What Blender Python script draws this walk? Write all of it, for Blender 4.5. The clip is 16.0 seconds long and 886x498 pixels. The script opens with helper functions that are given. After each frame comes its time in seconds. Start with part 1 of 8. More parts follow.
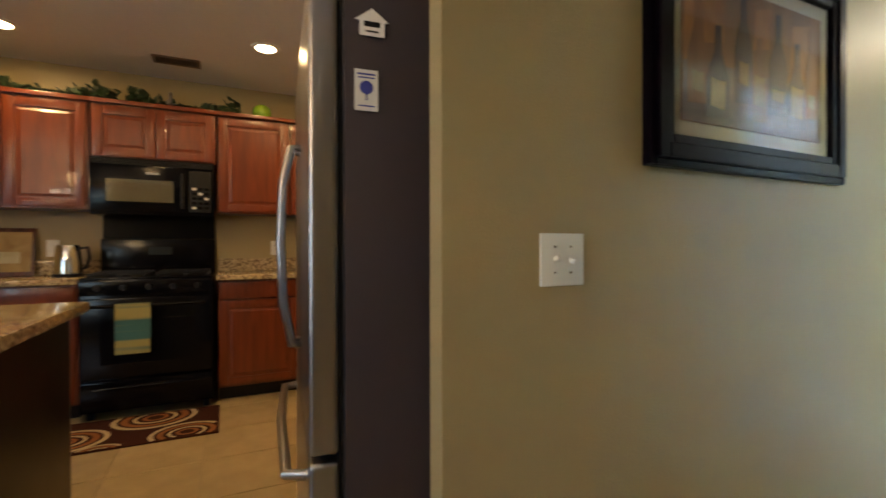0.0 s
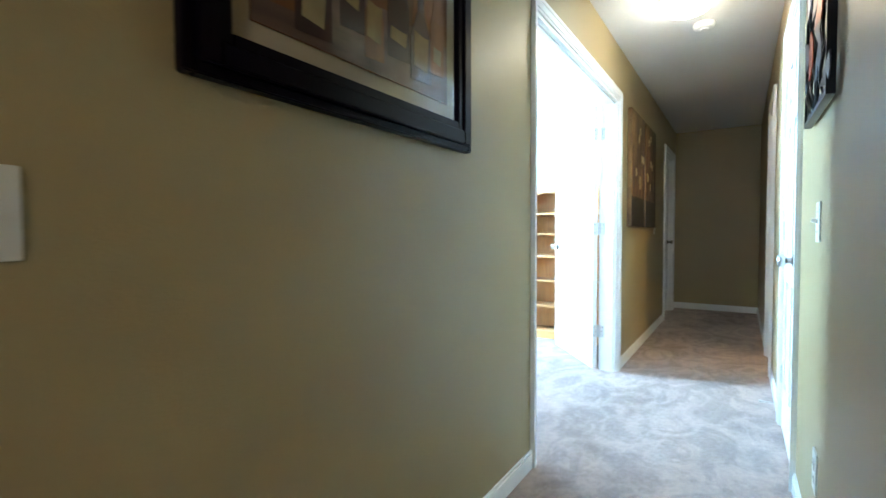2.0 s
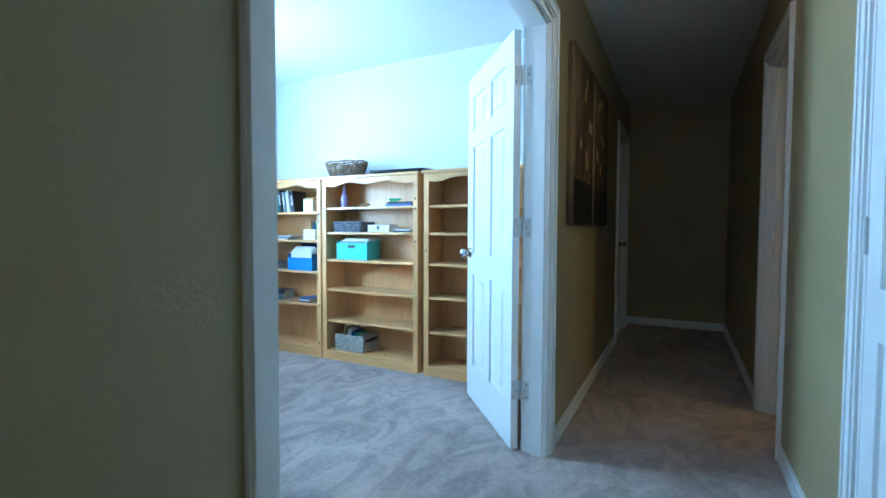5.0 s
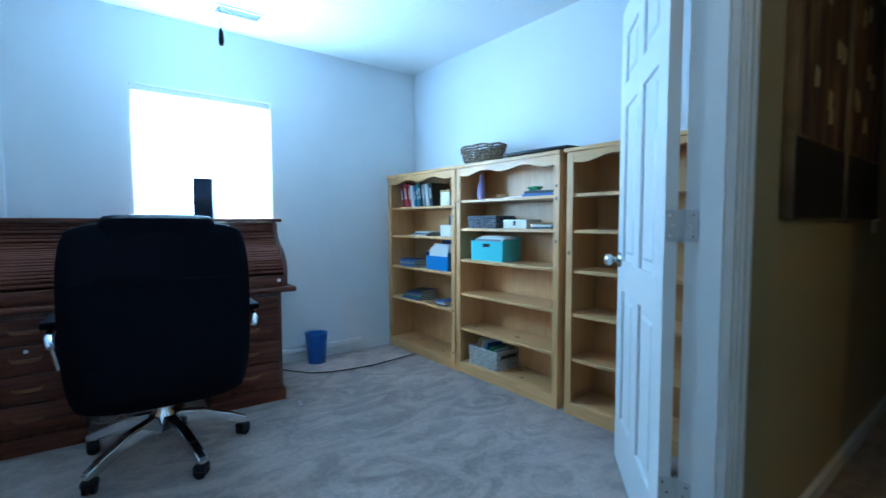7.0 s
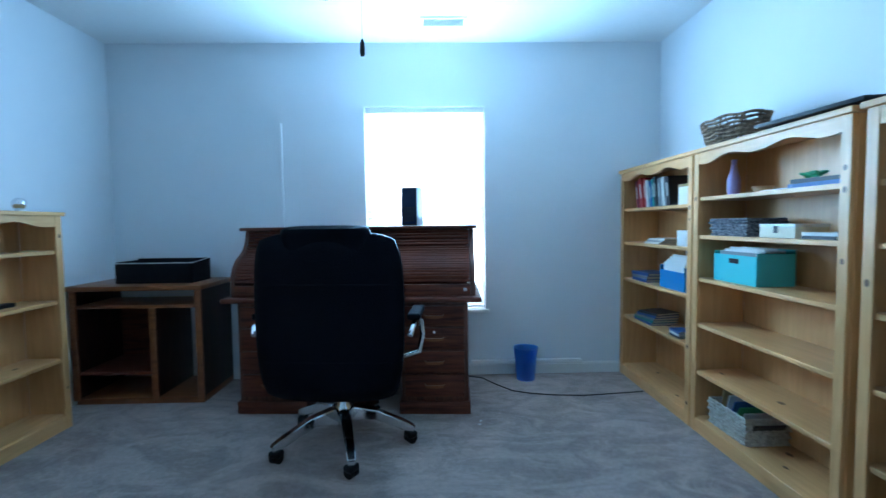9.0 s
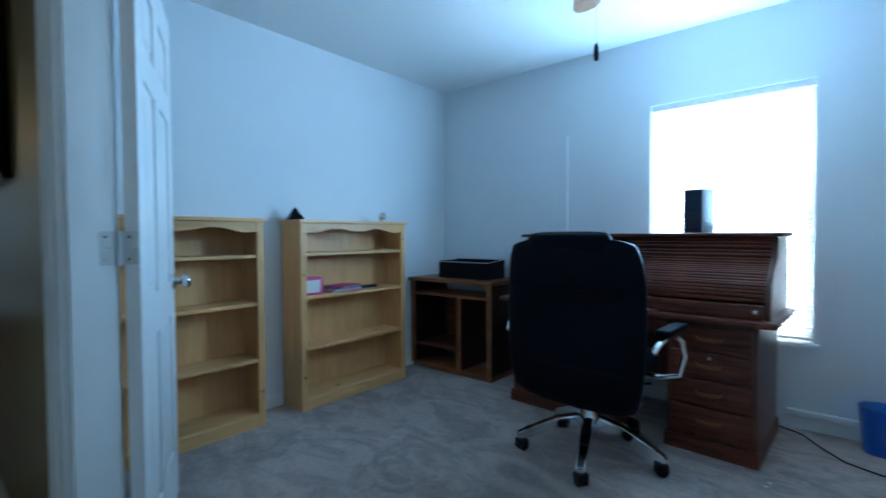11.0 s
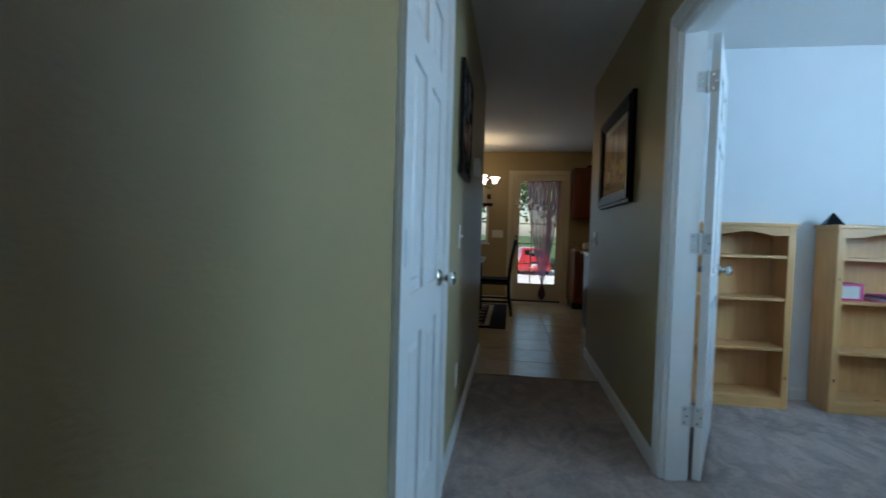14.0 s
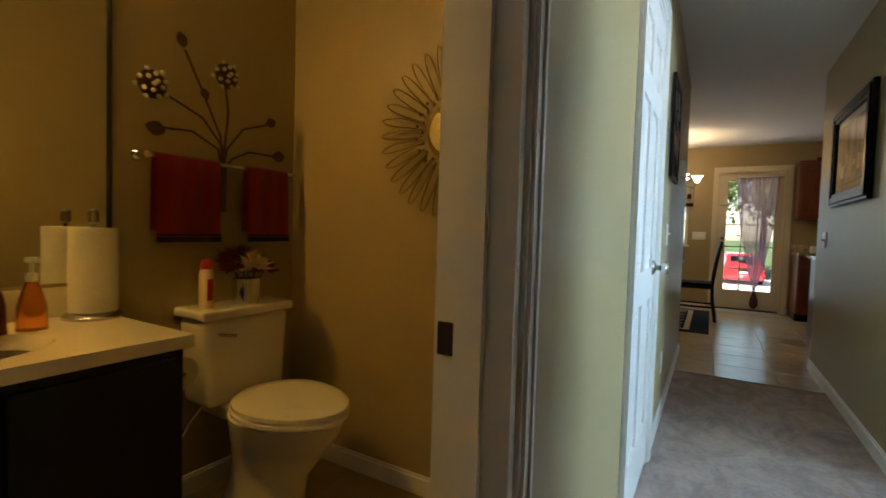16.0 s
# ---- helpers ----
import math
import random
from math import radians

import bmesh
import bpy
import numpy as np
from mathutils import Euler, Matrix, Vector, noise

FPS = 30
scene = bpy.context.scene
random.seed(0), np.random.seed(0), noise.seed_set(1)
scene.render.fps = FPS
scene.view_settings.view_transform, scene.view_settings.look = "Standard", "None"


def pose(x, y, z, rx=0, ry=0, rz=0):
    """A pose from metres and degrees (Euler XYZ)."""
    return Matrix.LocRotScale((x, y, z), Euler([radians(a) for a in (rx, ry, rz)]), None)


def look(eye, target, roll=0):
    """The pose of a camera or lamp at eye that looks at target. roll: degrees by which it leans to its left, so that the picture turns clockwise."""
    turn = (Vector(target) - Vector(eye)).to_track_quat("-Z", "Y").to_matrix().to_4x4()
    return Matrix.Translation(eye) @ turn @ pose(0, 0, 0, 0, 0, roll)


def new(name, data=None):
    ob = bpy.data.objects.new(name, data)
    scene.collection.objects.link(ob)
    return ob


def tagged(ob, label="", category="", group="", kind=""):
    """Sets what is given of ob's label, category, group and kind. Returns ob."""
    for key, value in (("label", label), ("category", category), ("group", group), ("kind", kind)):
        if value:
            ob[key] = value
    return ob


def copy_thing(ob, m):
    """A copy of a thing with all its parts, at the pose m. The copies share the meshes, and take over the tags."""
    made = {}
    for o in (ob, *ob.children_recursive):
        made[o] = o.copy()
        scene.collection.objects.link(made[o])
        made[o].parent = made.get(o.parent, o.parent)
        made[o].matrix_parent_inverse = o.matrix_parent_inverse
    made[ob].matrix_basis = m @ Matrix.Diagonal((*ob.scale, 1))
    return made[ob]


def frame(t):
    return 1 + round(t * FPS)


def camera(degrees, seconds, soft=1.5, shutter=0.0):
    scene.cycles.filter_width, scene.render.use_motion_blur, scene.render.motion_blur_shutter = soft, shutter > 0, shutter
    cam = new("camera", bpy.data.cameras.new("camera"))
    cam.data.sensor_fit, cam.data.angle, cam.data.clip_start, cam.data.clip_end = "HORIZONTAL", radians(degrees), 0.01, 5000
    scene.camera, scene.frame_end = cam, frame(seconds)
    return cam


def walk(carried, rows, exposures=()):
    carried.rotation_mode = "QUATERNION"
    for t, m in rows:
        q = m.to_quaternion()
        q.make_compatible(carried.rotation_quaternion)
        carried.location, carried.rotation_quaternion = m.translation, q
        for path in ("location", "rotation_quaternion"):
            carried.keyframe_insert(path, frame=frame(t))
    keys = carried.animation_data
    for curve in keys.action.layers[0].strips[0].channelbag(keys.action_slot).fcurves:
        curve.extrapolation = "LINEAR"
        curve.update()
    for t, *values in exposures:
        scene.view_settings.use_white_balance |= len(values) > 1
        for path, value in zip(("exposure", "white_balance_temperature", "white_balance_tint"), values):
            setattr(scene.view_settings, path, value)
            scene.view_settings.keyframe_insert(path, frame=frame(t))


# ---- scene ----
cam = camera(88.2, 16.0, shutter=0.4)
PATH = [
    (0, (0.112, 0.271, 1.109), (0.97, 2.077, 1.098), -0.1),
    (0.5, (0.172, 0.274, 1.088), (1.332, 1.903, 1.083), -0.0),
    (1, (0.269, 0.275, 1.054), (1.654, 1.717, 1.045), -0.3),
    (1.5, (0.451, 0.281, 1.037), (2.01, 1.532, 0.984), -0.1),
    (2, (0.683, 0.336, 1.05), (2.357, 1.427, 0.984), -0.2),
    (2.5, (0.91, 0.43, 1.046), (2.672, 1.372, 0.969), 0.1),
    (3, (1.169, 0.529, 1.057), (2.978, 1.377, 0.975), 0.2),
    (3.5, (1.495, 0.583, 1.066), (3.32, 1.399, 0.986), 0.2),
    (3.7, (1.609, 0.599, 1.07), (3.435, 1.412, 0.992), 0.2),
    (5.8, (2.49, 0.558, 1.068), (4.14, 1.684, 0.97), -0.0),
    (6, (2.585, 0.584, 1.07), (4.189, 1.773, 0.965), -0.1),
    (6.5, (2.711, 0.612, 1.073), (4.204, 1.938, 0.962), 0.0),
    (7, (2.922, 0.636, 1.096), (4.149, 2.211, 0.98), -0.1),
    (7.5, (3.093, 0.664, 1.099), (4.049, 2.417, 0.986), -0.5),
    (8, (3.293, 0.705, 1.114), (3.965, 2.585, 0.998), -0.4),
    (8.2, (3.358, 0.713, 1.123), (3.926, 2.627, 1.01), -0.6),
    (10.3, (3.969, 0.897, 1.133), (3.168, 2.728, 1.056), -0.4),
    (10.5, (3.969, 0.87, 1.11), (3.073, 2.657, 1.048), -0.5),
    (11, (4.104, 0.869, 1.113), (2.813, 2.395, 1.056), -0.3),
    (11.5, (4.152, 0.792, 1.113), (2.551, 1.99, 1.056), 0.4),
    (12, (4.267, 0.697, 1.124), (2.474, 1.581, 1.06), 0.5),
    (12.5, (4.376, 0.61, 1.125), (2.475, 1.227, 1.063), 1.0),
    (13, (4.509, 0.534, 1.117), (2.544, 0.902, 1.055), 1.3),
    (13.5, (4.681, 0.471, 1.11), (2.683, 0.506, 1.042), 1.5),
    (14, (4.841, 0.408, 1.104), (2.864, 0.115, 1.03), 1.6),
    (14.5, (4.984, 0.329, 1.118), (3.064, -0.224, 1.036), 1.8),
    (15, (5.143, 0.306, 1.091), (3.283, -0.426, 1.015), 1.5),
    (15.5, (5.265, 0.334, 1.076), (3.464, -0.533, 0.995), 1.6),
    (16, (5.364, 0.364, 1.07), (3.641, -0.648, 0.987), 1.7),
]
# brightness and white balance of the clip's camera: (seconds, stops, kelvin, tint)
EXPO = [
    (0.0, 3.15, 6800, 12), (1.0, 3.2, 6700, 11), (2.0, 2.85, 6100, 8), (3.7, 2.28, 5500, 4), (5.8, 0.35, 5250, 5), (8.2, 0.08, 5250, 5), (10.3, -0.1, 5300, 5), (12.5, -0.28, 5600, 6), (14.0, 0.1, 6000, 9), (15.0, 0.62, 6650, 11), (16.0, 1.32, 7100, 12),
]
walk(cam, [(t, look(eye, target, roll)) for t, eye, target, roll in PATH], EXPO)

# ---- world, sun, daylight ----
world = bpy.data.worlds.new("world")
scene.world = world
world.use_nodes = True
wn = world.node_tree.nodes
sky = wn.new("ShaderNodeTexSky")
sky.sky_type, sky.sun_disc, sky.sun_elevation, sky.sun_rotation = "NISHITA", False, radians(50), radians(140)
world.node_tree.links.new(sky.outputs[0], wn["Background"].inputs[0])
wn["Background"].inputs[1].default_value = 0.15

sun = new("sun", bpy.data.lights.new("sun", "SUN"))
sun.data.energy, sun.data.angle, sun.data.color = 5.0, radians(0.5), (1.0, 0.95, 0.88)
sun.matrix_world = look((4, -6, 9), (0, 0, 0))


def area(name, m, w, h, power, color):
    lamp = new(name, bpy.data.lights.new(name, "AREA"))
    lamp.data.shape, lamp.data.size, lamp.data.size_y, lamp.data.energy, lamp.data.color = "RECTANGLE", w, h, power, color
    lamp.matrix_world = m
    return lamp


def point(name, at, power, color, radius=0.05):
    lamp = new(name, bpy.data.lights.new(name, "POINT"))
    lamp.data.energy, lamp.data.color, lamp.data.shadow_soft_size = power, color, radius
    lamp.location = at
    return lamp


WARM = (1.0, 0.64, 0.26)
DAY = (0.43, 0.74, 1.04)
# daylight that the blind's slats throw up and in, above the desk
for z in (1.29, 1.55, 1.81):
    area("office_window_light", look((3.6, 4.12, z), (3.6, 2.12, z + 0.62)), 0.86, 0.25, 22.5, DAY)
area("dining_door_light", look((-2.68, 0.8, 1.1), (0, 0.8, 1.0)), 0.55, 1.6, 1.5, DAY)
area("dining_window_light", look((-2.7, -0.6, 1.4), (0, -0.6, 1.0)), 1.1, 0.8, 1.2, DAY)

# ---- materials ----
def mat(name, color, rough=0.6, metal=0.0, vary=0.08, scale=6.0, bump=0.0, bscale=60.0, spec=0.5, island=0.0, trans=0.0, coat=0.0, aniso=None, big=0.8, sheen=0.0):
    """A procedural surface: base colour varied at two scales, with fine relief."""
    m = bpy.data.materials.new(name)
    m.use_nodes = True
    nt = m.node_tree
    n, l = nt.nodes, nt.links
    b = n["Principled BSDF"]
    b.inputs["Roughness"].default_value, b.inputs["Metallic"].default_value = rough, metal
    b.inputs["Specular IOR Level"].default_value = spec
    b.inputs["Coat Weight"].default_value = coat
    b.inputs["Sheen Weight"].default_value = sheen
    if trans:
        b.inputs["Transmission Weight"].default_value = trans
    tc = n.new("ShaderNodeTexCoord")
    mp = n.new("ShaderNodeMapping")
    l.new(tc.outputs["Object"], mp.inputs["Vector"])
    if aniso:
        mp.inputs["Scale"].default_value = aniso
    fine, wide = n.new("ShaderNodeTexNoise"), n.new("ShaderNodeTexNoise")
    fine.inputs["Scale"].default_value, fine.inputs["Detail"].default_value = scale, 6
    wide.inputs["Scale"].default_value, wide.inputs["Detail"].default_value = big, 3
    for t in (fine, wide):
        l.new(mp.outputs[0], t.inputs["Vector"])
    add = n.new("ShaderNodeMath")
    add.operation = "ADD"
    l.new(fine.outputs["Fac"], add.inputs[0]), l.new(wide.outputs["Fac"], add.inputs[1])
    rng = n.new("ShaderNodeMapRange")
    rng.inputs["From Min"].default_value, rng.inputs["From Max"].default_value = 0.6, 1.4
    rng.inputs["To Min"].default_value, rng.inputs["To Max"].default_value = 1 - vary, 1 + vary
    l.new(add.outputs[0], rng.inputs["Value"])
    last = rng.outputs[0]
    if island:
        info = n.new("ShaderNodeObjectInfo")
        r2 = n.new("ShaderNodeMapRange")
        r2.inputs["To Min"].default_value, r2.inputs["To Max"].default_value = 1 - island, 1 + island
        l.new(info.outputs["Random"], r2.inputs["Value"])
        mul = n.new("ShaderNodeMath")
        mul.operation = "MULTIPLY"
        l.new(last, mul.inputs[0]), l.new(r2.outputs[0], mul.inputs[1])
        last = mul.outputs[0]
    vm = n.new("ShaderNodeVectorMath")
    vm.operation = "SCALE"
    vm.inputs[0].default_value = color
    l.new(last, vm.inputs["Scale"])
    l.new(vm.outputs[0], b.inputs["Base Color"])
    rr = n.new("ShaderNodeMapRange")
    rr.inputs["To Min"].default_value, rr.inputs["To Max"].default_value = max(0.02, rough * 0.85), min(1, rough * 1.15)
    l.new(fine.outputs["Fac"], rr.inputs["Value"]), l.new(rr.outputs[0], b.inputs["Roughness"])
    if bump:
        bt = n.new("ShaderNodeTexNoise")
        bt.inputs["Scale"].default_value, bt.inputs["Detail"].default_value = bscale, 4
        l.new(mp.outputs[0], bt.inputs["Vector"])
        bn = n.new("ShaderNodeBump")
        bn.inputs["Strength"].default_value, bn.inputs["Distance"].default_value = bump, 0.01
        l.new(bt.outputs["Fac"], bn.inputs["Height"]), l.new(bn.outputs[0], b.inputs["Normal"])
    return m


def two_tone(name, c1, c2, scale, rough=0.9, detail=5, lo=0.4, hi=0.6, bump=0.3, bscale=250, aniso=None, distort=0.0, spec=0.5, metal=0.0, coat=0.0):
    """Two colours mixed by noise, with fine relief."""
    m = bpy.data.materials.new(name)
    m.use_nodes = True
    n, l = m.node_tree.nodes, m.node_tree.links
    b = n["Principled BSDF"]
    b.inputs["Roughness"].default_value, b.inputs["Specular IOR Level"].default_value = rough, spec
    b.inputs["Metallic"].default_value, b.inputs["Coat Weight"].default_value = metal, coat
    tc, mp = n.new("ShaderNodeTexCoord"), n.new("ShaderNodeMapping")
    l.new(tc.outputs["Object"], mp.inputs["Vector"])
    if aniso:
        mp.inputs["Scale"].default_value = aniso
    t = n.new("ShaderNodeTexNoise")
    t.inputs["Scale"].default_value, t.inputs["Detail"].default_value, t.inputs["Distortion"].default_value = scale, detail, distort
    l.new(mp.outputs[0], t.inputs["Vector"])
    ramp = n.new("ShaderNodeValToRGB")
    ramp.color_ramp.elements[0].position, ramp.color_ramp.elements[1].position = lo, hi
    ramp.color_ramp.elements[0].color, ramp.color_ramp.elements[1].color = (*c1, 1), (*c2, 1)
    l.new(t.outputs["Fac"], ramp.inputs[0])
    wide = n.new("ShaderNodeTexNoise")
    wide.inputs["Scale"].default_value = 1.3
    l.new(tc.outputs["Object"], wide.inputs["Vector"])
    rng = n.new("ShaderNodeMapRange")
    rng.inputs["From Min"].default_value, rng.inputs["From Max"].default_value = 0.3, 0.7
    rng.inputs["To Min"].default_value, rng.inputs["To Max"].default_value = 0.88, 1.12
    l.new(wide.outputs["Fac"], rng.inputs["Value"])
    vm = n.new("ShaderNodeVectorMath")
    vm.operation = "SCALE"
    l.new(ramp.outputs[0], vm.inputs[0]), l.new(rng.outputs[0], vm.inputs["Scale"])
    l.new(vm.outputs[0], b.inputs["Base Color"])
    bt = n.new("ShaderNodeTexNoise")
    bt.inputs["Scale"].default_value, bt.inputs["Detail"].default_value = bscale, 3
    l.new(mp.outputs[0], bt.inputs["Vector"])
    bn = n.new("ShaderNodeBump")
    bn.inputs["Strength"].default_value, bn.inputs["Distance"].default_value = bump, 0.01
    l.new(bt.outputs["Fac"], bn.inputs["Height"]), l.new(bn.outputs[0], b.inputs["Normal"])
    return m


def glow(name, color, strength):
    m = bpy.data.materials.new(name)
    m.use_nodes = True
    b = m.node_tree.nodes["Principled BSDF"]
    b.inputs["Base Color"].default_value = (*color, 1)
    b.inputs["Emission Color"].default_value, b.inputs["Emission Strength"].default_value = (*color, 1), strength
    return m


def carpet(name):
    """Cut-pile carpet: brushed light and dark strokes, pale vacuum lines, soft patches and a fine pile."""
    m = bpy.data.materials.new(name)
    m.use_nodes = True
    n, l = m.node_tree.nodes, m.node_tree.links
    b = n["Principled BSDF"]
    b.inputs["Roughness"].default_value, b.inputs["Specular IOR Level"].default_value = 0.95, 0.08
    b.inputs["Sheen Weight"].default_value = 0.15
    tc = n.new("ShaderNodeTexCoord")

    def tex(scale, detail, distort, stretch=(1, 1, 1), turn=0.0, rough=0.5):
        mp, t = n.new("ShaderNodeMapping"), n.new("ShaderNodeTexNoise")
        mp.inputs["Scale"].default_value, mp.inputs["Rotation"].default_value = stretch, (0, 0, radians(turn))
        t.inputs["Scale"].default_value, t.inputs["Detail"].default_value, t.inputs["Distortion"].default_value = scale, detail, distort
        t.inputs["Roughness"].default_value = rough
        l.new(tc.outputs["Object"], mp.inputs["Vector"]), l.new(mp.outputs[0], t.inputs["Vector"])
        return t.outputs["Fac"]

    def spread(v, a, b_, lo, hi, smooth=True):
        r = n.new("ShaderNodeMapRange")
        r.interpolation_type = "SMOOTHSTEP" if smooth else "LINEAR"
        for key, val in zip(("From Min", "From Max", "To Min", "To Max"), (a, b_, lo, hi)):
            r.inputs[key].default_value = val
        l.new(v, r.inputs["Value"])
        return r.outputs[0]

    def calc(op, a, b_):
        c = n.new("ShaderNodeMath")
        c.operation = op
        for i, v in enumerate((a, b_)):
            if isinstance(v, (int, float)):
                c.inputs[i].default_value = v
            else:
                l.new(v, c.inputs[i])
        return c.outputs[0]

    strokes = spread(tex(2.7, 5, 2.0, (1.0, 1.6, 1), 28, 0.58), 0.37, 0.63, -0.16, 0.16)
    patches = spread(tex(1.3, 3, 0.6), 0.35, 0.65, -0.13, 0.13)
    ridge = calc("ABSOLUTE", calc("SUBTRACT", tex(2.3, 2, 1.9, (1.0, 1.7, 1), -20), 0.5), 0.0)
    lines = calc("MULTIPLY", spread(ridge, 0.0, 0.016, 0.16, 0.0), spread(tex(1.1, 2, 0.0, (1, 1, 1), 60), 0.40, 0.54, 0.0, 1.0))
    pile = spread(tex(170, 2, 0.0, rough=0.7), 0.3, 0.7, -0.11, 0.11, False)
    tufts = spread(tex(38, 3, 0.3), 0.35, 0.65, -0.07, 0.07)
    f = calc("ADD", calc("ADD", calc("ADD", strokes, patches), calc("ADD", pile, tufts)), calc("ADD", lines, 1.0))
    vm = n.new("ShaderNodeVectorMath")
    vm.operation = "SCALE"
    vm.inputs[0].default_value = (0.44, 0.35, 0.312)
    l.new(f, vm.inputs["Scale"]), l.new(vm.outputs[0], b.inputs["Base Color"])
    bn = n.new("ShaderNodeBump")
    bn.inputs["Strength"].default_value, bn.inputs["Distance"].default_value = 0.9, 0.008
    l.new(tex(330, 3, 0.0), bn.inputs["Height"]), l.new(bn.outputs[0], b.inputs["Normal"])
    return m


def glass(name, color=(1, 1, 1), rough=0.0):
    m = bpy.data.materials.new(name)
    m.use_nodes = True
    b = m.node_tree.nodes["Principled BSDF"]
    b.inputs["Base Color"].default_value, b.inputs["Transmission Weight"].default_value = (*color, 1), 1.0
    b.inputs["Roughness"].default_value, b.inputs["IOR"].default_value = rough, 1.45
    return m


TAN = mat("tan_wall_paint", (0.37, 0.29, 0.15), 0.4, vary=0.04, scale=3, bump=0.12, bscale=180, spec=0.4)
WHITE_WALL = mat("office_wall_paint", (0.72, 0.74, 0.76), 0.65, vary=0.03, scale=3, bump=0.12, bscale=180, spec=0.3)
CEIL = mat("ceiling_paint", (0.75, 0.75, 0.74), 0.9, vary=0.03, scale=40, bump=0.25, bscale=120, spec=0.2)
TRIM = mat("white_trim_paint", (0.8, 0.8, 0.79), 0.35, vary=0.03, scale=8, bump=0.04, bscale=90)
CARPET = carpet("carpet")
TILE = two_tone("floor_tile", (0.40, 0.27, 0.12), (0.50, 0.36, 0.18), 4.0, 0.28, 6, 0.35, 0.7, 0.05, 60, distort=0.8)
GROUT = mat("grout", (0.36, 0.26, 0.14), 0.9)
PINE = two_tone("pine_wood", (0.63, 0.335, 0.125), (0.75, 0.43, 0.175), 3.0, 0.38, 6, 0.3, 0.7, 0.08, 40, aniso=(14, 14, 1.2), distort=0.6)
PINE_KNOT = mat("pine_knot", (0.16, 0.075, 0.03), 0.5, vary=0.3)
CHERRY = two_tone("cherry_wood", (0.11, 0.022, 0.008), (0.20, 0.042, 0.014), 3.0, 0.3, 6, 0.3, 0.7, 0.05, 40, aniso=(12, 12, 1.0), distort=0.5, coat=0.2)
DARKWOOD = two_tone("dark_stained_oak", (0.05, 0.013, 0.008), (0.18, 0.05, 0.024), 4.0, 0.44, 6, 0.3, 0.7, 0.15, 40, aniso=(1.2, 12, 12), distort=0.6, spec=0.3)
DARKWOOD_V = two_tone("dark_stained_oak_upright", (0.045, 0.013, 0.008), (0.17, 0.055, 0.028), 4.0, 0.35, 6, 0.3, 0.7, 0.15, 40, aniso=(12, 12, 1.2), distort=0.6)
OAK = two_tone("honey_oak", (0.15, 0.045, 0.014), (0.29, 0.10, 0.03), 4.0, 0.35, 6, 0.3, 0.7, 0.12, 40, aniso=(1.2, 12, 12), distort=0.5)
BLACK = mat("black_enamel", (0.003, 0.003, 0.005), 0.16, vary=0.2, spec=0.18)
BLACK_MATTE = mat("black_plastic", (0.007, 0.007, 0.009), 0.45, vary=0.2, bump=0.05, spec=0.25)
LEATHER = mat("black_leather", (0.0035, 0.0042, 0.008), 0.5, vary=0.25, scale=20, bump=0.2, bscale=140, spec=0.05)
STEEL = mat("brushed_steel", (0.33, 0.31, 0.315), 0.32, 1.0, vary=0.06, scale=30, aniso=(1, 1, 0.05), bump=0.03)
CHROME = mat("chrome", (0.75, 0.76, 0.78), 0.1, 1.0, vary=0.05)
NICKEL = mat("satin_nickel", (0.52, 0.50, 0.47), 0.25, 1.0, vary=0.08)
FRIDGE_SIDE = mat("fridge_side_steel", (0.048, 0.036, 0.042), 0.45, 0.3, vary=0.05, scale=30, bump=0.05, bscale=200)
GRANITE = two_tone("granite", (0.16, 0.105, 0.06), (0.55, 0.42, 0.25), 62, 0.15, 8, 0.38, 0.6, 0.02, 100)
PORCELAIN = mat("porcelain", (0.78, 0.74, 0.66), 0.12, vary=0.02, spec=0.6)
BLACK_WOOD = mat("black_lacquered_wood", (0.008, 0.007, 0.009), 0.35, vary=0.3, bump=0.05, spec=0.3)
PLASTIC_W = mat("white_plastic", (0.76, 0.75, 0.71), 0.35, vary=0.02)
GLASS = glass("clear_glass")
HINGE = mat("dull_painted_hinge", (0.60, 0.61, 0.60), 0.45, 0.0, vary=0.06)
BRONZE = mat("dark_bronze", (0.035, 0.022, 0.014), 0.4, 0.6, vary=0.2)
MIRROR = mat("mirror_silver", (0.88, 0.9, 0.89), 0.015, 1.0, vary=0.0)


# ---- building helpers ----
def box(bm, x0, x1, y0, y1, z0, z1):
    m = Matrix.LocRotScale(((x0 + x1) / 2, (y0 + y1) / 2, (z0 + z1) / 2), None, (abs(x1 - x0), abs(y1 - y0), abs(z1 - z0)))
    return bmesh.ops.create_cube(bm, size=1.0, matrix=m)["verts"]


def boxes(*bs, bevel=0.0, seg=2):
    bm = bmesh.new()
    for b in bs:
        box(bm, *b)
    if bevel:
        bmesh.ops.bevel(bm, geom=bm.edges[:], offset=bevel, segments=seg, affect="EDGES", profile=0.6)
    return bm


def cyl(bm, at, r, h, r2=None, seg=24, rot=None):
    """A cylinder or cone on its base centre, along z unless rot turns it."""
    m = Matrix.Translation(at) @ (rot if rot else Matrix()) @ Matrix.Translation((0, 0, h / 2))
    return bmesh.ops.create_cone(bm, cap_ends=True, segments=seg, radius1=r, radius2=r if r2 is None else r2, depth=h, matrix=m)["verts"]


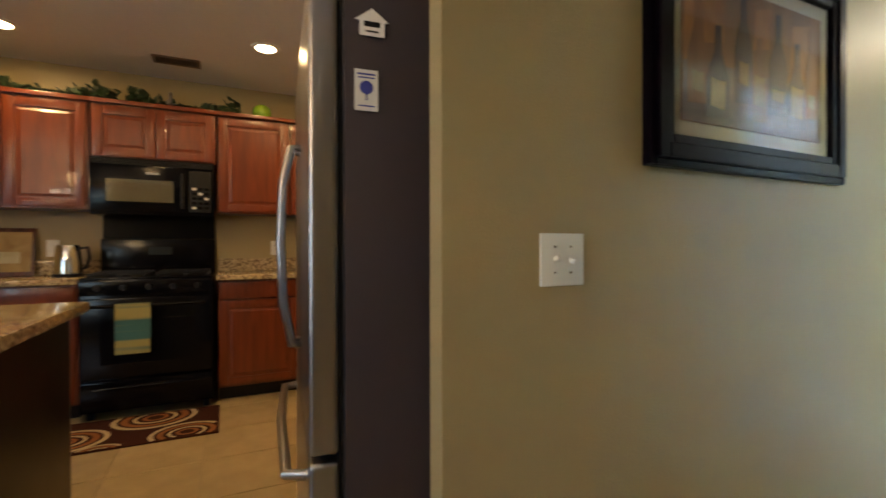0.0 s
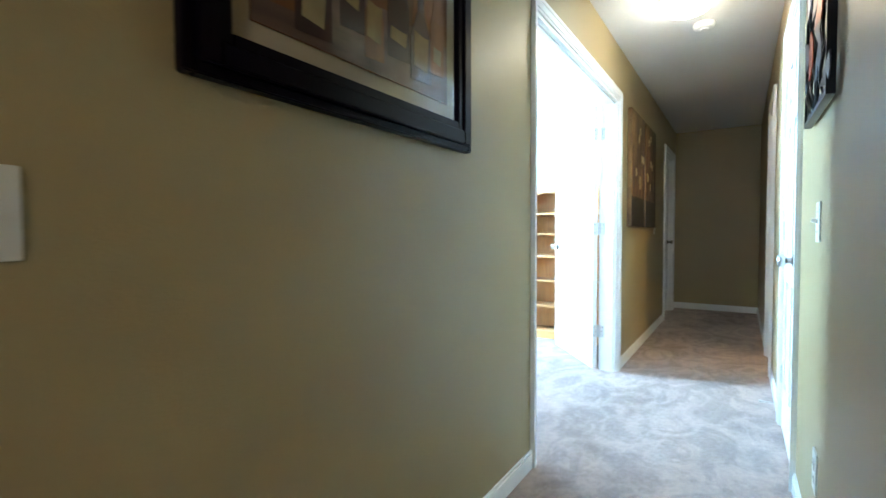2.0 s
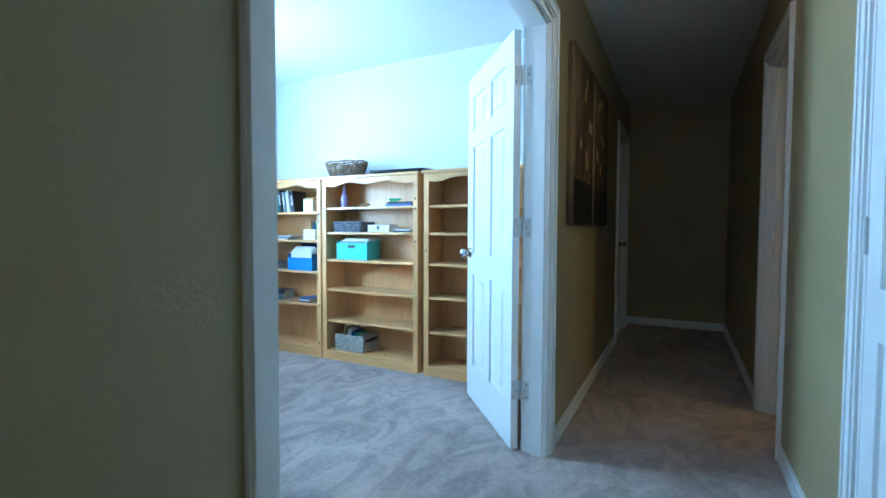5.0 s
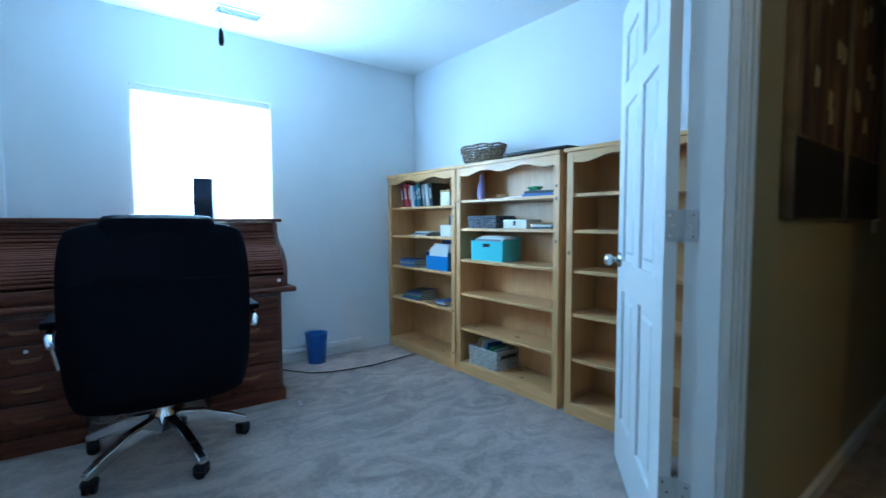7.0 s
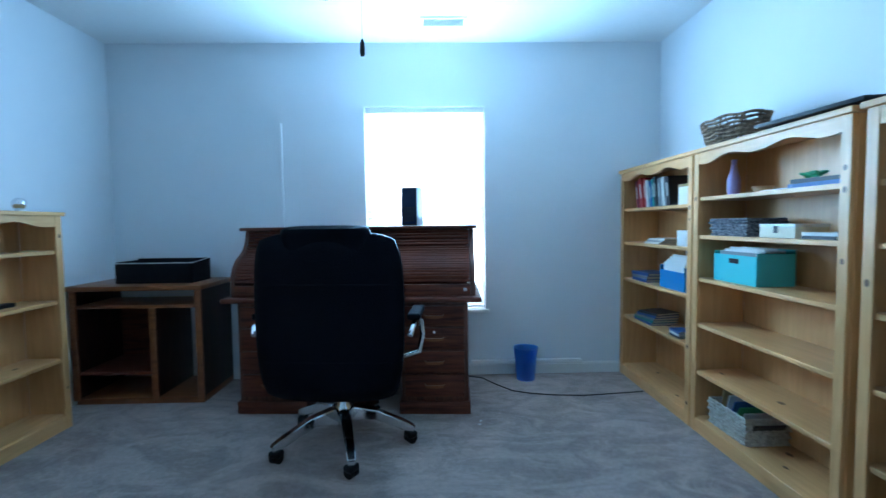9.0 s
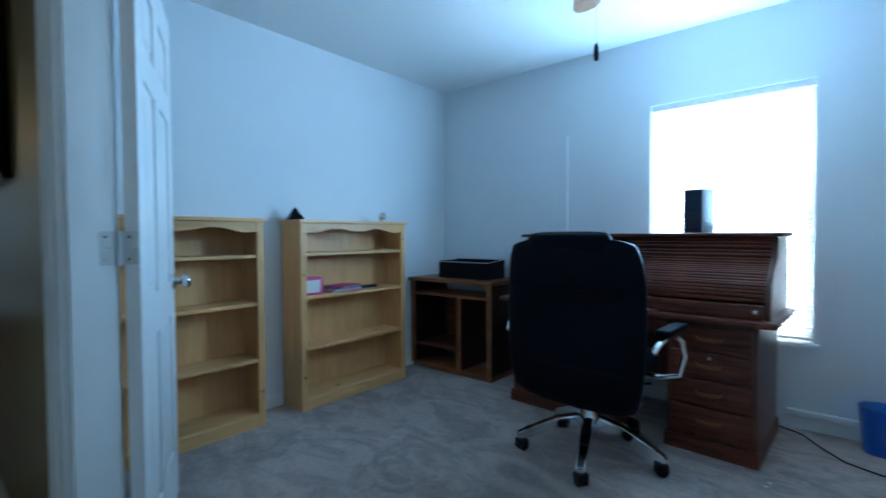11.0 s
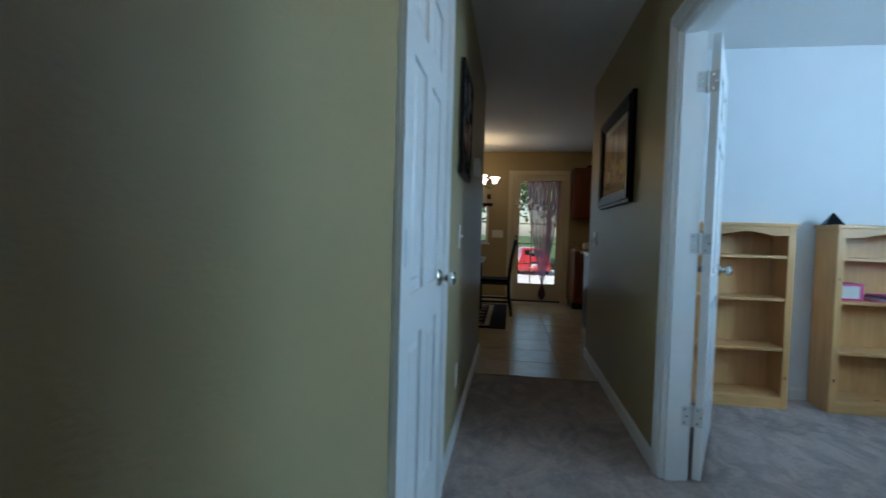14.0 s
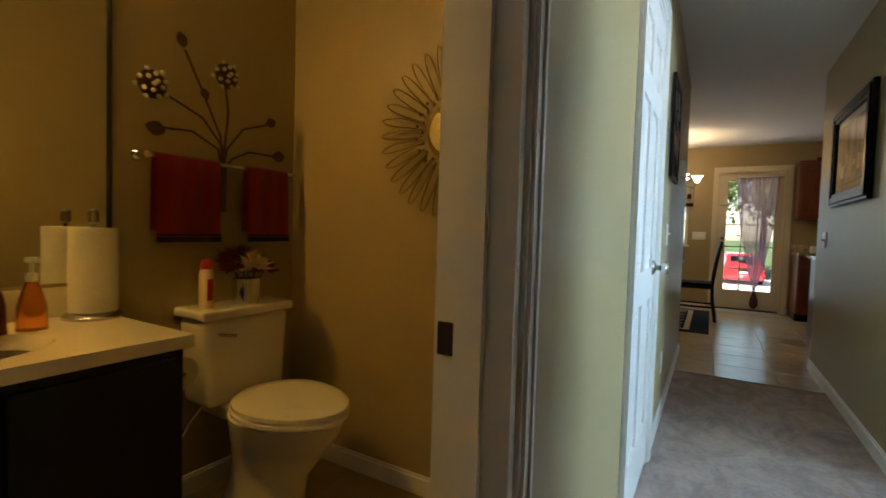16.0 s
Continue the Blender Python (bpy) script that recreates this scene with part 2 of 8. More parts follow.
def lathe(bm, prof, seg=28, m=None, caps=True):
    """A turned shape from (radius, height) pairs."""
    rings = []
    for r, z in prof:
        rings.append([bm.verts.new((max(r, 1e-4) * math.cos(2 * math.pi * k / seg), max(r, 1e-4) * math.sin(2 * math.pi * k / seg), z)) for k in range(seg)])
    for a, b in zip(rings, rings[1:]):
        for k in range(seg):
            bm.faces.new((a[k], a[(k + 1) % seg], b[(k + 1) % seg], b[k]))
    if caps:
        bm.faces.new(rings[0][::-1]), bm.faces.new(rings[-1])
    if m:
        bmesh.ops.transform(bm, matrix=m, verts=[v for ring in rings for v in ring])
    return bm


def tube(bm, pts, r, seg=8, closed=False):
    """A round rod through points."""
    pts = [Vector(p) for p in pts]
    rings = []
    n = len(pts)
    for i, p in enumerate(pts):
        a, b = pts[(i - 1) % n if closed or i else 0], pts[(i + 1) % n if closed or i < n - 1 else n - 1]
        d = (b - a).normalized()
        u = d.orthogonal().normalized() if not rings else (prev - d * prev.dot(d)).normalized()
        prev = u
        w = d.cross(u)
        rings.append([bm.verts.new(p + r * (math.cos(2 * math.pi * k / seg) * u + math.sin(2 * math.pi * k / seg) * w)) for k in range(seg)])
    for i in range(n if closed else n - 1):
        a, b = rings[i], rings[(i + 1) % n]
        for k in range(seg):
            bm.faces.new((a[k], a[(k + 1) % seg], b[(k + 1) % seg], b[k]))
    if not closed:
        bm.faces.new(rings[0][::-1]), bm.faces.new(rings[-1])
    return bm


def prism(bm, outline, y0, y1, m=None):
    """An outline in x and z, drawn out from y0 to y1."""
    a = [bm.verts.new((x, y0, z)) for x, z in outline]
    b = [bm.verts.new((x, y1, z)) for x, z in outline]
    n = len(a)
    bm.faces.new(a), bm.faces.new(b[::-1])
    for k in range(n):
        bm.faces.new((a[k], b[k], b[(k + 1) % n], a[(k + 1) % n]))
    if m:
        bmesh.ops.transform(bm, matrix=m, verts=a + b)
    return a + b


def mesh(name, bm, material, smooth=False):
    if len(bm.faces) > 1:
        bmesh.ops.recalc_face_normals(bm, faces=bm.faces[:])
    data = bpy.data.meshes.new(name)
    bm.to_mesh(data)
    bm.free()
    data.materials.append(material)
    if smooth:
        data.shade_smooth()
        data.set_sharp_from_angle(angle=radians(40))
    return data


def part(name, bm, material, parent, label="", smooth=True):
    ob = new(name, mesh(name, bm, material, smooth))
    ob.parent = parent
    return tagged(ob, label)


def pieces(name, bm, material, parent, label="", smooth=False):
    """Each loose piece of a mesh as a part of its own."""
    left = dict.fromkeys(bm.faces)
    while left:
        stack, found = [next(iter(left))], {}
        while stack:
            f = stack.pop()
            if f in found:
                continue
            found[f] = None
            stack += [g for e in f.edges for g in e.link_faces if g not in found]
        for f in found:
            left.pop(f)
        one = bmesh.new()
        made = {}
        for f in found:
            for v in f.verts:
                if v not in made:
                    made[v] = one.verts.new(v.co)
            one.faces.new([made[v] for v in f.verts])
        part(name, one, material, parent, label, smooth)
    bm.free()


def shared(name, data, parent, m):
    """A piece on mesh data that it shares with its like."""
    ob = new(name, data)
    ob.parent = parent
    ob.matrix_basis = m
    return ob


def thing(name, label, category, m, group="", kind=""):
    ob = new(name)
    ob.empty_display_size = 0.1
    ob.matrix_basis = m
    return tagged(ob, label, category, group, kind)


def single(name, bm, material, label, category, m=None, group="", kind="", smooth=True):
    ob = new(name, mesh(name, bm, material, smooth))
    if m:
        ob.matrix_basis = m
    return tagged(ob, label, category, group, kind)


def structure(name, bm, material, label, category):
    return single(name, bm, material, label, category, kind="structure", smooth=False)


# ---- plan, in metres ----
H = 2.44
HS, HN = 0.137, 1.115
OX0, OX1, OY0, OY1 = 1.335, 5.34, 1.235, 4.165
D0, D1, DH = 2.633, 4.275, 2.04
C0, C1 = 3.04, 3.74
B0, B1 = 4.772, 5.41
F0, F1 = 6.78, 7.56
BX0, BX1, BY = 3.84, 5.80, -1.37
EX = 7.85
WX0, WX1, WZ0, WZ1 = 3.165, 4.04, 0.49, 1.985
KX, KY = -2.73, 4.48
DY0, DY1, DDH = 0.42, 1.24, 2.06
TILE_END, HALL_END = 1.30, 0.62
MID = (HN + OY0) / 2

structure("floor_hall", boxes((TILE_END, EX, HS - 0.13, MID, -0.08, 0)), CARPET, "worn taupe carpet in the hallway", "floor")
structure("floor_office", boxes((OX0 - 0.06, OX1 + 0.06, MID, OY1 + 0.02, -0.08, 0)), CARPET, "worn taupe carpet with vacuum marks", "floor")
structure("floor_closet", boxes((2.9, BX0 - 0.13, BY - 0.1, HS - 0.13, -0.08, 0)), CARPET, "taupe closet carpet", "floor")
floor_bath = structure("floor_bath", boxes((BX0 - 0.13, BX1 + 0.1, BY - 0.1, HS - 0.13, -0.08, -0.002)), GROUT, "beige tiled bathroom floor", "floor")
floor_kitchen = structure("floor_kitchen", boxes((KX - 0.1, OX0 - 0.06, MID, KY + 0.1, -0.08, -0.006), (KX - 0.1, TILE_END, -3.1, MID, -0.08, -0.006)), GROUT, "beige ceramic tile floor with a soft shine", "floor")
structure("ceiling", boxes((KX - 0.2, EX + 0.15, -3.2, KY + 0.2, H, H + 0.2)), CEIL, "white flat ceiling", "ceiling")

# hall and office share a wall; each side has its own skin
structure("wall_hall_north", boxes((0.51, D0, HN, MID, 0, H), (D1, F0, HN, MID, 0, H), (F1, EX, HN, MID, 0, H), (D0, D1, HN, MID, DH, H), (F0, F1, HN, MID, DH, H)), TAN, "tan painted hallway wall", "wall")
structure("wall_office_south", boxes((OX0, D0, MID, OY0, 0, H), (D1, OX1, MID, OY0, 0, H), (D0, D1, MID, OY0, DH, H)), WHITE_WALL, "white painted office wall", "wall")
structure("wall_kitchen_stub", boxes((0.57, OX0 - 0.06, MID, OY0, 0, H)), TAN, "tan painted wall beside the refrigerator", "wall")
structure("wall_hall_south", boxes((HALL_END, C0, HS - 0.12, HS, 0, H), (C1, B0, HS - 0.12, HS, 0, H), (B1, EX, HS - 0.12, HS, 0, H), (C0, C1, HS - 0.12, HS, DH, H), (B0, B1, HS - 0.12, HS, DH, H)), TAN, "tan painted hallway wall", "wall")
structure("wall_hall_east", boxes((EX, EX + 0.12, HS - 0.12, OY0, 0, H)), TAN, "tan painted wall at the hallway's end", "wall")
structure("wall_office_west", boxes((OX0 - 0.06, OX0, MID, OY1, 0, H)), WHITE_WALL, "white painted office wall", "wall")
structure("wall_kitchen_east", boxes((OX0 - 0.12, OX0 - 0.06, OY0, KY, 0, H)), TAN, "tan painted kitchen wall", "wall")
structure("wall_office_east", boxes((OX1, OX1 + 0.12, MID, OY1, 0, H)), WHITE_WALL, "white painted office wall", "wall")
structure("wall_office_north", boxes((OX0 - 0.06, WX0, OY1, OY1 + 0.15, 0, H), (WX1, OX1 + 0.12, OY1, OY1 + 0.15, 0, H), (WX0, WX1, OY1, OY1 + 0.15, 0, WZ0), (WX0, WX1, OY1, OY1 + 0.15, WZ1, H)), WHITE_WALL, "white painted office wall with a window", "wall")
structure("wall_kitchen_north", boxes((KX, OX0 - 0.06, KY, KY + 0.12, 0, H)), TAN, "tan painted kitchen wall", "wall")
NY0, NY1, NZ0, NZ1 = -1.35, 0.03, 0.95, 1.95
structure("wall_dining_west", boxes((KX - 0.12, KX, DY1, KY, 0, H), (KX - 0.12, KX, NY1, DY0, 0, H), (KX - 0.12, KX, -3.0, NY0, 0, H), (KX - 0.12, KX, DY0, DY1, DDH, H), (KX - 0.12, KX, NY0, NY1, 0, NZ0), (KX - 0.12, KX, NY0, NY1, NZ1, H)), TAN, "olive tan dining wall with a door and a window", "wall")
structure("wall_dining_south", boxes((KX - 0.12, TILE_END + 0.1, -3.12, -3.0, 0, H)), TAN, "tan painted dining wall", "wall")
structure("wall_dining_east", boxes((HALL_END, HALL_END + 0.12, -3.0, HS - 0.12, 0, H)), TAN, "tan painted dining wall", "wall")
structure("wall_bath_west", boxes((BX0 - 0.1, BX0, BY, HS - 0.12, 0, H)), TAN, "golden tan bathroom wall", "wall")
structure("wall_bath_south", boxes((BX0 - 0.1, BX1 + 0.1, BY - 0.1, BY, 0, H)), TAN, "golden tan bathroom wall", "wall")
structure("wall_bath_east", boxes((BX1, BX1 + 0.1, BY, HS - 0.12, 0, H)), TAN, "golden tan bathroom wall", "wall")
structure("wall_closet", boxes((2.8, 2.9, BY, HS - 0.12, 0, H), (2.8, BX0 - 0.1, BY - 0.1, BY, 0, H)), WHITE_WALL, "plain closet wall", "wall")
structure("wall_far_room", boxes((OX1 + 0.12, EX + 0.12, 2.4, 2.5, 0, H)), WHITE_WALL, "plain wall behind the far door", "wall")
# ==== THINGS ====


def six_panel_door(name, width, height, m, knobs=((0.065, 0.93, "far"),), label="white six-panel interior door", thick=0.035):
    """Origin at the hinge edge's foot; the leaf runs along +x and is centred on y."""
    door = thing(name, label, "door", m, kind="structure")
    t = thick / 2
    z0 = 0.012
    st, mid = 0.11 * width / 0.75, 0.1 * width / 0.75
    zs = [(z0 + 0.22, 0.80), (0.93, 1.58), (1.68, height - 0.13)]
    xs = [(st, width / 2 - mid / 2), (width / 2 + mid / 2, width - st)]
    bm = bmesh.new()
    for a, b in ((0, st), (width / 2 - mid / 2, width / 2 + mid / 2), (width - st, width)):
        box(bm, a, b, -t, t, z0, height)
    rails = [z0] + [v for z in zs for v in z] + [height]
    for k in range(0, len(rails), 2):
        for a, b in xs:
            box(bm, a, b, -t, t, rails[k], rails[k + 1])
    part("leaf", bm, TRIM, door, smooth=False)
    for za, zb in zs:
        for a, b in xs:
            p = boxes((a, b, -t + 0.011, t - 0.011, za, zb))
            for side in (-1, 1):
                vs = box(p, a + 0.03, b - 0.03, side * (t - 0.012), side * (t - 0.003), za + 0.03, zb - 0.03)
                for v in vs:
                    if abs(v.co.y) > t - 0.006:
                        v.co.x += 0.014 if v.co.x < (a + b) / 2 else -0.014
                        v.co.z += 0.014 if v.co.z < (za + zb) / 2 else -0.014
            part("panel", p, TRIM, door, smooth=False)
    for dx, kz, _ in knobs:
        for side in (-1, 1):
            rot = Matrix.Rotation(radians(-90 * side), 4, "X")
            k = bmesh.new()
            lathe(k, [(0.033, 0), (0.033, 0.004), (0.026, 0.011), (0.013, 0.016), (0.012, 0.03), (0.02, 0.036), (0.027, 0.046), (0.027, 0.058), (0.02, 0.066), (0.006, 0.069)], 24, Matrix.Translation((width - dx, side * t, kz)) @ rot)
            part("knob", k, NICKEL, door, "satin nickel round knob")
        part("latch_plate", boxes((width - 0.001, width + 0.0015, -0.012, 0.012, kz - 0.028, kz + 0.028)), NICKEL, door)
    return door


def hinge(parent, at, turn, open_plates=True):
    """A butt hinge: barrel of five knuckles with two plates."""
    m = pose(*at, 0, 0, turn)
    b = bmesh.new()
    for k in range(3):
        cyl(b, (0, 0, -0.045 + 0.03 * k + 0.001), 0.007, 0.028, seg=12)
    cyl(b, (0, 0, -0.05), 0.004, 0.1, seg=10)
    bmesh.ops.transform(b, matrix=m, verts=b.verts[:])
    h = part("hinge", b, HINGE, parent, "steel hinge")
    return h


def casing(name, x0, x1, z, y, out, wid=0.065, left=1.0):
    """Moulded trim round an opening in a wall along x; out is +1 or -1, the way that it faces."""
    bm = bmesh.new()
    for inset, w, d in ((0, wid, 0.010), (0.012, wid - 0.022, 0.016), (wid - 0.022, 0.018, 0.02)):
        a0, a1 = x0 - 0.004 - left * (inset + w), x1 + 0.004 + inset + w
        zt = z + 0.004 + inset
        ya, yb = (y, y + out * d) if out > 0 else (y - d, y)
        box(bm, a0, x0 - 0.004 - left * inset, ya, yb, 0, zt)
        box(bm, x1 + 0.004 + inset, a1, ya, yb, 0, zt)
        box(bm, a0, a1, ya, yb, zt, zt + w)
    return structure(name, bm, TRIM, "white moulded door casing", "trim")


def jamb(name, x0, x1, z, y0, y1, stop=None):
    bm = boxes((x0 - 0.002, x0 + 0.016, y0, y1, 0, z), (x1 - 0.016, x1 + 0.002, y0, y1, 0, z), (x0 + 0.016, x1 - 0.016, y0, y1, z - 0.018, z + 0.002))
    if stop:
        a, b = stop
        for bb in ((x0 + 0.016, x0 + 0.028, a, b, 0, z - 0.018), (x1 - 0.028, x1 - 0.016, a, b, 0, z - 0.018), (x0 + 0.028, x1 - 0.028, a, b, z - 0.03, z - 0.018)):
            box(bm, *bb)
    return structure(name, bm, TRIM, "white door jamb", "trim")


# office double door, both leaves swung into the office
casing("door_trim_office", D0, D1, DH, HN, -1, 0.065, 0.65)
casing("door_trim_office_inner", D0, D1, DH, OY0, 1)
jamb_1 = jamb("door_jamb_office", D0, D1, DH, HN - 0.002, OY0 + 0.002, (HN + 0.02, OY0 - 0.045))
LEAF = (D1 - D0) / 2 - 0.035
RIGHT_ANGLE, LEFT_ANGLE = 40.0, 155.0
door_1 = six_panel_door("door_1", LEAF, DH - 0.03, pose(D1 - 0.016, OY0 + 0.008, 0, 0, 0, RIGHT_ANGLE) @ pose(0.004, 0.03, 0), label="white six-panel door leaf standing open")
door_2 = six_panel_door("door_2", LEAF, DH - 0.03, pose(D0 + 0.016, OY0 + 0.008, 0, 0, 0, LEFT_ANGLE) @ pose(0.004, -0.03, 0), label="white six-panel door leaf standing open")

for leaf_door, side in ((door_1, -1), (door_2, 1)):
    for hz in (0.30, 1.085, 1.80):
        hinge(leaf_door, (-0.004, side * 0.03, hz), 0)
        part("hinge_plate", boxes((-0.003, 0.0005, -0.016, 0.016, hz - 0.045, hz + 0.045), (-0.0035, 0.0, min(0.016 * side, 0.026 * side), max(0.016 * side, 0.026 * side), hz - 0.045, hz + 0.045)), HINGE, leaf_door)
        jx = (D0 + 0.0162 if side > 0 else D1 - 0.0182)
        part("hinge_plate", boxes((jx, jx + 0.002, OY0 - 0.034, OY0 + 0.002, hz - 0.045, hz + 0.045)), HINGE, jamb_1)
        sx = jx - 0.0006 if side < 0 else jx + 0.002
        for dz in (-0.03, 0.0, 0.03):
            bm = bmesh.new()
            cyl(bm, (sx, OY0 - 0.022 + 0.008 * (dz == 0), hz + dz), 0.0042, 0.0006, seg=12, rot=Matrix.Rotation(radians(90), 4, "Y"))
            part("screw", bm, NICKEL, jamb_1)
            bm = bmesh.new()
            cyl(bm, (-0.0037, 0.006 - 0.012 * (dz == 0), hz + dz), 0.0042, 0.0006, seg=12, rot=Matrix.Rotation(radians(90), 4, "Y"))
            part("screw", bm, NICKEL, leaf_door)

# closet door, bathroom door, far door
casing("door_trim_closet", C0, C1, DH, HS, 1)
jamb("door_jamb_closet", C0, C1, DH, HS - 0.12, HS + 0.002)
door_3 = six_panel_door("door_3", C1 - C0 - 0.04, DH - 0.03, pose(C1 - 0.02, HS - 0.016, 0, 0, 0, 180), label="white six-panel closet door, closed")
for hz in (0.29, 1.06, 1.8):
    hinge(door_3, (0.0, -0.022, hz), 0)
casing("door_trim_bath", B0, B1, DH, HS, 1, 0.065, 0.5)
casing("door_trim_bath_inner", B0, B1, DH, HS - 0.12, -1)
jamb("door_jamb_bath", B0, B1, DH, HS - 0.122, HS + 0.002, (HS - 0.075, HS - 0.04))
door_4 = six_panel_door("door_4", B1 - B0 - 0.04, DH - 0.03, pose(B1 - 0.018, HS - 0.135, 0, 0, 0, -88), label="white six-panel bathroom door, open")
casing("door_trim_far", F0, F1, DH, HN, -1)
jamb("door_jamb_far", F0, F1, DH, HN - 0.002, OY0, (HN + 0.02, HN + 0.05))
door_5 = six_panel_door("door_5", F1 - F0 - 0.04, DH - 0.03, pose(F0 + 0.02, HN + 0.07, 0, 0, 0, 0), label="white six-panel door at the hallway's end, closed")


def board(bm, a, b, y, out, z0=0.0):
    """A length of baseboard along x."""
    ya, yb = (y, y + out * 0.012) if out > 0 else (y - 0.012, y)
    box(bm, a, b, ya, yb, z0, 0.07)
    box(bm, a, b, ya + (0 if out > 0 else 0.005), yb - (0.005 if out > 0 else 0), 0.07, 0.082)


def board_y(bm, a, b, x, out):
    xa, xb = (x, x + 0.012) if out > 0 else (x - 0.012, x)
    box(bm, xa, xb, a, b, 0, 0.07)
    box(bm, xa + (0 if out > 0 else 0.005), xb - (0.005 if out > 0 else 0), a, b, 0.07, 0.082)


def baseboard(name, runs):
    bm = bmesh.new()
    for kind, a, b, c, o in runs:
        (board if kind == "x" else board_y)(bm, a, b, c, o)
    return structure(name, bm, TRIM, "white painted baseboard", "baseboard")


baseboard("baseboard_hall", [("x", 0.51, D0 - 0.0465, HN, -1), ("x", D1 + 0.07, F0 - 0.07, HN, -1), ("x", F1 + 0.07, EX - 0.012, HN, -1), ("x", HALL_END, C0 - 0.07, HS, 1), ("x", C1 + 0.07, B0 - 0.037, HS, 1), ("x", B1 + 0.07, EX - 0.012, HS, 1), ("y", HS, HN, EX, -1)])
baseboard("baseboard_office", [("y", OY0, OY1, OX0, 1), ("y", OY0, OY1, OX1, -1), ("x", OX0 + 0.012, OX1 - 0.012, OY1, -1), ("x", OX0 + 0.012, D0 - 0.07, OY0, 1), ("x", D1 + 0.07, OX1 - 0.012, OY0, 1)])
baseboard("baseboard_bath", [("y", BY + 0.012, HS - 0.12, BX0, 1), ("x", BX0 + 0.0, BX1, BY, 1)])
baseboard("baseboard_dining", [("y", DY1 + 0.09, 1.3, KX, 1), ("y", -3.0, DY0 - 0.09, KX, 1)])


def bookcase(width, height, depth, shelves, m, label, group, arch=0.07):
    """Pine bookcase; origin at the back's middle on the floor, the front faces +y. shelves: heights of their tops."""
    bc = thing("bookcase", label, "bookcase", m, group)
    w, t = width / 2, 0.02
    for s in (-1, 1):
        part("side_panel", boxes((s * w if s < 0 else w - t, s * w + t if s < 0 else w, 0.006, depth - 0.02, 0, height - 0.022), bevel=0.0015, seg=1), PINE, bc, smooth=False)
        part("stile", boxes((-w if s < 0 else w - 0.042, -w + 0.042 if s < 0 else w, depth - 0.02, depth, 0, height - 0.022), bevel=0.002, seg=1), PINE, bc, smooth=False)
    part("back_panel", boxes((-w + t, w - t, 0, 0.006, 0.02, height - 0.022)), PINE, bc, smooth=False)
    part("top", boxes((-w - 0.012, w + 0.012, 0, depth + 0.015, height - 0.022, height), bevel=0.004), PINE_X, bc, smooth=False)
    for z in shelves:
        part("shelf", boxes((-w + t, w - t, 0.006, depth - 0.012, z - 0.02, z), bevel=0.002, seg=1), PINE_X, bc, smooth=False)
    part("plinth", boxes((-w + 0.042, w - 0.042, depth - 0.02, depth - 0.002, 0, 0.075), bevel=0.002, seg=1), PINE_X, bc, smooth=False)
    n = 28
    zt = height - 0.022
    low = []
    for k in range(n + 1):
        u = k / n
        x = -w + 0.042 + u * (2 * w - 0.084)
        d = 0.056 + arch * 0.1 * math.exp(-((min(u, 1 - u) - 0.09) / 0.06) ** 2) - arch * 0.36 * (math.exp(-((u - 0.29) / 0.12) ** 2) + math.exp(-((u - 0.71) / 0.12) ** 2))
        low.append((x, zt - d))
    bm = bmesh.new()
    prism(bm, [(low[0][0], zt)] + low + [(low[-1][0], zt)], depth - 0.02, depth - 0.002)
    part("valance", bm, PINE_X, bc, smooth=False)
    rnd = random.Random(int(1000 * (m.translation.x + m.translation.y)))
    for k in range(9):
        if k % 2:
            x, z = rnd.choice((-1, 1)) * (w - 0.021), rnd.uniform(0.1, height - 0.1)
            kb = bmesh.new()
            cyl(kb, (0, 0, 0), rnd.uniform(0.005, 0.009), 0.001, seg=12, rot=None)
            bmesh.ops.transform(kb, matrix=Matrix.Translation((x, depth + 0.0002, z)) @ Matrix.Rotation(radians(-90), 4, "X") @ Matrix.Diagonal((1, 1.5, 1, 1)), verts=kb.verts[:])
        else:
            z = rnd.choice(shelves)
            kb = bmesh.new()
            cyl(kb, (0, 0, 0), rnd.uniform(0.006, 0.012), 0.001, seg=12)
            bmesh.ops.transform(kb, matrix=Matrix.Translation((rnd.uniform(-w + 0.08, w - 0.08), rnd.uniform(0.08, depth - 0.05), z + 0.0002)) @ Matrix.Diagonal((1.7, 1, 1, 1)), verts=kb.verts[:])
        part("knot", kb, PINE_KNOT, bc, smooth=False)
    return bc


PINE_X = two_tone("pine_shelf", (0.63, 0.335, 0.125), (0.75, 0.43, 0.175), 3.0, 0.38, 6, 0.3, 0.7, 0.08, 40, aniso=(1.2, 14, 14), distort=0.6)
TALL = [0.075, 0.33, 0.585, 0.83, 1.055, 1.255]
BCD = OX1 - 5.05 - 0.012
GT, GS = "tall pine bookcases along the wall", "low pine bookcases along the wall"
BC_Y = (3.69, 2.75, 1.78)
for i, yc in enumerate(BC_Y):
    bookcase(0.92 if i else 0.93, 1.505, BCD, TALL if i else [0.075, 0.445, 0.72, 0.985, 1.225], pose(OX1 - 0.012, yc, 0, 0, 0, 90), ("tall pine bookcase half full of books and boxes" if i == 0 else "tall pine bookcase with baskets and a turquoise box" if i == 1 else "tall empty pine bookcase behind the door"), GT)
for yc in (2.938, 1.775):
    bookcase(0.92, 1.222, 0.228, [0.08, 0.40, 0.73, 1.01], pose(OX0 + 0.012, yc, 0, 0, 0, -90), "low pine bookcase with knots, nearly empty" if yc > 2 else "low empty pine bookcase beside the door", GS)

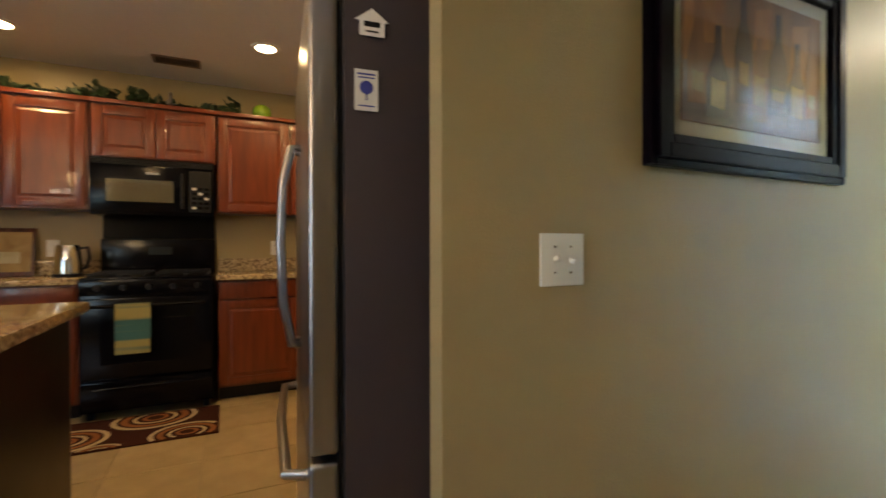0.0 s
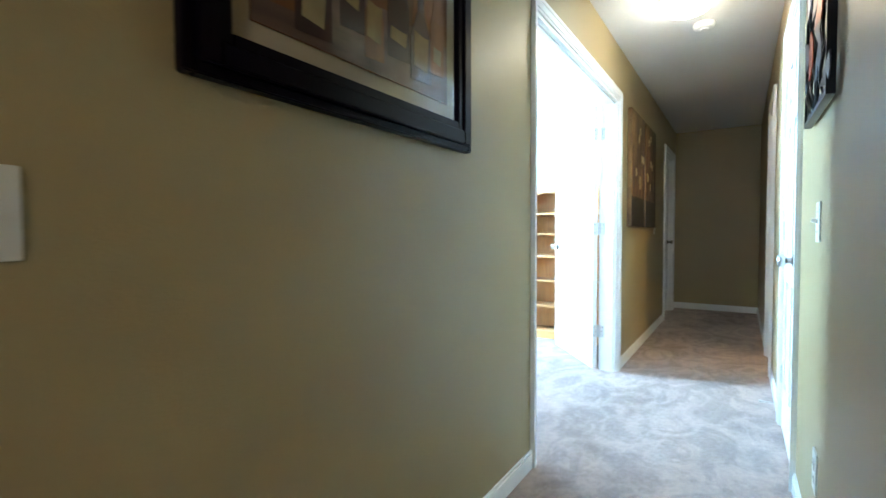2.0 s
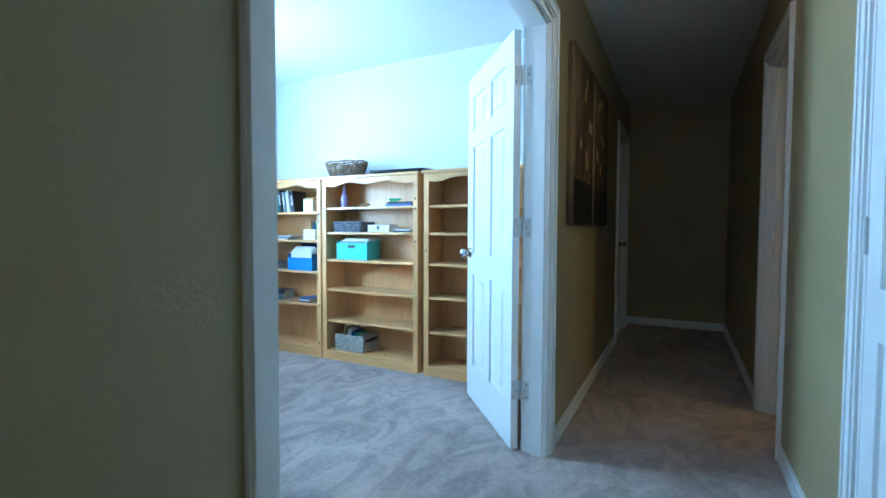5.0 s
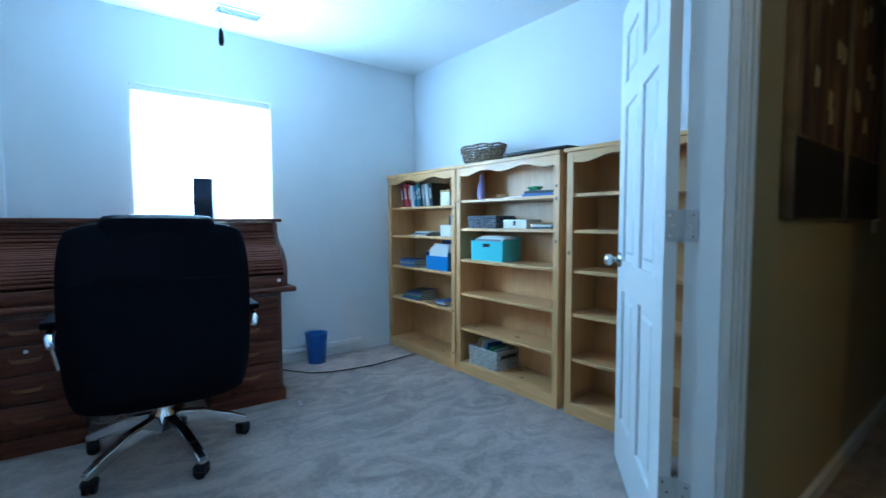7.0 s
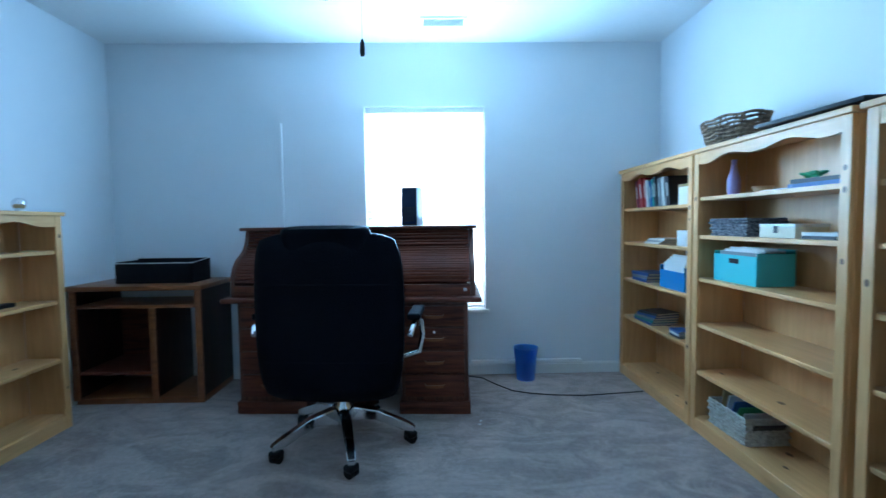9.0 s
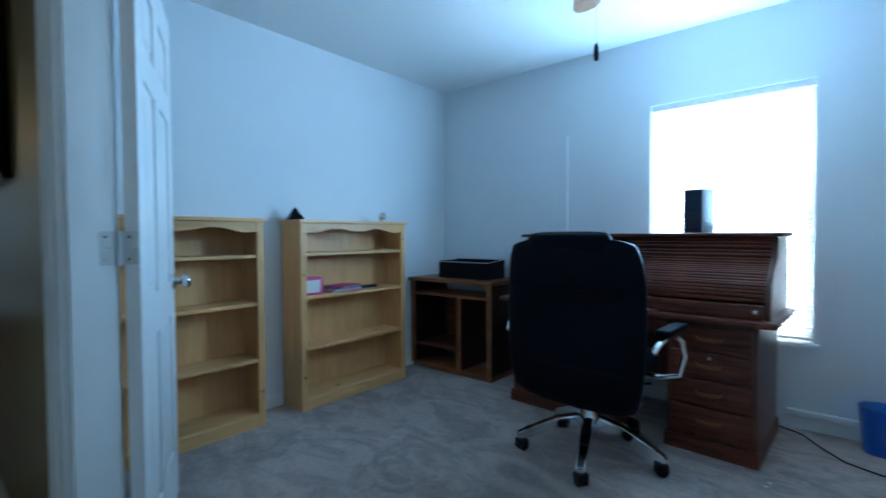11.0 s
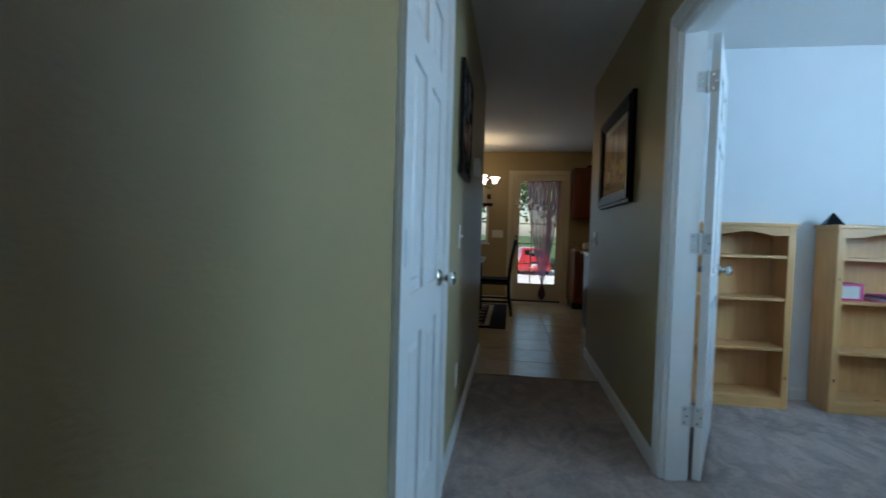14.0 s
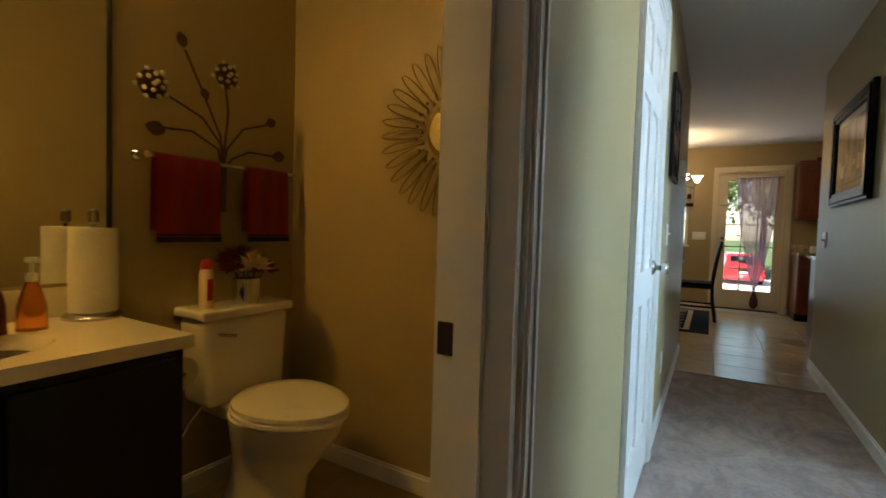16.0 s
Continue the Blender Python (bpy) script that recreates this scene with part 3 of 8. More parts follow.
# ---- lamps and ceiling fittings ----
LAMP_GLASS = glow("lit_frosted_glass", (1.0, 0.9, 0.72), 4.0)
LAMP_WARM = glow("lit_warm_glass", (1.0, 0.78, 0.45), 4.0)


def recessed_light(x, y, power):
    t = thing("recessed_light", "white recessed ceiling light, switched on", "ceiling light", pose(x, y, H), "recessed kitchen lights")
    bm = bmesh.new()
    lathe(bm, [(0.062, -0.001), (0.092, -0.001), (0.09, -0.008), (0.066, -0.010), (0.062, -0.001)], 32, None, False)
    part("trim_ring", bm, TRIM, t)
    bm = bmesh.new()
    lathe(bm, [(0.0, -0.007), (0.06, -0.007), (0.06, -0.003), (0.0, -0.003)], 32)
    part("bulb", bm, LAMP_WARM, t, "glowing warm bulb")
    lamp = area("recessed_lamp", pose(x, y, H - 0.012), 0.11, 0.11, power, WARM)
    lamp.data.shape = "DISK"
    return t


for lx, ly in ((0.36, 3.55), (-1.10, 3.85), (-0.5, 2.0), (0.75, 2.75)):
    recessed_light(lx, ly, 0.8)

dome = thing("dome_light", "round frosted glass dome light, switched on", "ceiling light", pose(3.76, 0.62, H))
bm = bmesh.new()
lathe(bm, [(0.10, -0.001), (0.155, -0.001), (0.155, -0.022), (0.14, -0.028), (0.10, -0.028)], 36)
part("base", bm, TRIM, dome, "white metal base")
bm = bmesh.new()
lathe(bm, [(0.148, -0.0285), (0.14, -0.055), (0.115, -0.082), (0.075, -0.10), (0.03, -0.108), (0.0, -0.109)], 36)
part("shade", bm, LAMP_GLASS, dome, "glowing frosted glass shade")
point("hall_lamp", (3.76, 0.62, H - 0.17), 0.7, (1.0, 0.74, 0.40), 0.12)

smoke = thing("smoke_detector", "round white plastic smoke detector on the ceiling", "smoke detector", pose(4.22, 0.56, H))
bm = bmesh.new()
lathe(bm, [(0.0, -0.001), (0.068, -0.001), (0.068, -0.016), (0.06, -0.03), (0.045, -0.036), (0.0, -0.036)], 32)
part("body", bm, PLASTIC_W, smoke)
bm = bmesh.new()
lathe(bm, [(0.0, -0.0362), (0.03, -0.0362), (0.026, -0.043), (0.0, -0.044)], 24)
part("cover", bm, PLASTIC_W, smoke)


VENT_BROWN = mat("brown_vent_metal", (0.16, 0.10, 0.06), 0.5, vary=0.15)


def ceiling_vent(x, y, w, d, material, label):
    v = thing("ceiling_vent", label, "vent", pose(x, y, H))
    part("frame", boxes((-w / 2, w / 2, -d / 2, -d / 2 + 0.02, -0.008, -0.001), (-w / 2, w / 2, d / 2 - 0.02, d / 2, -0.008, -0.001), (-w / 2, -w / 2 + 0.02, -d / 2 + 0.02, d / 2 - 0.02, -0.008, -0.001), (w / 2 - 0.02, w / 2, -d / 2 + 0.02, d / 2 - 0.02, -0.008, -0.001)), material, v, smooth=False)
    part("backing", boxes((-w / 2 + 0.02, w / 2 - 0.02, -d / 2 + 0.02, d / 2 - 0.02, -0.002, -0.001)), BLACK_MATTE if material is VENT_BROWN else TRIM, v, smooth=False)
    slat = mesh("slat", boxes((-w / 2 + 0.02, w / 2 - 0.02, -0.006, 0.006, -0.0006, 0.0006)), material)
    n = max(3, int((d - 0.04) / 0.014))
    for k in range(n):
        shared("slat", slat, v, pose(0, -d / 2 + 0.027 + k * (d - 0.054) / (n - 1), -0.0055, 35, 0, 0))
    return v


ceiling_vent(-0.2, 4.05, 0.30, 0.15, VENT_BROWN, "brown metal ceiling air vent")
ceiling_vent(3.74, 3.82, 0.30, 0.14, TRIM, "white metal ceiling air vent")

# ceiling fan in the office
FAN_WOOD = two_tone("fan_blade_wood", (0.22, 0.085, 0.03), (0.35, 0.15, 0.06), 3.0, 0.4, 6, 0.3, 0.7, 0.05, 40, aniso=(1, 10, 10))
fan = thing("ceiling_fan", "white ceiling fan with brown wooden blades, at rest", "ceiling fan", pose(3.36, 2.68, H))
bm = bmesh.new()
lathe(bm, [(0.0, -0.001), (0.07, -0.001), (0.065, -0.03), (0.03, -0.055), (0.014, -0.06), (0.014, -0.10), (0.05, -0.105), (0.11, -0.125), (0.12, -0.16), (0.11, -0.20), (0.06, -0.225), (0.045, -0.26), (0.0, -0.265)], 32)
part("motor_housing", bm, TRIM, fan, "white enamelled motor housing")
for k in range(5):
    a = 43 + 72 * k
    bm = bmesh.new()
    prism(bm, [(0.17, -0.045), (0.20, -0.058), (0.50, -0.068), (0.545, -0.05), (0.56, 0), (0.545, 0.05), (0.50, 0.068), (0.20, 0.058), (0.17, 0.045)], -0.004, 0.004)
    bmesh.ops.transform(bm, matrix=pose(0, 0, -0.165, 0, 0, a) @ pose(0, 0, 0, 78, 0, 0), verts=bm.verts[:])
    bl = part("blade", bm, FAN_WOOD, fan, "brown wooden blade", smooth=False)
    bm = boxes((0.09, 0.22, -0.018, 0.018, -0.175, -0.170), bevel=0.002)
    bmesh.ops.transform(bm, matrix=pose(0, 0, 0, 0, 0, a), verts=bm.verts[:])
    part("blade_arm", bm, TRIM, fan)
bm = bmesh.new()
tube(bm, [(0.02, 0, -0.262), (0.02, 0, -0.56)], 0.0015, 6)
part("pull_chain", bm, NICKEL, fan)
bm = bmesh.new()
lathe(bm, [(0.0, -0.63), (0.008, -0.628), (0.011, -0.61), (0.009, -0.575), (0.003, -0.56), (0.0, -0.559)], 14, Matrix.Translation((0.02, 0, 0)))
part("pull_weight", bm, BLACK_MATTE, fan, "black pull-chain weight")

# ---- hall: framed picture, canvases, metal wall art, plates ----
FRAME_DARK = mat("dark_espresso_frame", (0.0025, 0.001, 0.0035), 0.3, vary=0.1, scale=3, spec=0.09)
MATBOARD = mat("cream_mat_board", (0.76, 0.71, 0.56), 0.8, vary=0.03)
ART_BROWN = two_tone("painted_brown_canvas", (0.17, 0.06, 0.02), (0.46, 0.21, 0.075), 5, 0.5, 8, 0.3, 0.7, 0.1, 60, aniso=(1, 1, 0.35), distort=1.5)
ART_OCHRE = two_tone("painted_ochre", (0.30, 0.17, 0.05), (0.50, 0.36, 0.14), 7, 0.5, 8, 0.3, 0.7, 0.1, 60, distort=1.0)
ART_CREAM = two_tone("painted_cream", (0.45, 0.38, 0.20), (0.65, 0.58, 0.36), 9, 0.5, 6, 0.3, 0.7, 0.1, 60)
ART_DARK = two_tone("painted_plum", (0.035, 0.015, 0.02), (0.10, 0.045, 0.04), 6, 0.5, 6, 0.3, 0.7, 0.1, 60)
ART_BLACK = mat("painted_black", (0.012, 0.01, 0.012), 0.5, vary=0.2)


def clear_pane(name):
    m = bpy.data.materials.new(name)
    m.use_nodes = True
    n, l = m.node_tree.nodes, m.node_tree.links
    tr, gl, fr, mx = n.new("ShaderNodeBsdfTransparent"), n.new("ShaderNodeBsdfGlossy"), n.new("ShaderNodeFresnel"), n.new("ShaderNodeMixShader")
    gl.inputs["Roughness"].default_value = 0.02
    fr.inputs["IOR"].default_value = 1.5
    l.new(fr.outputs[0], mx.inputs[0]), l.new(tr.outputs[0], mx.inputs[1]), l.new(gl.outputs[0], mx.inputs[2])
    l.new(mx.outputs[0], n["Material Output"].inputs[0])
    return m


PANE = clear_pane("picture_glass")


def sheet(*corners):
    """One thin pane, its face turned to where the corners run counter-clockwise."""
    bm = bmesh.new()
    bm.faces.new([bm.verts.new(c) for c in corners])
    return bm


def picture_frame(bm, w, h, fw, depth):
    """A moulded frame, its outside w by h, face towards -y, back on y = 0."""
    for inset, ww, d in ((0, 0.02, depth * 0.7), (0.02, fw - 0.045, depth), (fw - 0.025, 0.025, depth * 0.8)):
        x, z = w / 2 - inset, h / 2 - inset
        for b in ((-x, -x + ww, -d, 0, -z, z), (x - ww, x, -d, 0, -z, z), (-x + ww, x - ww, -d, 0, -z, -z + ww), (-x + ww, x - ww, -d, 0, z - ww, z)):
            box(bm, *b)


PW, PH = 0.93, 0.66
pic = thing("framed_picture", "still-life print of bottles in a wide dark frame with cream mat", "picture", pose(1.54, HN - 0.003, 1.315 + PH / 2))
bm = bmesh.new()
picture_frame(bm, PW, PH, 0.085, 0.04)
bmesh.ops.bevel(bm, geom=bm.edges[:], offset=0.003, segments=2, affect="EDGES")
part("frame", bm, FRAME_DARK, pic, "dark espresso moulded frame")
iw, ih = PW / 2 - 0.085, PH / 2 - 0.085
bm = bmesh.new()
for k in range(70):
    z = -PH / 2 + 0.006 + k * (PH - 0.012) / 69
    box(bm, PW / 2, PW / 2 + 0.003, -0.02, -0.006, z - 0.0028, z + 0.0028)
part("rope_edge", bm, FRAME_DARK, pic, "ribbed dark frame edge", smooth=False)
part("mat_board", boxes((-iw, iw, -0.012, -0.008, -ih, ih)), MATBOARD, pic, "cream mat board", smooth=False)
aw, ah = iw - 0.045, ih - 0.045
part("print", boxes((-aw, aw, -0.0155, -0.0125, -ah, ah)), ART_BROWN, pic, "brown still-life print", smooth=False)
ART_MAUVE = two_tone("painted_mauve_table", (0.16, 0.10, 0.085), (0.36, 0.23, 0.18), 6, 0.5, 8, 0.3, 0.7, 0.1, 60, aniso=(0.6, 1, 1.6), distort=1.4)
ART_RUST = two_tone("painted_rust_glow", (0.36, 0.13, 0.03), (0.62, 0.30, 0.09), 5, 0.5, 8, 0.3, 0.7, 0.1, 60, distort=1.6)
part("painted_table", boxes((-aw + 0.001, aw - 0.001, -0.0158, -0.0156, -ah + 0.001, -ah + 0.17)), ART_MAUVE, pic, "mauve painted table", smooth=False)
for bx, z0, w2, h2 in ((-0.20, 0.02, 0.05, 0.17), (0.02, 0.04, 0.045, 0.14), (0.22, -0.02, 0.06, 0.19), (-0.30, -0.04, 0.03, 0.2)):
    bm = bmesh.new()
    prism(bm, [(bx - w2, z0), (bx + w2 * 0.8, z0 + 0.015), (bx + w2, z0 + h2), (bx - w2 * 0.7, z0 + h2 - 0.02)], -0.0160, -0.0156)
    part("painted_glow", bm, ART_RUST, pic, "rust painted glow", smooth=False)
rnd = random.Random(4)
# foot x, half width, shoulder height, lift above the table's edge, label height, cream or ochre label
bottles = [(-0.27, 0.042, 0.17, 0.05, 0.05, 1), (-0.185, 0.05, 0.14, 0.02, 0.075, 0), (-0.07, 0.04, 0.20, 0.075, 0.06, 1), (0.005, 0.035, 0.13, 0.03, 0.085, 0), (0.10, 0.045, 0.19, 0.06, 0.03, 1), (0.20, 0.05, 0.15, 0.03, 0.09, 1), (0.28, 0.035, 0.17, 0.07, 0.04, 0)]
for k, (bx, bw, bh, lift, lh, ochre) in enumerate(bottles):
    z0 = -ah + lift
    d0 = -0.0166 - 0.0001 * k
    bm = bmesh.new()
    prism(bm, [(bx - bw, z0), (bx + bw, z0 + 0.004), (bx + bw, z0 + bh * 0.82), (bx + bw * 0.7, z0 + bh), (bx + 0.015, z0 + bh + 0.045), (bx + 0.013, z0 + bh + 0.12), (bx - 0.014, z0 + bh + 0.118), (bx - 0.016, z0 + bh + 0.045), (bx - bw * 0.7, z0 + bh), (bx - bw, z0 + bh * 0.82)], d0, -0.0161)
    part("painted_bottle", bm, ART_DARK if k % 3 else ART_BROWN, pic, "dark painted bottle", smooth=False)
    w2, zl = bw * rnd.uniform(0.55, 0.85), z0 + bh * rnd.uniform(0.2, 0.45)
    bm = bmesh.new()
    prism(bm, [(bx - w2, zl), (bx + w2 * 0.8, zl - 0.008), (bx + w2, zl + lh), (bx + w2 * 0.3, zl + lh * 0.96), (bx - w2 * 0.9, zl + lh * 1.04)], d0 - 0.0006, d0)
    part("painted_label", bm, ART_OCHRE if ochre or k == 3 else ART_CREAM, pic, "painted bottle label", smooth=False)
part("glazing", sheet((-iw, -0.022, -ih), (iw, -0.022, -ih), (iw, -0.022, ih), (-iw, -0.022, ih)), PANE, pic, "clear picture glass", smooth=False).visible_shadow = False


ART_CANVAS = two_tone("painted_brown_and_ochre", (0.05, 0.025, 0.012), (0.30, 0.19, 0.08), 3.5, 0.5, 8, 0.4, 0.7, 0.15, 60, aniso=(2.5, 1, 0.5), distort=1.2)


def canvas(x, w, z0, z1, seed):
    c = thing("canvas_print", "frameless canvas of wine bottles in brown and black", "picture", pose(x + w / 2, HN - 0.002, z0), "pair of hallway canvases")
    h = z1 - z0
    part("canvas", boxes((-w / 2, w / 2, -0.035, 0, 0, h), bevel=0.004), ART_CANVAS, c, "brown and ochre painted canvas")
    r = random.Random(seed)
    part("dark_band", boxes((-w / 2 + 0.002, w / 2 - 0.002, -0.0372, -0.0352, 0.004, h * 0.26)), ART_BLACK, c, smooth=False)
    bm = bmesh.new()
    for k in range(4):
        bx, bw, bh, bz = -w / 2 + 0.08 + k * (w - 0.16) / 3, r.uniform(0.035, 0.05), r.uniform(0.2, 0.4), h * 0.27
        prism(bm, [(bx - bw, bz), (bx + bw, bz), (bx + bw, bz + bh * 0.7), (bx + 0.016, bz + bh * 0.85), (bx + 0.014, bz + bh + 0.1), (bx - 0.014, bz + bh + 0.1), (bx - 0.016, bz + bh * 0.85), (bx - bw, bz + bh * 0.7)], -0.0366, -0.0352)
    pieces("painted_bottle", bm, ART_DARK, c, smooth=False)
    bm = bmesh.new()
    for k in range(7):
        bx, bz = r.uniform(-w / 2 + 0.05, w / 2 - 0.1), r.uniform(h * 0.3, h * 0.9)
        prism(bm, [(bx, bz), (bx + 0.05, bz + 0.005), (bx + 0.055, bz + 0.06), (bx + 0.005, bz + 0.07)], -0.0374, -0.0367)
    pieces("painted_label", bm, ART_CREAM, c, smooth=False)
    return c


canvas(4.60, 0.58, 1.105, 2.06, 3)
canvas(5.24, 0.58, 1.105, 2.06, 8)

BLACK_IRON = mat("black_iron", (0.012, 0.011, 0.012), 0.4, 0.6, vary=0.3, bump=0.1)
LEAF_METAL = mat("painted_metal_leaf", (0.10, 0.09, 0.10), 0.35, 0.8, vary=0.3)
LEAF_RED = mat("red_metal_leaf", (0.28, 0.05, 0.02), 0.35, 0.6, vary=0.25)
art = thing("metal_wall_art", "black iron wall panel with curling metal leaves", "wall art", pose(2.40, HS + 0.004, 1.395))
bm = bmesh.new()
AW, AH = 0.46, 0.55
for z in (0.0, AH - 0.014):
    box(bm, -AW / 2, AW / 2, 0.004, 0.024, z, z + 0.014)
for x in (-AW / 2, AW / 2 - 0.014):
    box(bm, x, x + 0.014, 0.004, 0.024, 0.014, AH - 0.014)
for z in (0.028, AH - 0.036):
    box(bm, -AW / 2 + 0.014, AW / 2 - 0.014, 0.008, 0.018, z, z + 0.008)
for x in (-AW / 2 + 0.028, AW / 2 - 0.036):
    box(bm, x, x + 0.008, 0.008, 0.018, 0.014, AH - 0.014)
part("frame", bm, BLACK_IRON, art, smooth=False)
for k in range(6):
    x0 = -0.15 + k * 0.06
    bm = bmesh.new()
    tube(bm, [(x0 + 0.05 * math.sin(t * 3.1 + k), 0.016 + 0.006 * math.sin(2 * t), 0.015 + t * 0.104) for t in [i * 0.25 for i in range(21)]], 0.004, 6)
    part("stem", bm, BLACK_IRON, art)
for k in range(11):
    bm = bmesh.new()
    pts = [(0.075 * math.sin(math.pi * u) * (0.4 + 0.1 * (k % 3)), u * 0.15) for u in [i / 8 for i in range(9)]]
    prism(bm, pts + [(-x, z) for x, z in reversed(pts[1:-1])], -0.0015, 0.0015)
    for v in bm.verts:
        v.co.y += 0.35 * v.co.x ** 2 * 10 - 0.01 * math.sin(v.co.z * 20)
    bmesh.ops.transform(bm, matrix=pose(-0.15 + 0.1 * (k % 4) + 0.02 * (k % 3), 0.026, 0.04 + 0.040 * k, 0, 35 * ((k % 5) - 2), 0), verts=bm.verts[:])
    part("leaf", bm, LEAF_RED if k in (2, 5) else LEAF_METAL, art, "red enamelled leaf" if k in (2, 5) else "")


def wall_plate(name, m, gangs, kind, label):
    """A cover plate; its face is towards -y, its back on y = 0. Gangs of toggles, rockers or outlets."""
    w, h = 0.074 + 0.052 * (gangs - 1), 0.122
    p = thing(name, label, "outlet" if kind == "outlet" else "light switch", m)
    part("cover_plate", boxes((-w / 2, w / 2, -0.006, 0, -h / 2, h / 2), bevel=0.003), PLASTIC_W, p)
    for g in range(gangs):
        x = (g - (gangs - 1) / 2) * 0.046
        if kind == "toggle":
            part("slot", boxes((x - 0.006, x + 0.006, -0.0068, -0.0055, -0.013, 0.013)), PLASTIC_W, p, smooth=False)
            bm = boxes((x - 0.0045, x + 0.0045, -0.022, -0.005, -0.005, 0.006), bevel=0.0015)
            bmesh.ops.rotate(bm, cent=(x, -0.005, 0), matrix=Matrix.Rotation(radians(20 if g % 2 else -20), 3, "X"), verts=bm.verts[:])
            part("toggle", bm, PLASTIC_W, p)
            for z in (-0.03, 0.03):
                bm = bmesh.new()
                cyl(bm, (x, -0.0055, z), 0.003, 0.0012, seg=10, rot=Matrix.Rotation(radians(90), 4, "X"))
                part("screw", bm, NICKEL, p)
        elif kind == "rocker":
            part("rocker", boxes((x - 0.016, x + 0.016, -0.009, -0.005, -0.033, 0.033), bevel=0.0015), PLASTIC_W, p)
        else:
            for z in (-0.02, 0.02):
                part("socket", boxes((x - 0.016, x + 0.016, -0.0085, -0.0055, z - 0.014, z + 0.014), bevel=0.002), PLASTIC_W, p)
                part("slots", boxes((x - 0.008, x - 0.006, -0.009, -0.0084, z - 0.003, z + 0.006), (x + 0.006, x + 0.008, -0.009, -0.0084, z - 0.003, z + 0.006)), BLACK_MATTE, p, smooth=False)
    return p


wall_plate("light_switch", pose(0.818, HN, 1.078), 2, "toggle", "white double toggle switch plate on tan wall")
wall_plate("light_switch", pose(2.462, HS, 1.082, 0, 0, 180), 1, "toggle", "white single toggle switch plate")
wall_plate("outlet", pose(2.42, HS, 0.335, 0, 0, 180), 1, "outlet", "white wall outlet above the baseboard")
wall_plate("light_switch", pose(6.0, HN, 1.10), 1, "toggle", "white single toggle switch plate beside the canvas")
chime = thing("door_chime", "small white plastic door chime box on the wall", "door chime", pose(1.62, HS, 1.56))
part("body", boxes((-0.055, 0.055, 0.0, 0.04, -0.06, 0.06), bevel=0.006), PLASTIC_W, chime)
part("grille", boxes(*[(-0.035, 0.035, 0.0395, 0.0415, -0.03 + k * 0.012, -0.025 + k * 0.012) for k in range(5)]), PLASTIC_W, chime, smooth=False)
stop = thing("door_stop", "white spring door stop on the baseboard", "door stop", pose(3.98, HS + 0.0118, 0.045))
bm = bmesh.new()
tube(bm, [(0.006 * math.cos(a), 0.004 + 0.0018 * a, 0.006 * math.sin(a)) for a in [i * 0.7 for i in range(52)]], 0.0014, 5)
part("spring", bm, TRIM, stop)
bm = bmesh.new()
cyl(bm, (0, 0.068, 0), 0.008, 0.014, seg=14, rot=Matrix.Rotation(radians(-90), 4, "X"))
part("tip", bm, PLASTIC_W, stop)
strike = single("strike_plate", boxes((B0 + 0.0161, B0 + 0.0175, HS - 0.116, HS - 0.09, 0.887, 0.936), bevel=0.0005, seg=1), BRONZE, "dark metal strike plate in the door jamb", "strike plate")
# ==== OFFICE ====

# window with blind
window_1 = thing("window_1", "bright office window with a raised white slat blind", "window", pose(0, 0, 0), kind="structure")
part("window_frame", boxes((WX0, WX0 + 0.04, OY1 + 0.08, OY1 + 0.13, WZ0, WZ1), (WX1 - 0.04, WX1, OY1 + 0.08, OY1 + 0.13, WZ0, WZ1), (WX0 + 0.04, WX1 - 0.04, OY1 + 0.08, OY1 + 0.13, WZ0, WZ0 + 0.04), (WX0 + 0.04, WX1 - 0.04, OY1 + 0.08, OY1 + 0.13, WZ1 - 0.04, WZ1), (WX0 + 0.04, WX1 - 0.04, OY1 + 0.085, OY1 + 0.125, 1.22, 1.255)), TRIM, window_1, smooth=False)
part("window_sill", boxes((WX0 - 0.03, WX1 + 0.03, OY1 - 0.025, OY1 + 0.08, WZ0 - 0.02, WZ0 + 0.004), bevel=0.004), TRIM, window_1, "white painted sill")
for z0, z1 in ((WZ0 + 0.04, 1.22), (1.255, WZ1 - 0.04)):
    pane = part("pane", sheet((WX0 + 0.04, OY1 + 0.105, z0), (WX1 - 0.04, OY1 + 0.105, z0), (WX1 - 0.04, OY1 + 0.105, z1), (WX0 + 0.04, OY1 + 0.105, z1)), PANE, window_1, smooth=False)
    pane.visible_shadow = False
BLIND = mat("white_blind_vinyl", (0.82, 0.83, 0.83), 0.4, vary=0.03, trans=0.0)
blind = thing("window_blind", "white slat blind hanging in the window", "blind", pose((WX0 + WX1) / 2, OY1 + 0.04, WZ1))
bw = (WX1 - WX0) / 2 - 0.006
part("headrail", boxes((-bw, bw, -0.025, 0.02, -0.042, -0.001), bevel=0.003), BLIND, blind)
SLAT = bpy.data.materials.new("translucent_blind_slat")
SLAT.use_nodes = True
_n, _l = SLAT.node_tree.nodes, SLAT.node_tree.links
_d, _t, _m = _n.new("ShaderNodeBsdfDiffuse"), _n.new("ShaderNodeBsdfTranslucent"), _n.new("ShaderNodeMixShader")
_d.inputs[0].default_value = _t.inputs[0].default_value = (0.85, 0.87, 0.88, 1)
_m.inputs[0].default_value = 0.6
_l.new(_d.outputs[0], _m.inputs[1]), _l.new(_t.outputs[0], _m.inputs[2]), _l.new(_m.outputs[0], _n["Material Output"].inputs[0])
slat = mesh("slat", boxes((-bw + 0.004, bw - 0.004, -0.0125, 0.0125, -0.0004, 0.0004)), SLAT)
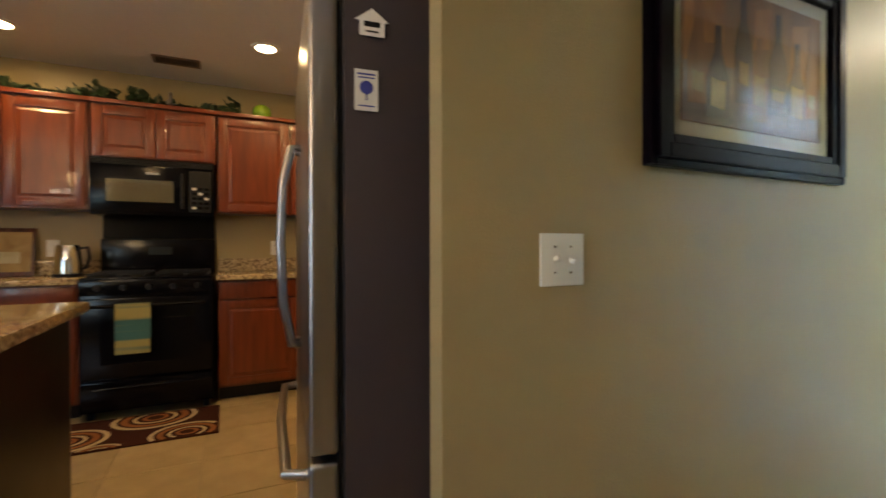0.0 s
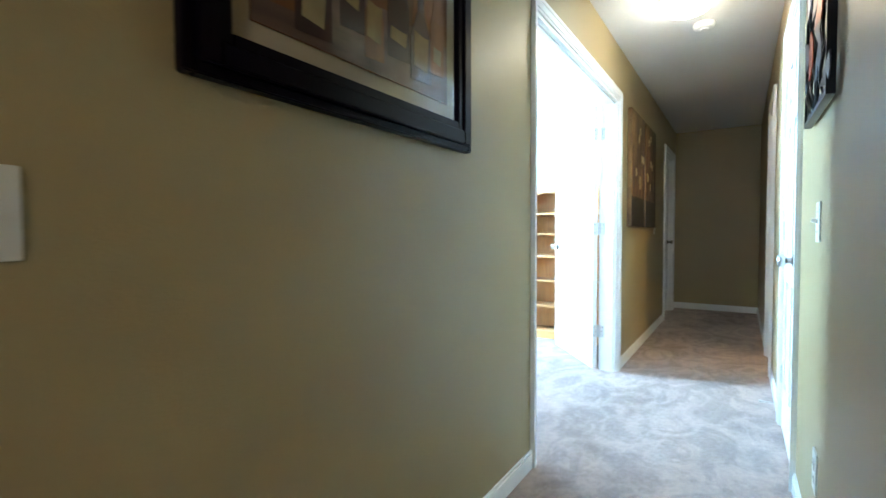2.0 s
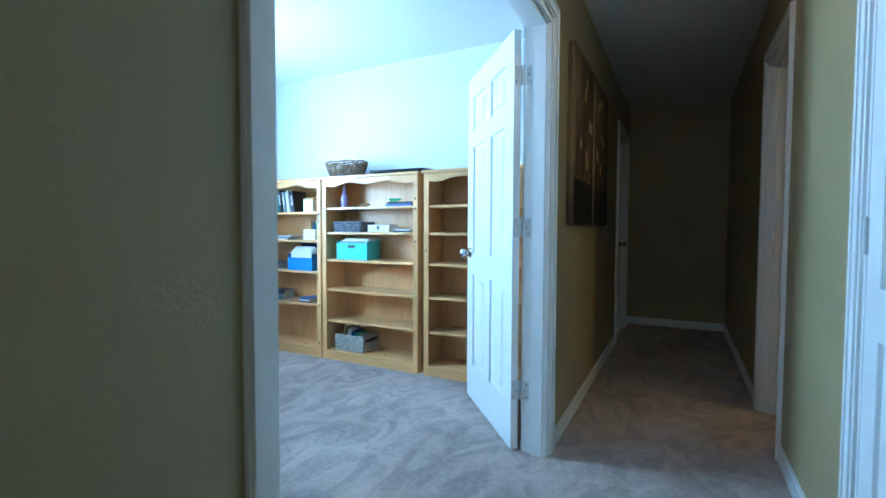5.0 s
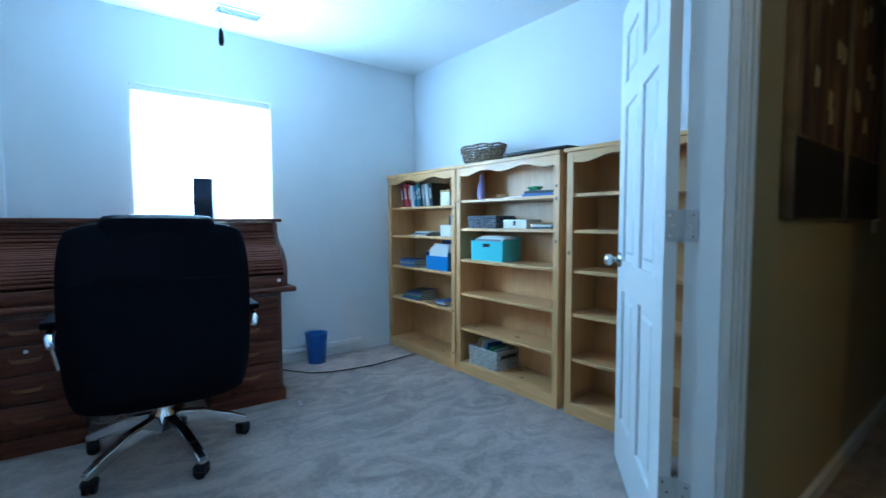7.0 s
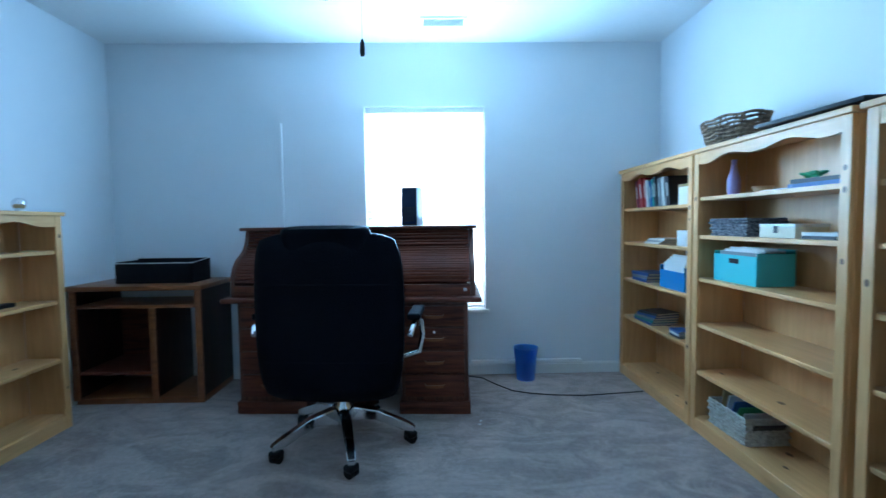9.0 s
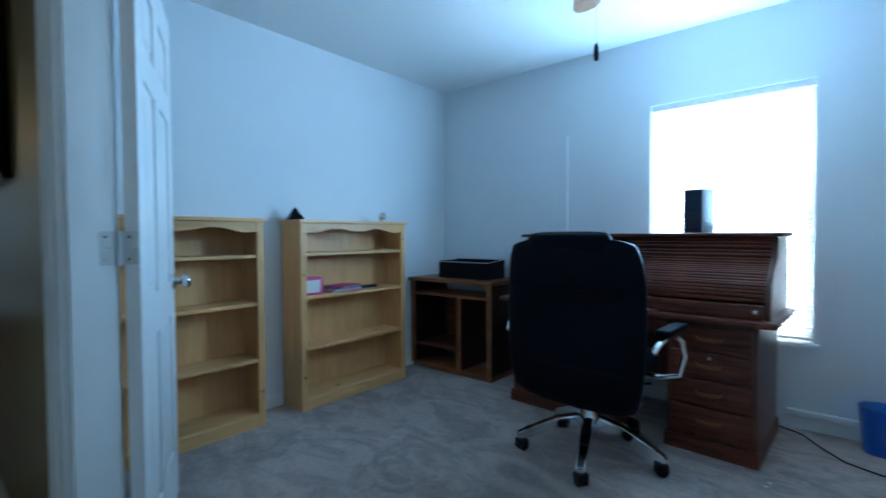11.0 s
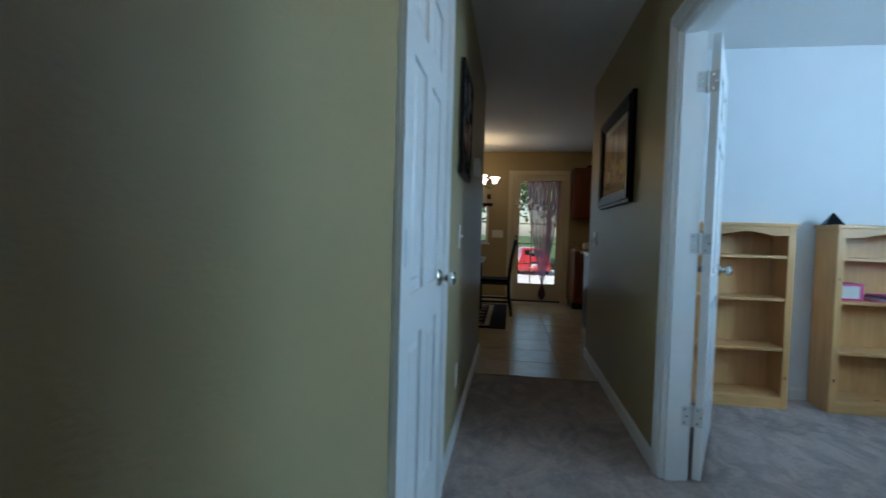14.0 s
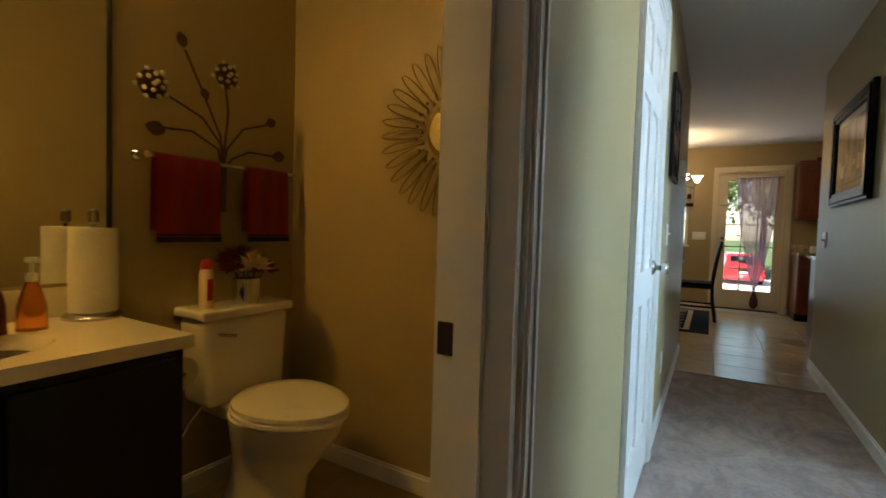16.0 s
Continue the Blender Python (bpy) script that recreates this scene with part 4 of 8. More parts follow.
for k in range(56):
    shared("slat", slat, blind, pose(0, 0, -0.055 - k * 0.0252, -62, 0, 0))
part("bottom_rail", boxes((-bw + 0.002, bw - 0.002, -0.013, 0.013, -1.478, -1.462), bevel=0.003), BLIND, blind)
for x in (-0.3, 0.3):
    bm = bmesh.new()
    tube(bm, [(x, -0.013, -0.04), (x, -0.013, -1.465)], 0.0008, 5)
    part("cord", bm, BLIND, blind)
SKYGLOW = glow("bright_sky_backdrop", (0.9, 0.97, 1.0), 16.0)
structure("backdrop", boxes((-2, 9, 6.5, 6.6, -2.5, 7)), SKYGLOW, "bright white sky outside the window", "backdrop")


def roll_top_desk(m):
    d = thing("roll_top_desk", "dark oak roll-top desk with closed slatted cover", "desk", m)
    W, WR, D = 0.69, 0.735, 0.62          # half width of the pedestals, depth; front at y = 0, back at y = D
    for s in (-1, 1):
        x0, x1 = (-W, -W + 0.40) if s < 0 else (W - 0.40, W)
        ped = part("pedestal", boxes((x0, x1, 0.02, D, 0.075, 0.675), bevel=0.004), DARKWOOD_V, d)
        part("plinth", boxes((x0 - 0.012, x1 + 0.012, 0.0, D, 0, 0.075), bevel=0.006), DARKWOOD, d)
        zs = [0.10, 0.245, 0.385, 0.525, 0.655]
        for i in range(4):
            dr = part("drawer", boxes((x0 + 0.022, x1 - 0.022, 0.002, 0.022, zs[i] + 0.006, zs[i + 1] - 0.006), bevel=0.005), DARKWOOD, d)
            xm, zm = (x0 + x1) / 2, (zs[i] + zs[i + 1]) / 2
            bm = bmesh.new()
            prism(bm, [(xm - 0.06, zm + 0.012), (xm - 0.05, zm - 0.008), (xm - 0.02, zm - 0.012), (xm + 0.02, zm - 0.012), (xm + 0.05, zm - 0.008), (xm + 0.06, zm + 0.012), (xm + 0.045, zm + 0.004), (xm - 0.045, zm + 0.004)], -0.014, 0.002)
            part("pull", bm, OAK, dr, "carved wooden pull")
            if i == 2:
                bm = bmesh.new()
                cyl(bm, (xm, 0.002, zm + 0.04), 0.009, 0.004, seg=16, rot=Matrix.Rotation(radians(90), 4, "X"))
                part("lock", bm, CHROME, dr, "brass drawer lock")
    part("back_panel", boxes((-W + 0.40, W - 0.40, D - 0.03, D - 0.01, 0.2, 0.675)), DARKWOOD, d, smooth=False)
    part("centre_drawer", boxes((-W + 0.405, W - 0.405, 0.01, 0.03, 0.59, 0.67), bevel=0.004), DARKWOOD, d)
    part("writing_top", boxes((-WR - 0.035, WR + 0.035, -0.035, D, 0.675, 0.705), bevel=0.010, seg=3), DARKWOOD, d)
    prof = [(D - 0.02, 0.7055), (0.03, 0.7055), (0.03, 0.775), (0.035, 0.83), (0.06, 0.885), (0.11, 0.93), (0.17, 0.96), (0.215, 0.995), (0.24, 1.04), (0.255, 1.10), (D - 0.02, 1.10)]
    for s in (-1, 1):
        bm = bmesh.new()
        prism(bm, [(y, z) for y, z in prof], 0, 0.028)
        bmesh.ops.transform(bm, matrix=Matrix.Translation((s * (WR - 0.014) - 0.014, 0, 0)) @ Matrix(((0, 1, 0, 0), (1, 0, 0, 0), (0, 0, 1, 0), (0, 0, 0, 1))), verts=bm.verts[:])
        bmesh.ops.bevel(bm, geom=bm.edges[:], offset=0.004, segments=2, affect="EDGES")
        part("side_panel", bm, DARKWOOD_V, d)
    part("top", boxes((-WR - 0.02, WR + 0.02, 0.21, D, 1.1005, 1.122), bevel=0.006), DARKWOOD, d)
    part("rear_panel", boxes((-WR + 0.029, WR - 0.029, D - 0.035, D - 0.02, 0.706, 1.10)), DARKWOOD, d, smooth=False)
    part("roll_rail", boxes((-WR + 0.029, WR - 0.029, 0.012, 0.045, 0.708, 0.775), bevel=0.005), DARKWOOD, d)
    part("lock", boxes((WR - 0.07, WR - 0.05, 0.009, 0.013, 0.735, 0.755), bevel=0.001), CHROME, d, "brass lock plate")
    path = [Vector((0, y, z)) for y, z in prof[2:10]]
    fine = []
    for a, b in zip(path, path[1:]):
        for i in range(10):
            fine.append(a.lerp(b, i / 10))
    bm = bmesh.new()
    prism(bm, [(-0.0085, -0.002), (0.0085, -0.002), (0.0085, 0.002), (0.005, 0.0065), (-0.005, 0.0065), (-0.0085, 0.002)], -WR + 0.03, WR - 0.03)
    bmesh.ops.transform(bm, matrix=Matrix(((0, 1, 0, 0), (1, 0, 0, 0), (0, 0, 1, 0), (0, 0, 0, 1))), verts=bm.verts[:])
    slat = mesh("slat", bm, DARKWOOD)
    run, last, k = 0.0, fine[0], 0
    for a, b in zip(fine, fine[1:]):
        run += (b - a).length
        if run >= 0.0178:
            run = 0.0
            dirn = (b - a).normalized()
            ang = math.degrees(math.atan2(dirn.z, dirn.y))
            shared("slat", slat, d, pose(0, b.y + 0.012 * math.sin(radians(ang)), b.z - 0.012 * math.cos(radians(ang)), ang, 0, 0))
    return d


roll_top_desk(pose(3.165, 3.475, 0, 0, 0, -3.0))
pctower = thing("computer_box", "small black set-top computer standing on the desk", "computer", pose(3.52, 3.86, 1.123, 0, 0, -20))
part("case", boxes((-0.055, 0.055, -0.06, 0.06, 0, 0.25), bevel=0.006), BLACK_MATTE, pctower)
part("front_panel", boxes((-0.05, 0.05, -0.064, -0.0605, 0.01, 0.24), bevel=0.001), mat("navy_gloss_plastic", (0.008, 0.018, 0.05), 0.22, vary=0.2, spec=0.4), pctower, "glossy navy front panel", smooth=False)
part("vent_grille", boxes(*[(-0.04, 0.04, -0.0662, -0.0642, 0.03 + k * 0.012, 0.036 + k * 0.012) for k in range(8)]), BLACK_MATTE, pctower, smooth=False)
papers = thing("paper_stack", "small stack of white papers on the desk shelf", "papers", pose(3.30, 3.47, 0.7052, 0, 0, 8))
for k in range(4):
    part("sheet", boxes((-0.1 + 0.004 * k, 0.1 + 0.004 * k, 0.0 - 0.003 * k, 0.03, 0.002 * k, 0.002 * k + 0.0015)), PLASTIC_W, papers, smooth=False)


def office_chair(m):
    c = thing("office_chair", "high-backed black leather office chair with chrome arms", "office chair", m)
    # star base
    for k, a in enumerate((2, 74, 146, 218, 290)):
        bm = bmesh.new()
        prism(bm, [(0.03, 0.155), (0.05, 0.20), (0.16, 0.18), (0.30, 0.115), (0.345, 0.09), (0.345, 0.064), (0.29, 0.072), (0.15, 0.14), (0.03, 0.12)], -0.024, 0.024)
        bmesh.ops.bevel(bm, geom=bm.edges[:], offset=0.006, segments=2, affect="EDGES")
        for v in bm.verts:
            v.co.y *= 1.25 - v.co.x * 1.3
        bmesh.ops.transform(bm, matrix=pose(0, 0, 0, 0, 0, a) @ Matrix.Diagonal((1.07, 1, 1, 1)), verts=bm.verts[:])
        part("base_arm", bm, CHROME, c, "polished chrome star-base arm")
        ca = Vector((0.345 * math.cos(radians(a)), 0.345 * math.sin(radians(a)), 0))
        bm = bmesh.new()
        for s in (-1, 1):
            cyl(bm, (0, 0, 0), 0.027, 0.017, seg=18, rot=Matrix.Translation((ca.x, ca.y, 0.027)) @ Matrix.Rotation(radians(a + 40), 4, "Z") @ Matrix.Translation((0, s * 0.014 - 0.0085, 0)) @ Matrix.Rotation(radians(-90), 4, "X"))
        cas = part("caster", bm, BLACK_MATTE, c, "black plastic twin-wheel caster")
        bm = boxes((-0.026, 0.026, -0.03, 0.03, 0.030, 0.062), bevel=0.012, seg=3)
        bmesh.ops.transform(bm, matrix=pose(ca.x, ca.y, 0, 0, 0, a + 40), verts=bm.verts[:])
        part("hood", bm, BLACK_MATTE, cas)
    bm = bmesh.new()
    lathe(bm, [(0.036, 0.095), (0.046, 0.105), (0.046, 0.20), (0.034, 0.215), (0.034, 0.24), (0.026, 0.245), (0.026, 0.40), (0.0, 0.40)], 28)
    part("gas_column", bm, CHROME, c, "chrome gas column")
    part("tilt_plate", boxes((-0.12, 0.12, -0.14, 0.12, 0.385, 0.42), bevel=0.008), BLACK_MATTE, c)
    bm = bmesh.new()
    tube(bm, [(0.10, 0.02, 0.40), (0.22, 0.03, 0.395), (0.29, 0.04, 0.41)], 0.006, 8)
    part("lever", bm, BLACK_MATTE, c)

    def cushion(w, h, t, crown, n=16):
        """A stuffed pad in the xz plane, thickness along y."""
        bm2 = bmesh.new()
        rows = []
        for s in (-1, 1):
            grid = []
            for i in range(n + 1):
                row = []
                for j in range(n + 1):
                    u, q = -1 + 2 * i / n, -1 + 2 * j / n
                    e = (1 - abs(u) ** 6) * (1 - abs(q) ** 6)
                    round_ = 1 - 0.095 * (abs(u) * abs(q)) ** 3.5
                    row.append(bm2.verts.new((u * w / 2 * round_, s * (0.012 + t / 2 * max(e, 0) ** 0.4 + crown * (1 - u * u) * (1 - q * q) * s * 0.5), q * h / 2 * round_)))
                grid.append(row)
            rows.append(grid)
            for i in range(n):
                for j in range(n):
                    bm2.faces.new((grid[i][j], grid[i + 1][j], grid[i + 1][j + 1], grid[i][j + 1]))
        a, b = rows
        for i in range(n):
            for q in ((i, 0, i + 1, 0), (i, n, i + 1, n), (0, i, 0, i + 1), (n, i, n, i + 1)):
                bm2.faces.new((a[q[0]][q[1]], a[q[2]][q[3]], b[q[2]][q[3]], b[q[0]][q[1]]))
        return bm2

    bm = cushion(0.54, 0.52, 0.10, 0.02)
    bmesh.ops.transform(bm, matrix=pose(0, 0.05, 0.475, 90, 0, 0), verts=bm.verts[:])
    part("seat", bm, LEATHER, c, "padded black leather seat")
    bm = cushion(0.665, 0.80, 0.085, 0.02, 20)
    for v in bm.verts:
        v.co.x *= 1.0 + 0.06 * math.cos(2.6 * v.co.z - 0.25) - (0.12 * max(0, v.co.z - 0.3))
        v.co.y += -0.10 * (v.co.x) ** 2 * -1 + 0.02 * math.sin(v.co.z * 5)
    bmesh.ops.transform(bm, matrix=pose(0, -0.215, 0.70, 5, 0, 0), verts=bm.verts[:])
    back = part("backrest", bm, LEATHER, c, "tall padded black leather backrest")
    bm = cushion(0.42, 0.15, 0.075, 0.02)
    bmesh.ops.transform(bm, matrix=pose(0, -0.228, 1.055, 7, 0, 0), verts=bm.verts[:])
    part("headrest", bm, LEATHER, back, "rolled black leather head cushion")
    for z, w in ((0.50, 0.60), (0.86, 0.62)):
        bm = bmesh.new()
        tube(bm, [(-w / 2 + w * i / 10, -0.268 + 0.1 * (-w / 2 + w * i / 10) ** 2 + (0.70 - z) * 0.087 + 0.02 * math.sin((z - 0.7) * 5) + 0.003, z) for i in range(11)], 0.003, 6)
        part("seam", bm, LEATHER, back)
    for s in (-1, 1):
        x = s * 0.385
        bm = bmesh.new()
        tube(bm, [(s * 0.23, 0.10, 0.43), (s * 0.30, 0.11, 0.425), (x, 0.12, 0.45), (x + s * 0.02, 0.13, 0.54), (x + s * 0.015, 0.11, 0.62), (x, 0.05, 0.655), (x, -0.08, 0.655), (x, -0.16, 0.64), (x - s * 0.01, -0.185, 0.61)], 0.014, 10)
        part("arm_frame", bm, CHROME, c, "chrome arm loop")
        part("arm_pad", boxes((x - 0.032, x + 0.032, -0.12, 0.14, 0.668, 0.70), bevel=0.014, seg=3), LEATHER, c, "black padded armrest")
    return c


office_chair(pose(3.18, 3.12, 0, 0, 0, -4))

DARK_LAMINATE = two_tone("dark_laminate", (0.014, 0.007, 0.006), (0.04, 0.018, 0.012), 4.0, 0.4, 5, 0.35, 0.65, 0.05, 60, aniso=(12, 12, 1.2), spec=0.3)
bm_cd = thing("computer_desk", "dark computer desk with honey oak edges and open shelves", "desk", pose(1.765, 3.70, 0))
cw, cdp, ch = 0.405, 0.44, 0.765
for x0, x1 in ((-cw, -cw + 0.025), (cw - 0.025, cw), (0.09, 0.115)):
    part("side_panel", boxes((x0, x1, 0.01, cdp, 0.04, 0.62 if x0 == 0.09 else ch - 0.03), bevel=0.003), DARK_LAMINATE, bm_cd, "dark laminate side panel")
    part("edge_post", boxes((x0 - 0.008, x1 + 0.008, -0.008, 0.0098, 0.03, 0.62 if x0 == 0.09 else ch - 0.03), bevel=0.004), OAK, bm_cd)
part("top", boxes((-cw - 0.025, cw + 0.025, -0.03, cdp + 0.005, ch - 0.03, ch), bevel=0.007), OAK, bm_cd)
part("keyboard_tray", boxes((-cw + 0.026, cw - 0.026, 0.0, cdp - 0.08, 0.62, 0.64), bevel=0.003), OAK, bm_cd)
part("shelf", boxes((-cw + 0.026, 0.089, 0.01, cdp, 0.19, 0.21), bevel=0.003), DARKWOOD, bm_cd)
part("base", boxes((-cw, cw, 0.01, cdp, 0.0, 0.04), bevel=0.004), OAK, bm_cd)
part("back_panel", boxes((-cw + 0.026, 0.089, cdp - 0.012, cdp - 0.004, 0.21, 0.60)), DARKWOOD, bm_cd, smooth=False)
FABRIC_BLACK = mat("black_fabric", (0.007, 0.007, 0.010), 0.85, vary=0.25, scale=60, bump=0.3, bscale=300, spec=0.1)
fb = thing("storage_box", "open black fabric storage box with white piping", "box", pose(1.83, 3.92, 0.7655))
part("box", boxes((-0.25, 0.25, -0.12, -0.112, 0, 0.13), (-0.25, 0.25, 0.112, 0.12, 0, 0.15), (-0.25, -0.242, -0.112, 0.112, 0, 0.14), (0.242, 0.25, -0.112, 0.112, 0, 0.14), (-0.242, 0.242, -0.112, 0.112, 0, 0.006), bevel=0.002), FABRIC_BLACK, fb)
bm = bmesh.new()
tube(bm, [(-0.25, -0.117, 0.133), (0.25, -0.117, 0.133), (0.248, 0.117, 0.152), (-0.248, 0.117, 0.152)], 0.003, 6, closed=True)
part("piping", bm, PLASTIC_W, fb, "white piping")

BLUE_PLASTIC = bpy.data.materials.new("translucent_blue_plastic")
BLUE_PLASTIC.use_nodes = True
_b = BLUE_PLASTIC.node_tree.nodes["Principled BSDF"]
_b.inputs["Base Color"].default_value, _b.inputs["Roughness"].default_value, _b.inputs["Transmission Weight"].default_value = (0.10, 0.36, 0.88, 1), 0.4, 0.85
wb = thing("waste_bin", "translucent blue plastic waste bin", "waste bin", pose(4.315, 4.04, 0))
bm = bmesh.new()
lathe(bm, [(0.0, 0.001), (0.064, 0.001), (0.084, 0.225), (0.089, 0.228), (0.089, 0.235), (0.082, 0.235), (0.061, 0.007), (0.0, 0.007)], 32)
part("bucket", bm, BLUE_PLASTIC, wb)
cable = bmesh.new()
tube(cable, [(3.90, 4.11, 0.006), (4.0, 4.06, 0.006), (4.09, 3.91, 0.006), (4.18, 3.79, 0.006), (4.29, 3.74, 0.006), (4.42, 3.705, 0.006), (4.62, 3.685, 0.006), (4.85, 3.71, 0.006), (5.04, 3.735, 0.006)], 0.004, 6)
bmesh.ops.subdivide_edges(cable, edges=[e for e in cable.edges if e.calc_length() > 0.1], cuts=2, smooth=1.0)
single("power_cable", cable, BLACK_MATTE, "thin black cable lying on the carpet", "cable")
mess = bmesh.new()
for k in range(6):
    tube(mess, [(2.95 + 0.05 * k + 0.06 * math.sin(k * 2 + i * 0.8), 3.72 + 0.05 * math.cos(k + i * 1.1), 0.008 + 0.016 * k) for i in range(9)], 0.0035, 6)
single("cable_tangle", mess, PLASTIC_W, "tangle of pale cables under the desk", "cable")
single("cable_cover", boxes((2.55, 2.572, OY1 - 0.014, OY1, 0.15, 1.87), bevel=0.003), WHITE_WALL, "white cable cover up the wall", "cable cover")
single("floor_raceway", boxes((3.93, 4.75, OY1 - 0.045, OY1 - 0.0125, 0.083, 0.115), bevel=0.003), TRIM, "white cable raceway above the baseboard", "cable cover")
for k, (cx, cy) in enumerate(((3.905, 3.30), (3.915, 3.345))):
    single("paper_scrap", boxes((-0.008, 0.008, -0.005, 0.005, 0, 0.003), bevel=0.001), PLASTIC_W, "tiny white scrap on the carpet", "scrap", pose(cx, cy, 0, 0, 0, 40 * k))

# ---- things on the bookcases ----
def colour(name, c, rough=0.5, **k):
    return mat(name, c, rough, vary=0.06, **k)


BOOK_COLOURS = [colour("book_red", (0.42, 0.03, 0.03)), colour("book_dark_red", (0.20, 0.02, 0.03)), colour("book_white", (0.6, 0.6, 0.56)), colour("book_teal", (0.03, 0.22, 0.20)), colour("book_blue", (0.03, 0.09, 0.28)), colour("book_black", (0.02, 0.02, 0.025)), colour("book_grey", (0.22, 0.24, 0.25))]
PAPER = mat("book_pages", (0.62, 0.58, 0.48), 0.9, vary=0.08, scale=80, aniso=(1, 1, 30))
TEAL_BOX = colour("turquoise_cardboard", (0.10, 0.50, 0.52), 0.6, bump=0.05)
BLUE_BOX = colour("blue_plastic_box", (0.02, 0.20, 0.50), 0.4)
PURPLE = colour("lilac_ceramic", (0.40, 0.33, 0.62), 0.25)
WICKER = two_tone("brown_wicker", (0.10, 0.06, 0.035), (0.32, 0.22, 0.14), 60, 0.8, 4, 0.35, 0.65, 0.6, 150)
GREY_WOVEN = two_tone("grey_woven", (0.06, 0.06, 0.08), (0.26, 0.26, 0.28), 70, 0.8, 4, 0.4, 0.6, 0.6, 160, aniso=(1, 1, 2))
PALE_WOVEN = two_tone("pale_wicker", (0.36, 0.33, 0.28), (0.60, 0.57, 0.50), 60, 0.8, 4, 0.35, 0.65, 0.6, 150)
GREEN = colour("green_plastic", (0.05, 0.30, 0.10), 0.5)
PINK = colour("pink_card", (0.65, 0.06, 0.22), 0.5)
BX = 5.07   # front faces of the tall bookcases


def book(x, y, z, w, d, h, material, lean=0.0, flat=False, turn=0.0):
    """Upright: spine w along y, depth d along x, height h. Flat: lying on its side."""
    m = pose(x, y, z, lean, 0, turn)
    b = thing("book", "hardback book %s on the pine shelf" % ("lying flat" if flat else "leaning among others"), "book", m, "books on the shelves")
    if flat:
        part("cover", boxes((-d / 2, d / 2, -w / 2, w / 2, 0, 0.003), (-d / 2, d / 2, -w / 2, w / 2, h - 0.003, h), (-d / 2, -d / 2 + 0.004, -w / 2, w / 2, 0.003, h - 0.003)), material, b, smooth=False)
        part("pages", boxes((-d / 2 + 0.004, d / 2 - 0.004, -w / 2 + 0.004, w / 2 - 0.004, 0.003, h - 0.003)), PAPER, b, smooth=False)
    else:
        part("cover", boxes((0, d, 0, 0.003, 0, h), (0, d, w - 0.003, w, 0, h), (0, 0.004, 0.003, w - 0.003, 0, h)), material, b, smooth=False)
        part("pages", boxes((0.004, d - 0.004, 0.003, w - 0.003, 0.004, h - 0.004)), PAPER, b, smooth=False)
        part("title_bar", boxes((-0.0008, 0.0, w * 0.3, w * 0.7, h * 0.35, h * 0.8)), BOOK_COLOURS[2], b, smooth=False)
    return b


rnd = random.Random(11)
y = 4.03
for k, (ci, w, h) in enumerate(((1, 0.035, 0.20), (0, 0.045, 0.215), (0, 0.03, 0.205), (2, 0.032, 0.19), (4, 0.025, 0.18), (3, 0.03, 0.19), (5, 0.03, 0.20), (6, 0.028, 0.185), (2, 0.035, 0.19), (5, 0.04, 0.19))):
    y -= w + 0.012
    book(BX + 0.03 + rnd.uniform(0, 0.02), y, 1.2262, w, 0.16, h, BOOK_COLOURS[ci], lean=-12 if k < 3 else -9)
keep = thing("keepsake_box", "small cream patterned box on the shelf", "box", pose(BX + 0.09, 3.42, 1.2255))
part("box", boxes((-0.05, 0.05, -0.055, 0.055, 0, 0.105), bevel=0.003), MATBOARD, keep)
part("lid", boxes((-0.052, 0.052, -0.057, 0.057, 0.1052, 0.12), bevel=0.003), ART_OCHRE, keep)
for k in range(3):
    book(BX + 0.10, 3.74 - 0.02 * k, 0.9855 + 0.0125 * k, 0.20 - 0.02 * k, 0.17, 0.012, BOOK_COLOURS[(2, 6, 2)[k]], flat=True, turn=5 * k)
caddy = thing("desk_caddy", "white card caddy holding bottles and pens", "desk caddy", pose(BX + 0.09, 3.40, 0.9855))
part("box", boxes((-0.06, 0.06, -0.065, 0.065, 0, 0.09), bevel=0.002), PLASTIC_W, caddy)
for k, mt in enumerate((GREEN, BOOK_COLOURS[4], ART_OCHRE)):
    bm = bmesh.new()
    lathe(bm, [(0, 0.0905), (0.012, 0.0905), (0.012, 0.14), (0.006, 0.15), (0.006, 0.165), (0, 0.165)], 14, Matrix.Translation((0.0, -0.035 + 0.033 * k, 0)))
    part("bottle", bm, mt, caddy)
for k in range(3):
    book(BX + 0.10, 3.92, 0.7205 + 0.021 * k, 0.21, 0.17, 0.02, BOOK_COLOURS[(4, 6, 4)[k]], flat=True, turn=3 * k)
fbx = thing("file_box", "open blue plastic file box stuffed with papers", "file box", pose(BX + 0.10, 3.50, 0.7205))
part("box", boxes((-0.08, 0.08, -0.14, -0.136, 0, 0.14), (-0.08, 0.08, 0.136, 0.14, 0, 0.14), (-0.08, -0.076, -0.136, 0.136, 0, 0.11), (0.076, 0.08, -0.136, 0.136, 0, 0.16), (-0.076, 0.076, -0.136, 0.136, 0, 0.004)), BLUE_BOX, fbx, smooth=False)
part("lid", boxes((0.081, 0.085, -0.14, 0.14, 0.14, 0.235)), BOOK_COLOURS[4], fbx, "dark blue raised lid", smooth=False)
for k in range(7):
    part("paper", boxes((-0.065 + 0.018 * k, -0.0635 + 0.018 * k, -0.11 + 0.01 * (k % 3), 0.12, 0.006, 0.16 + 0.015 * (k % 4))), PLASTIC_W, fbx, smooth=False)
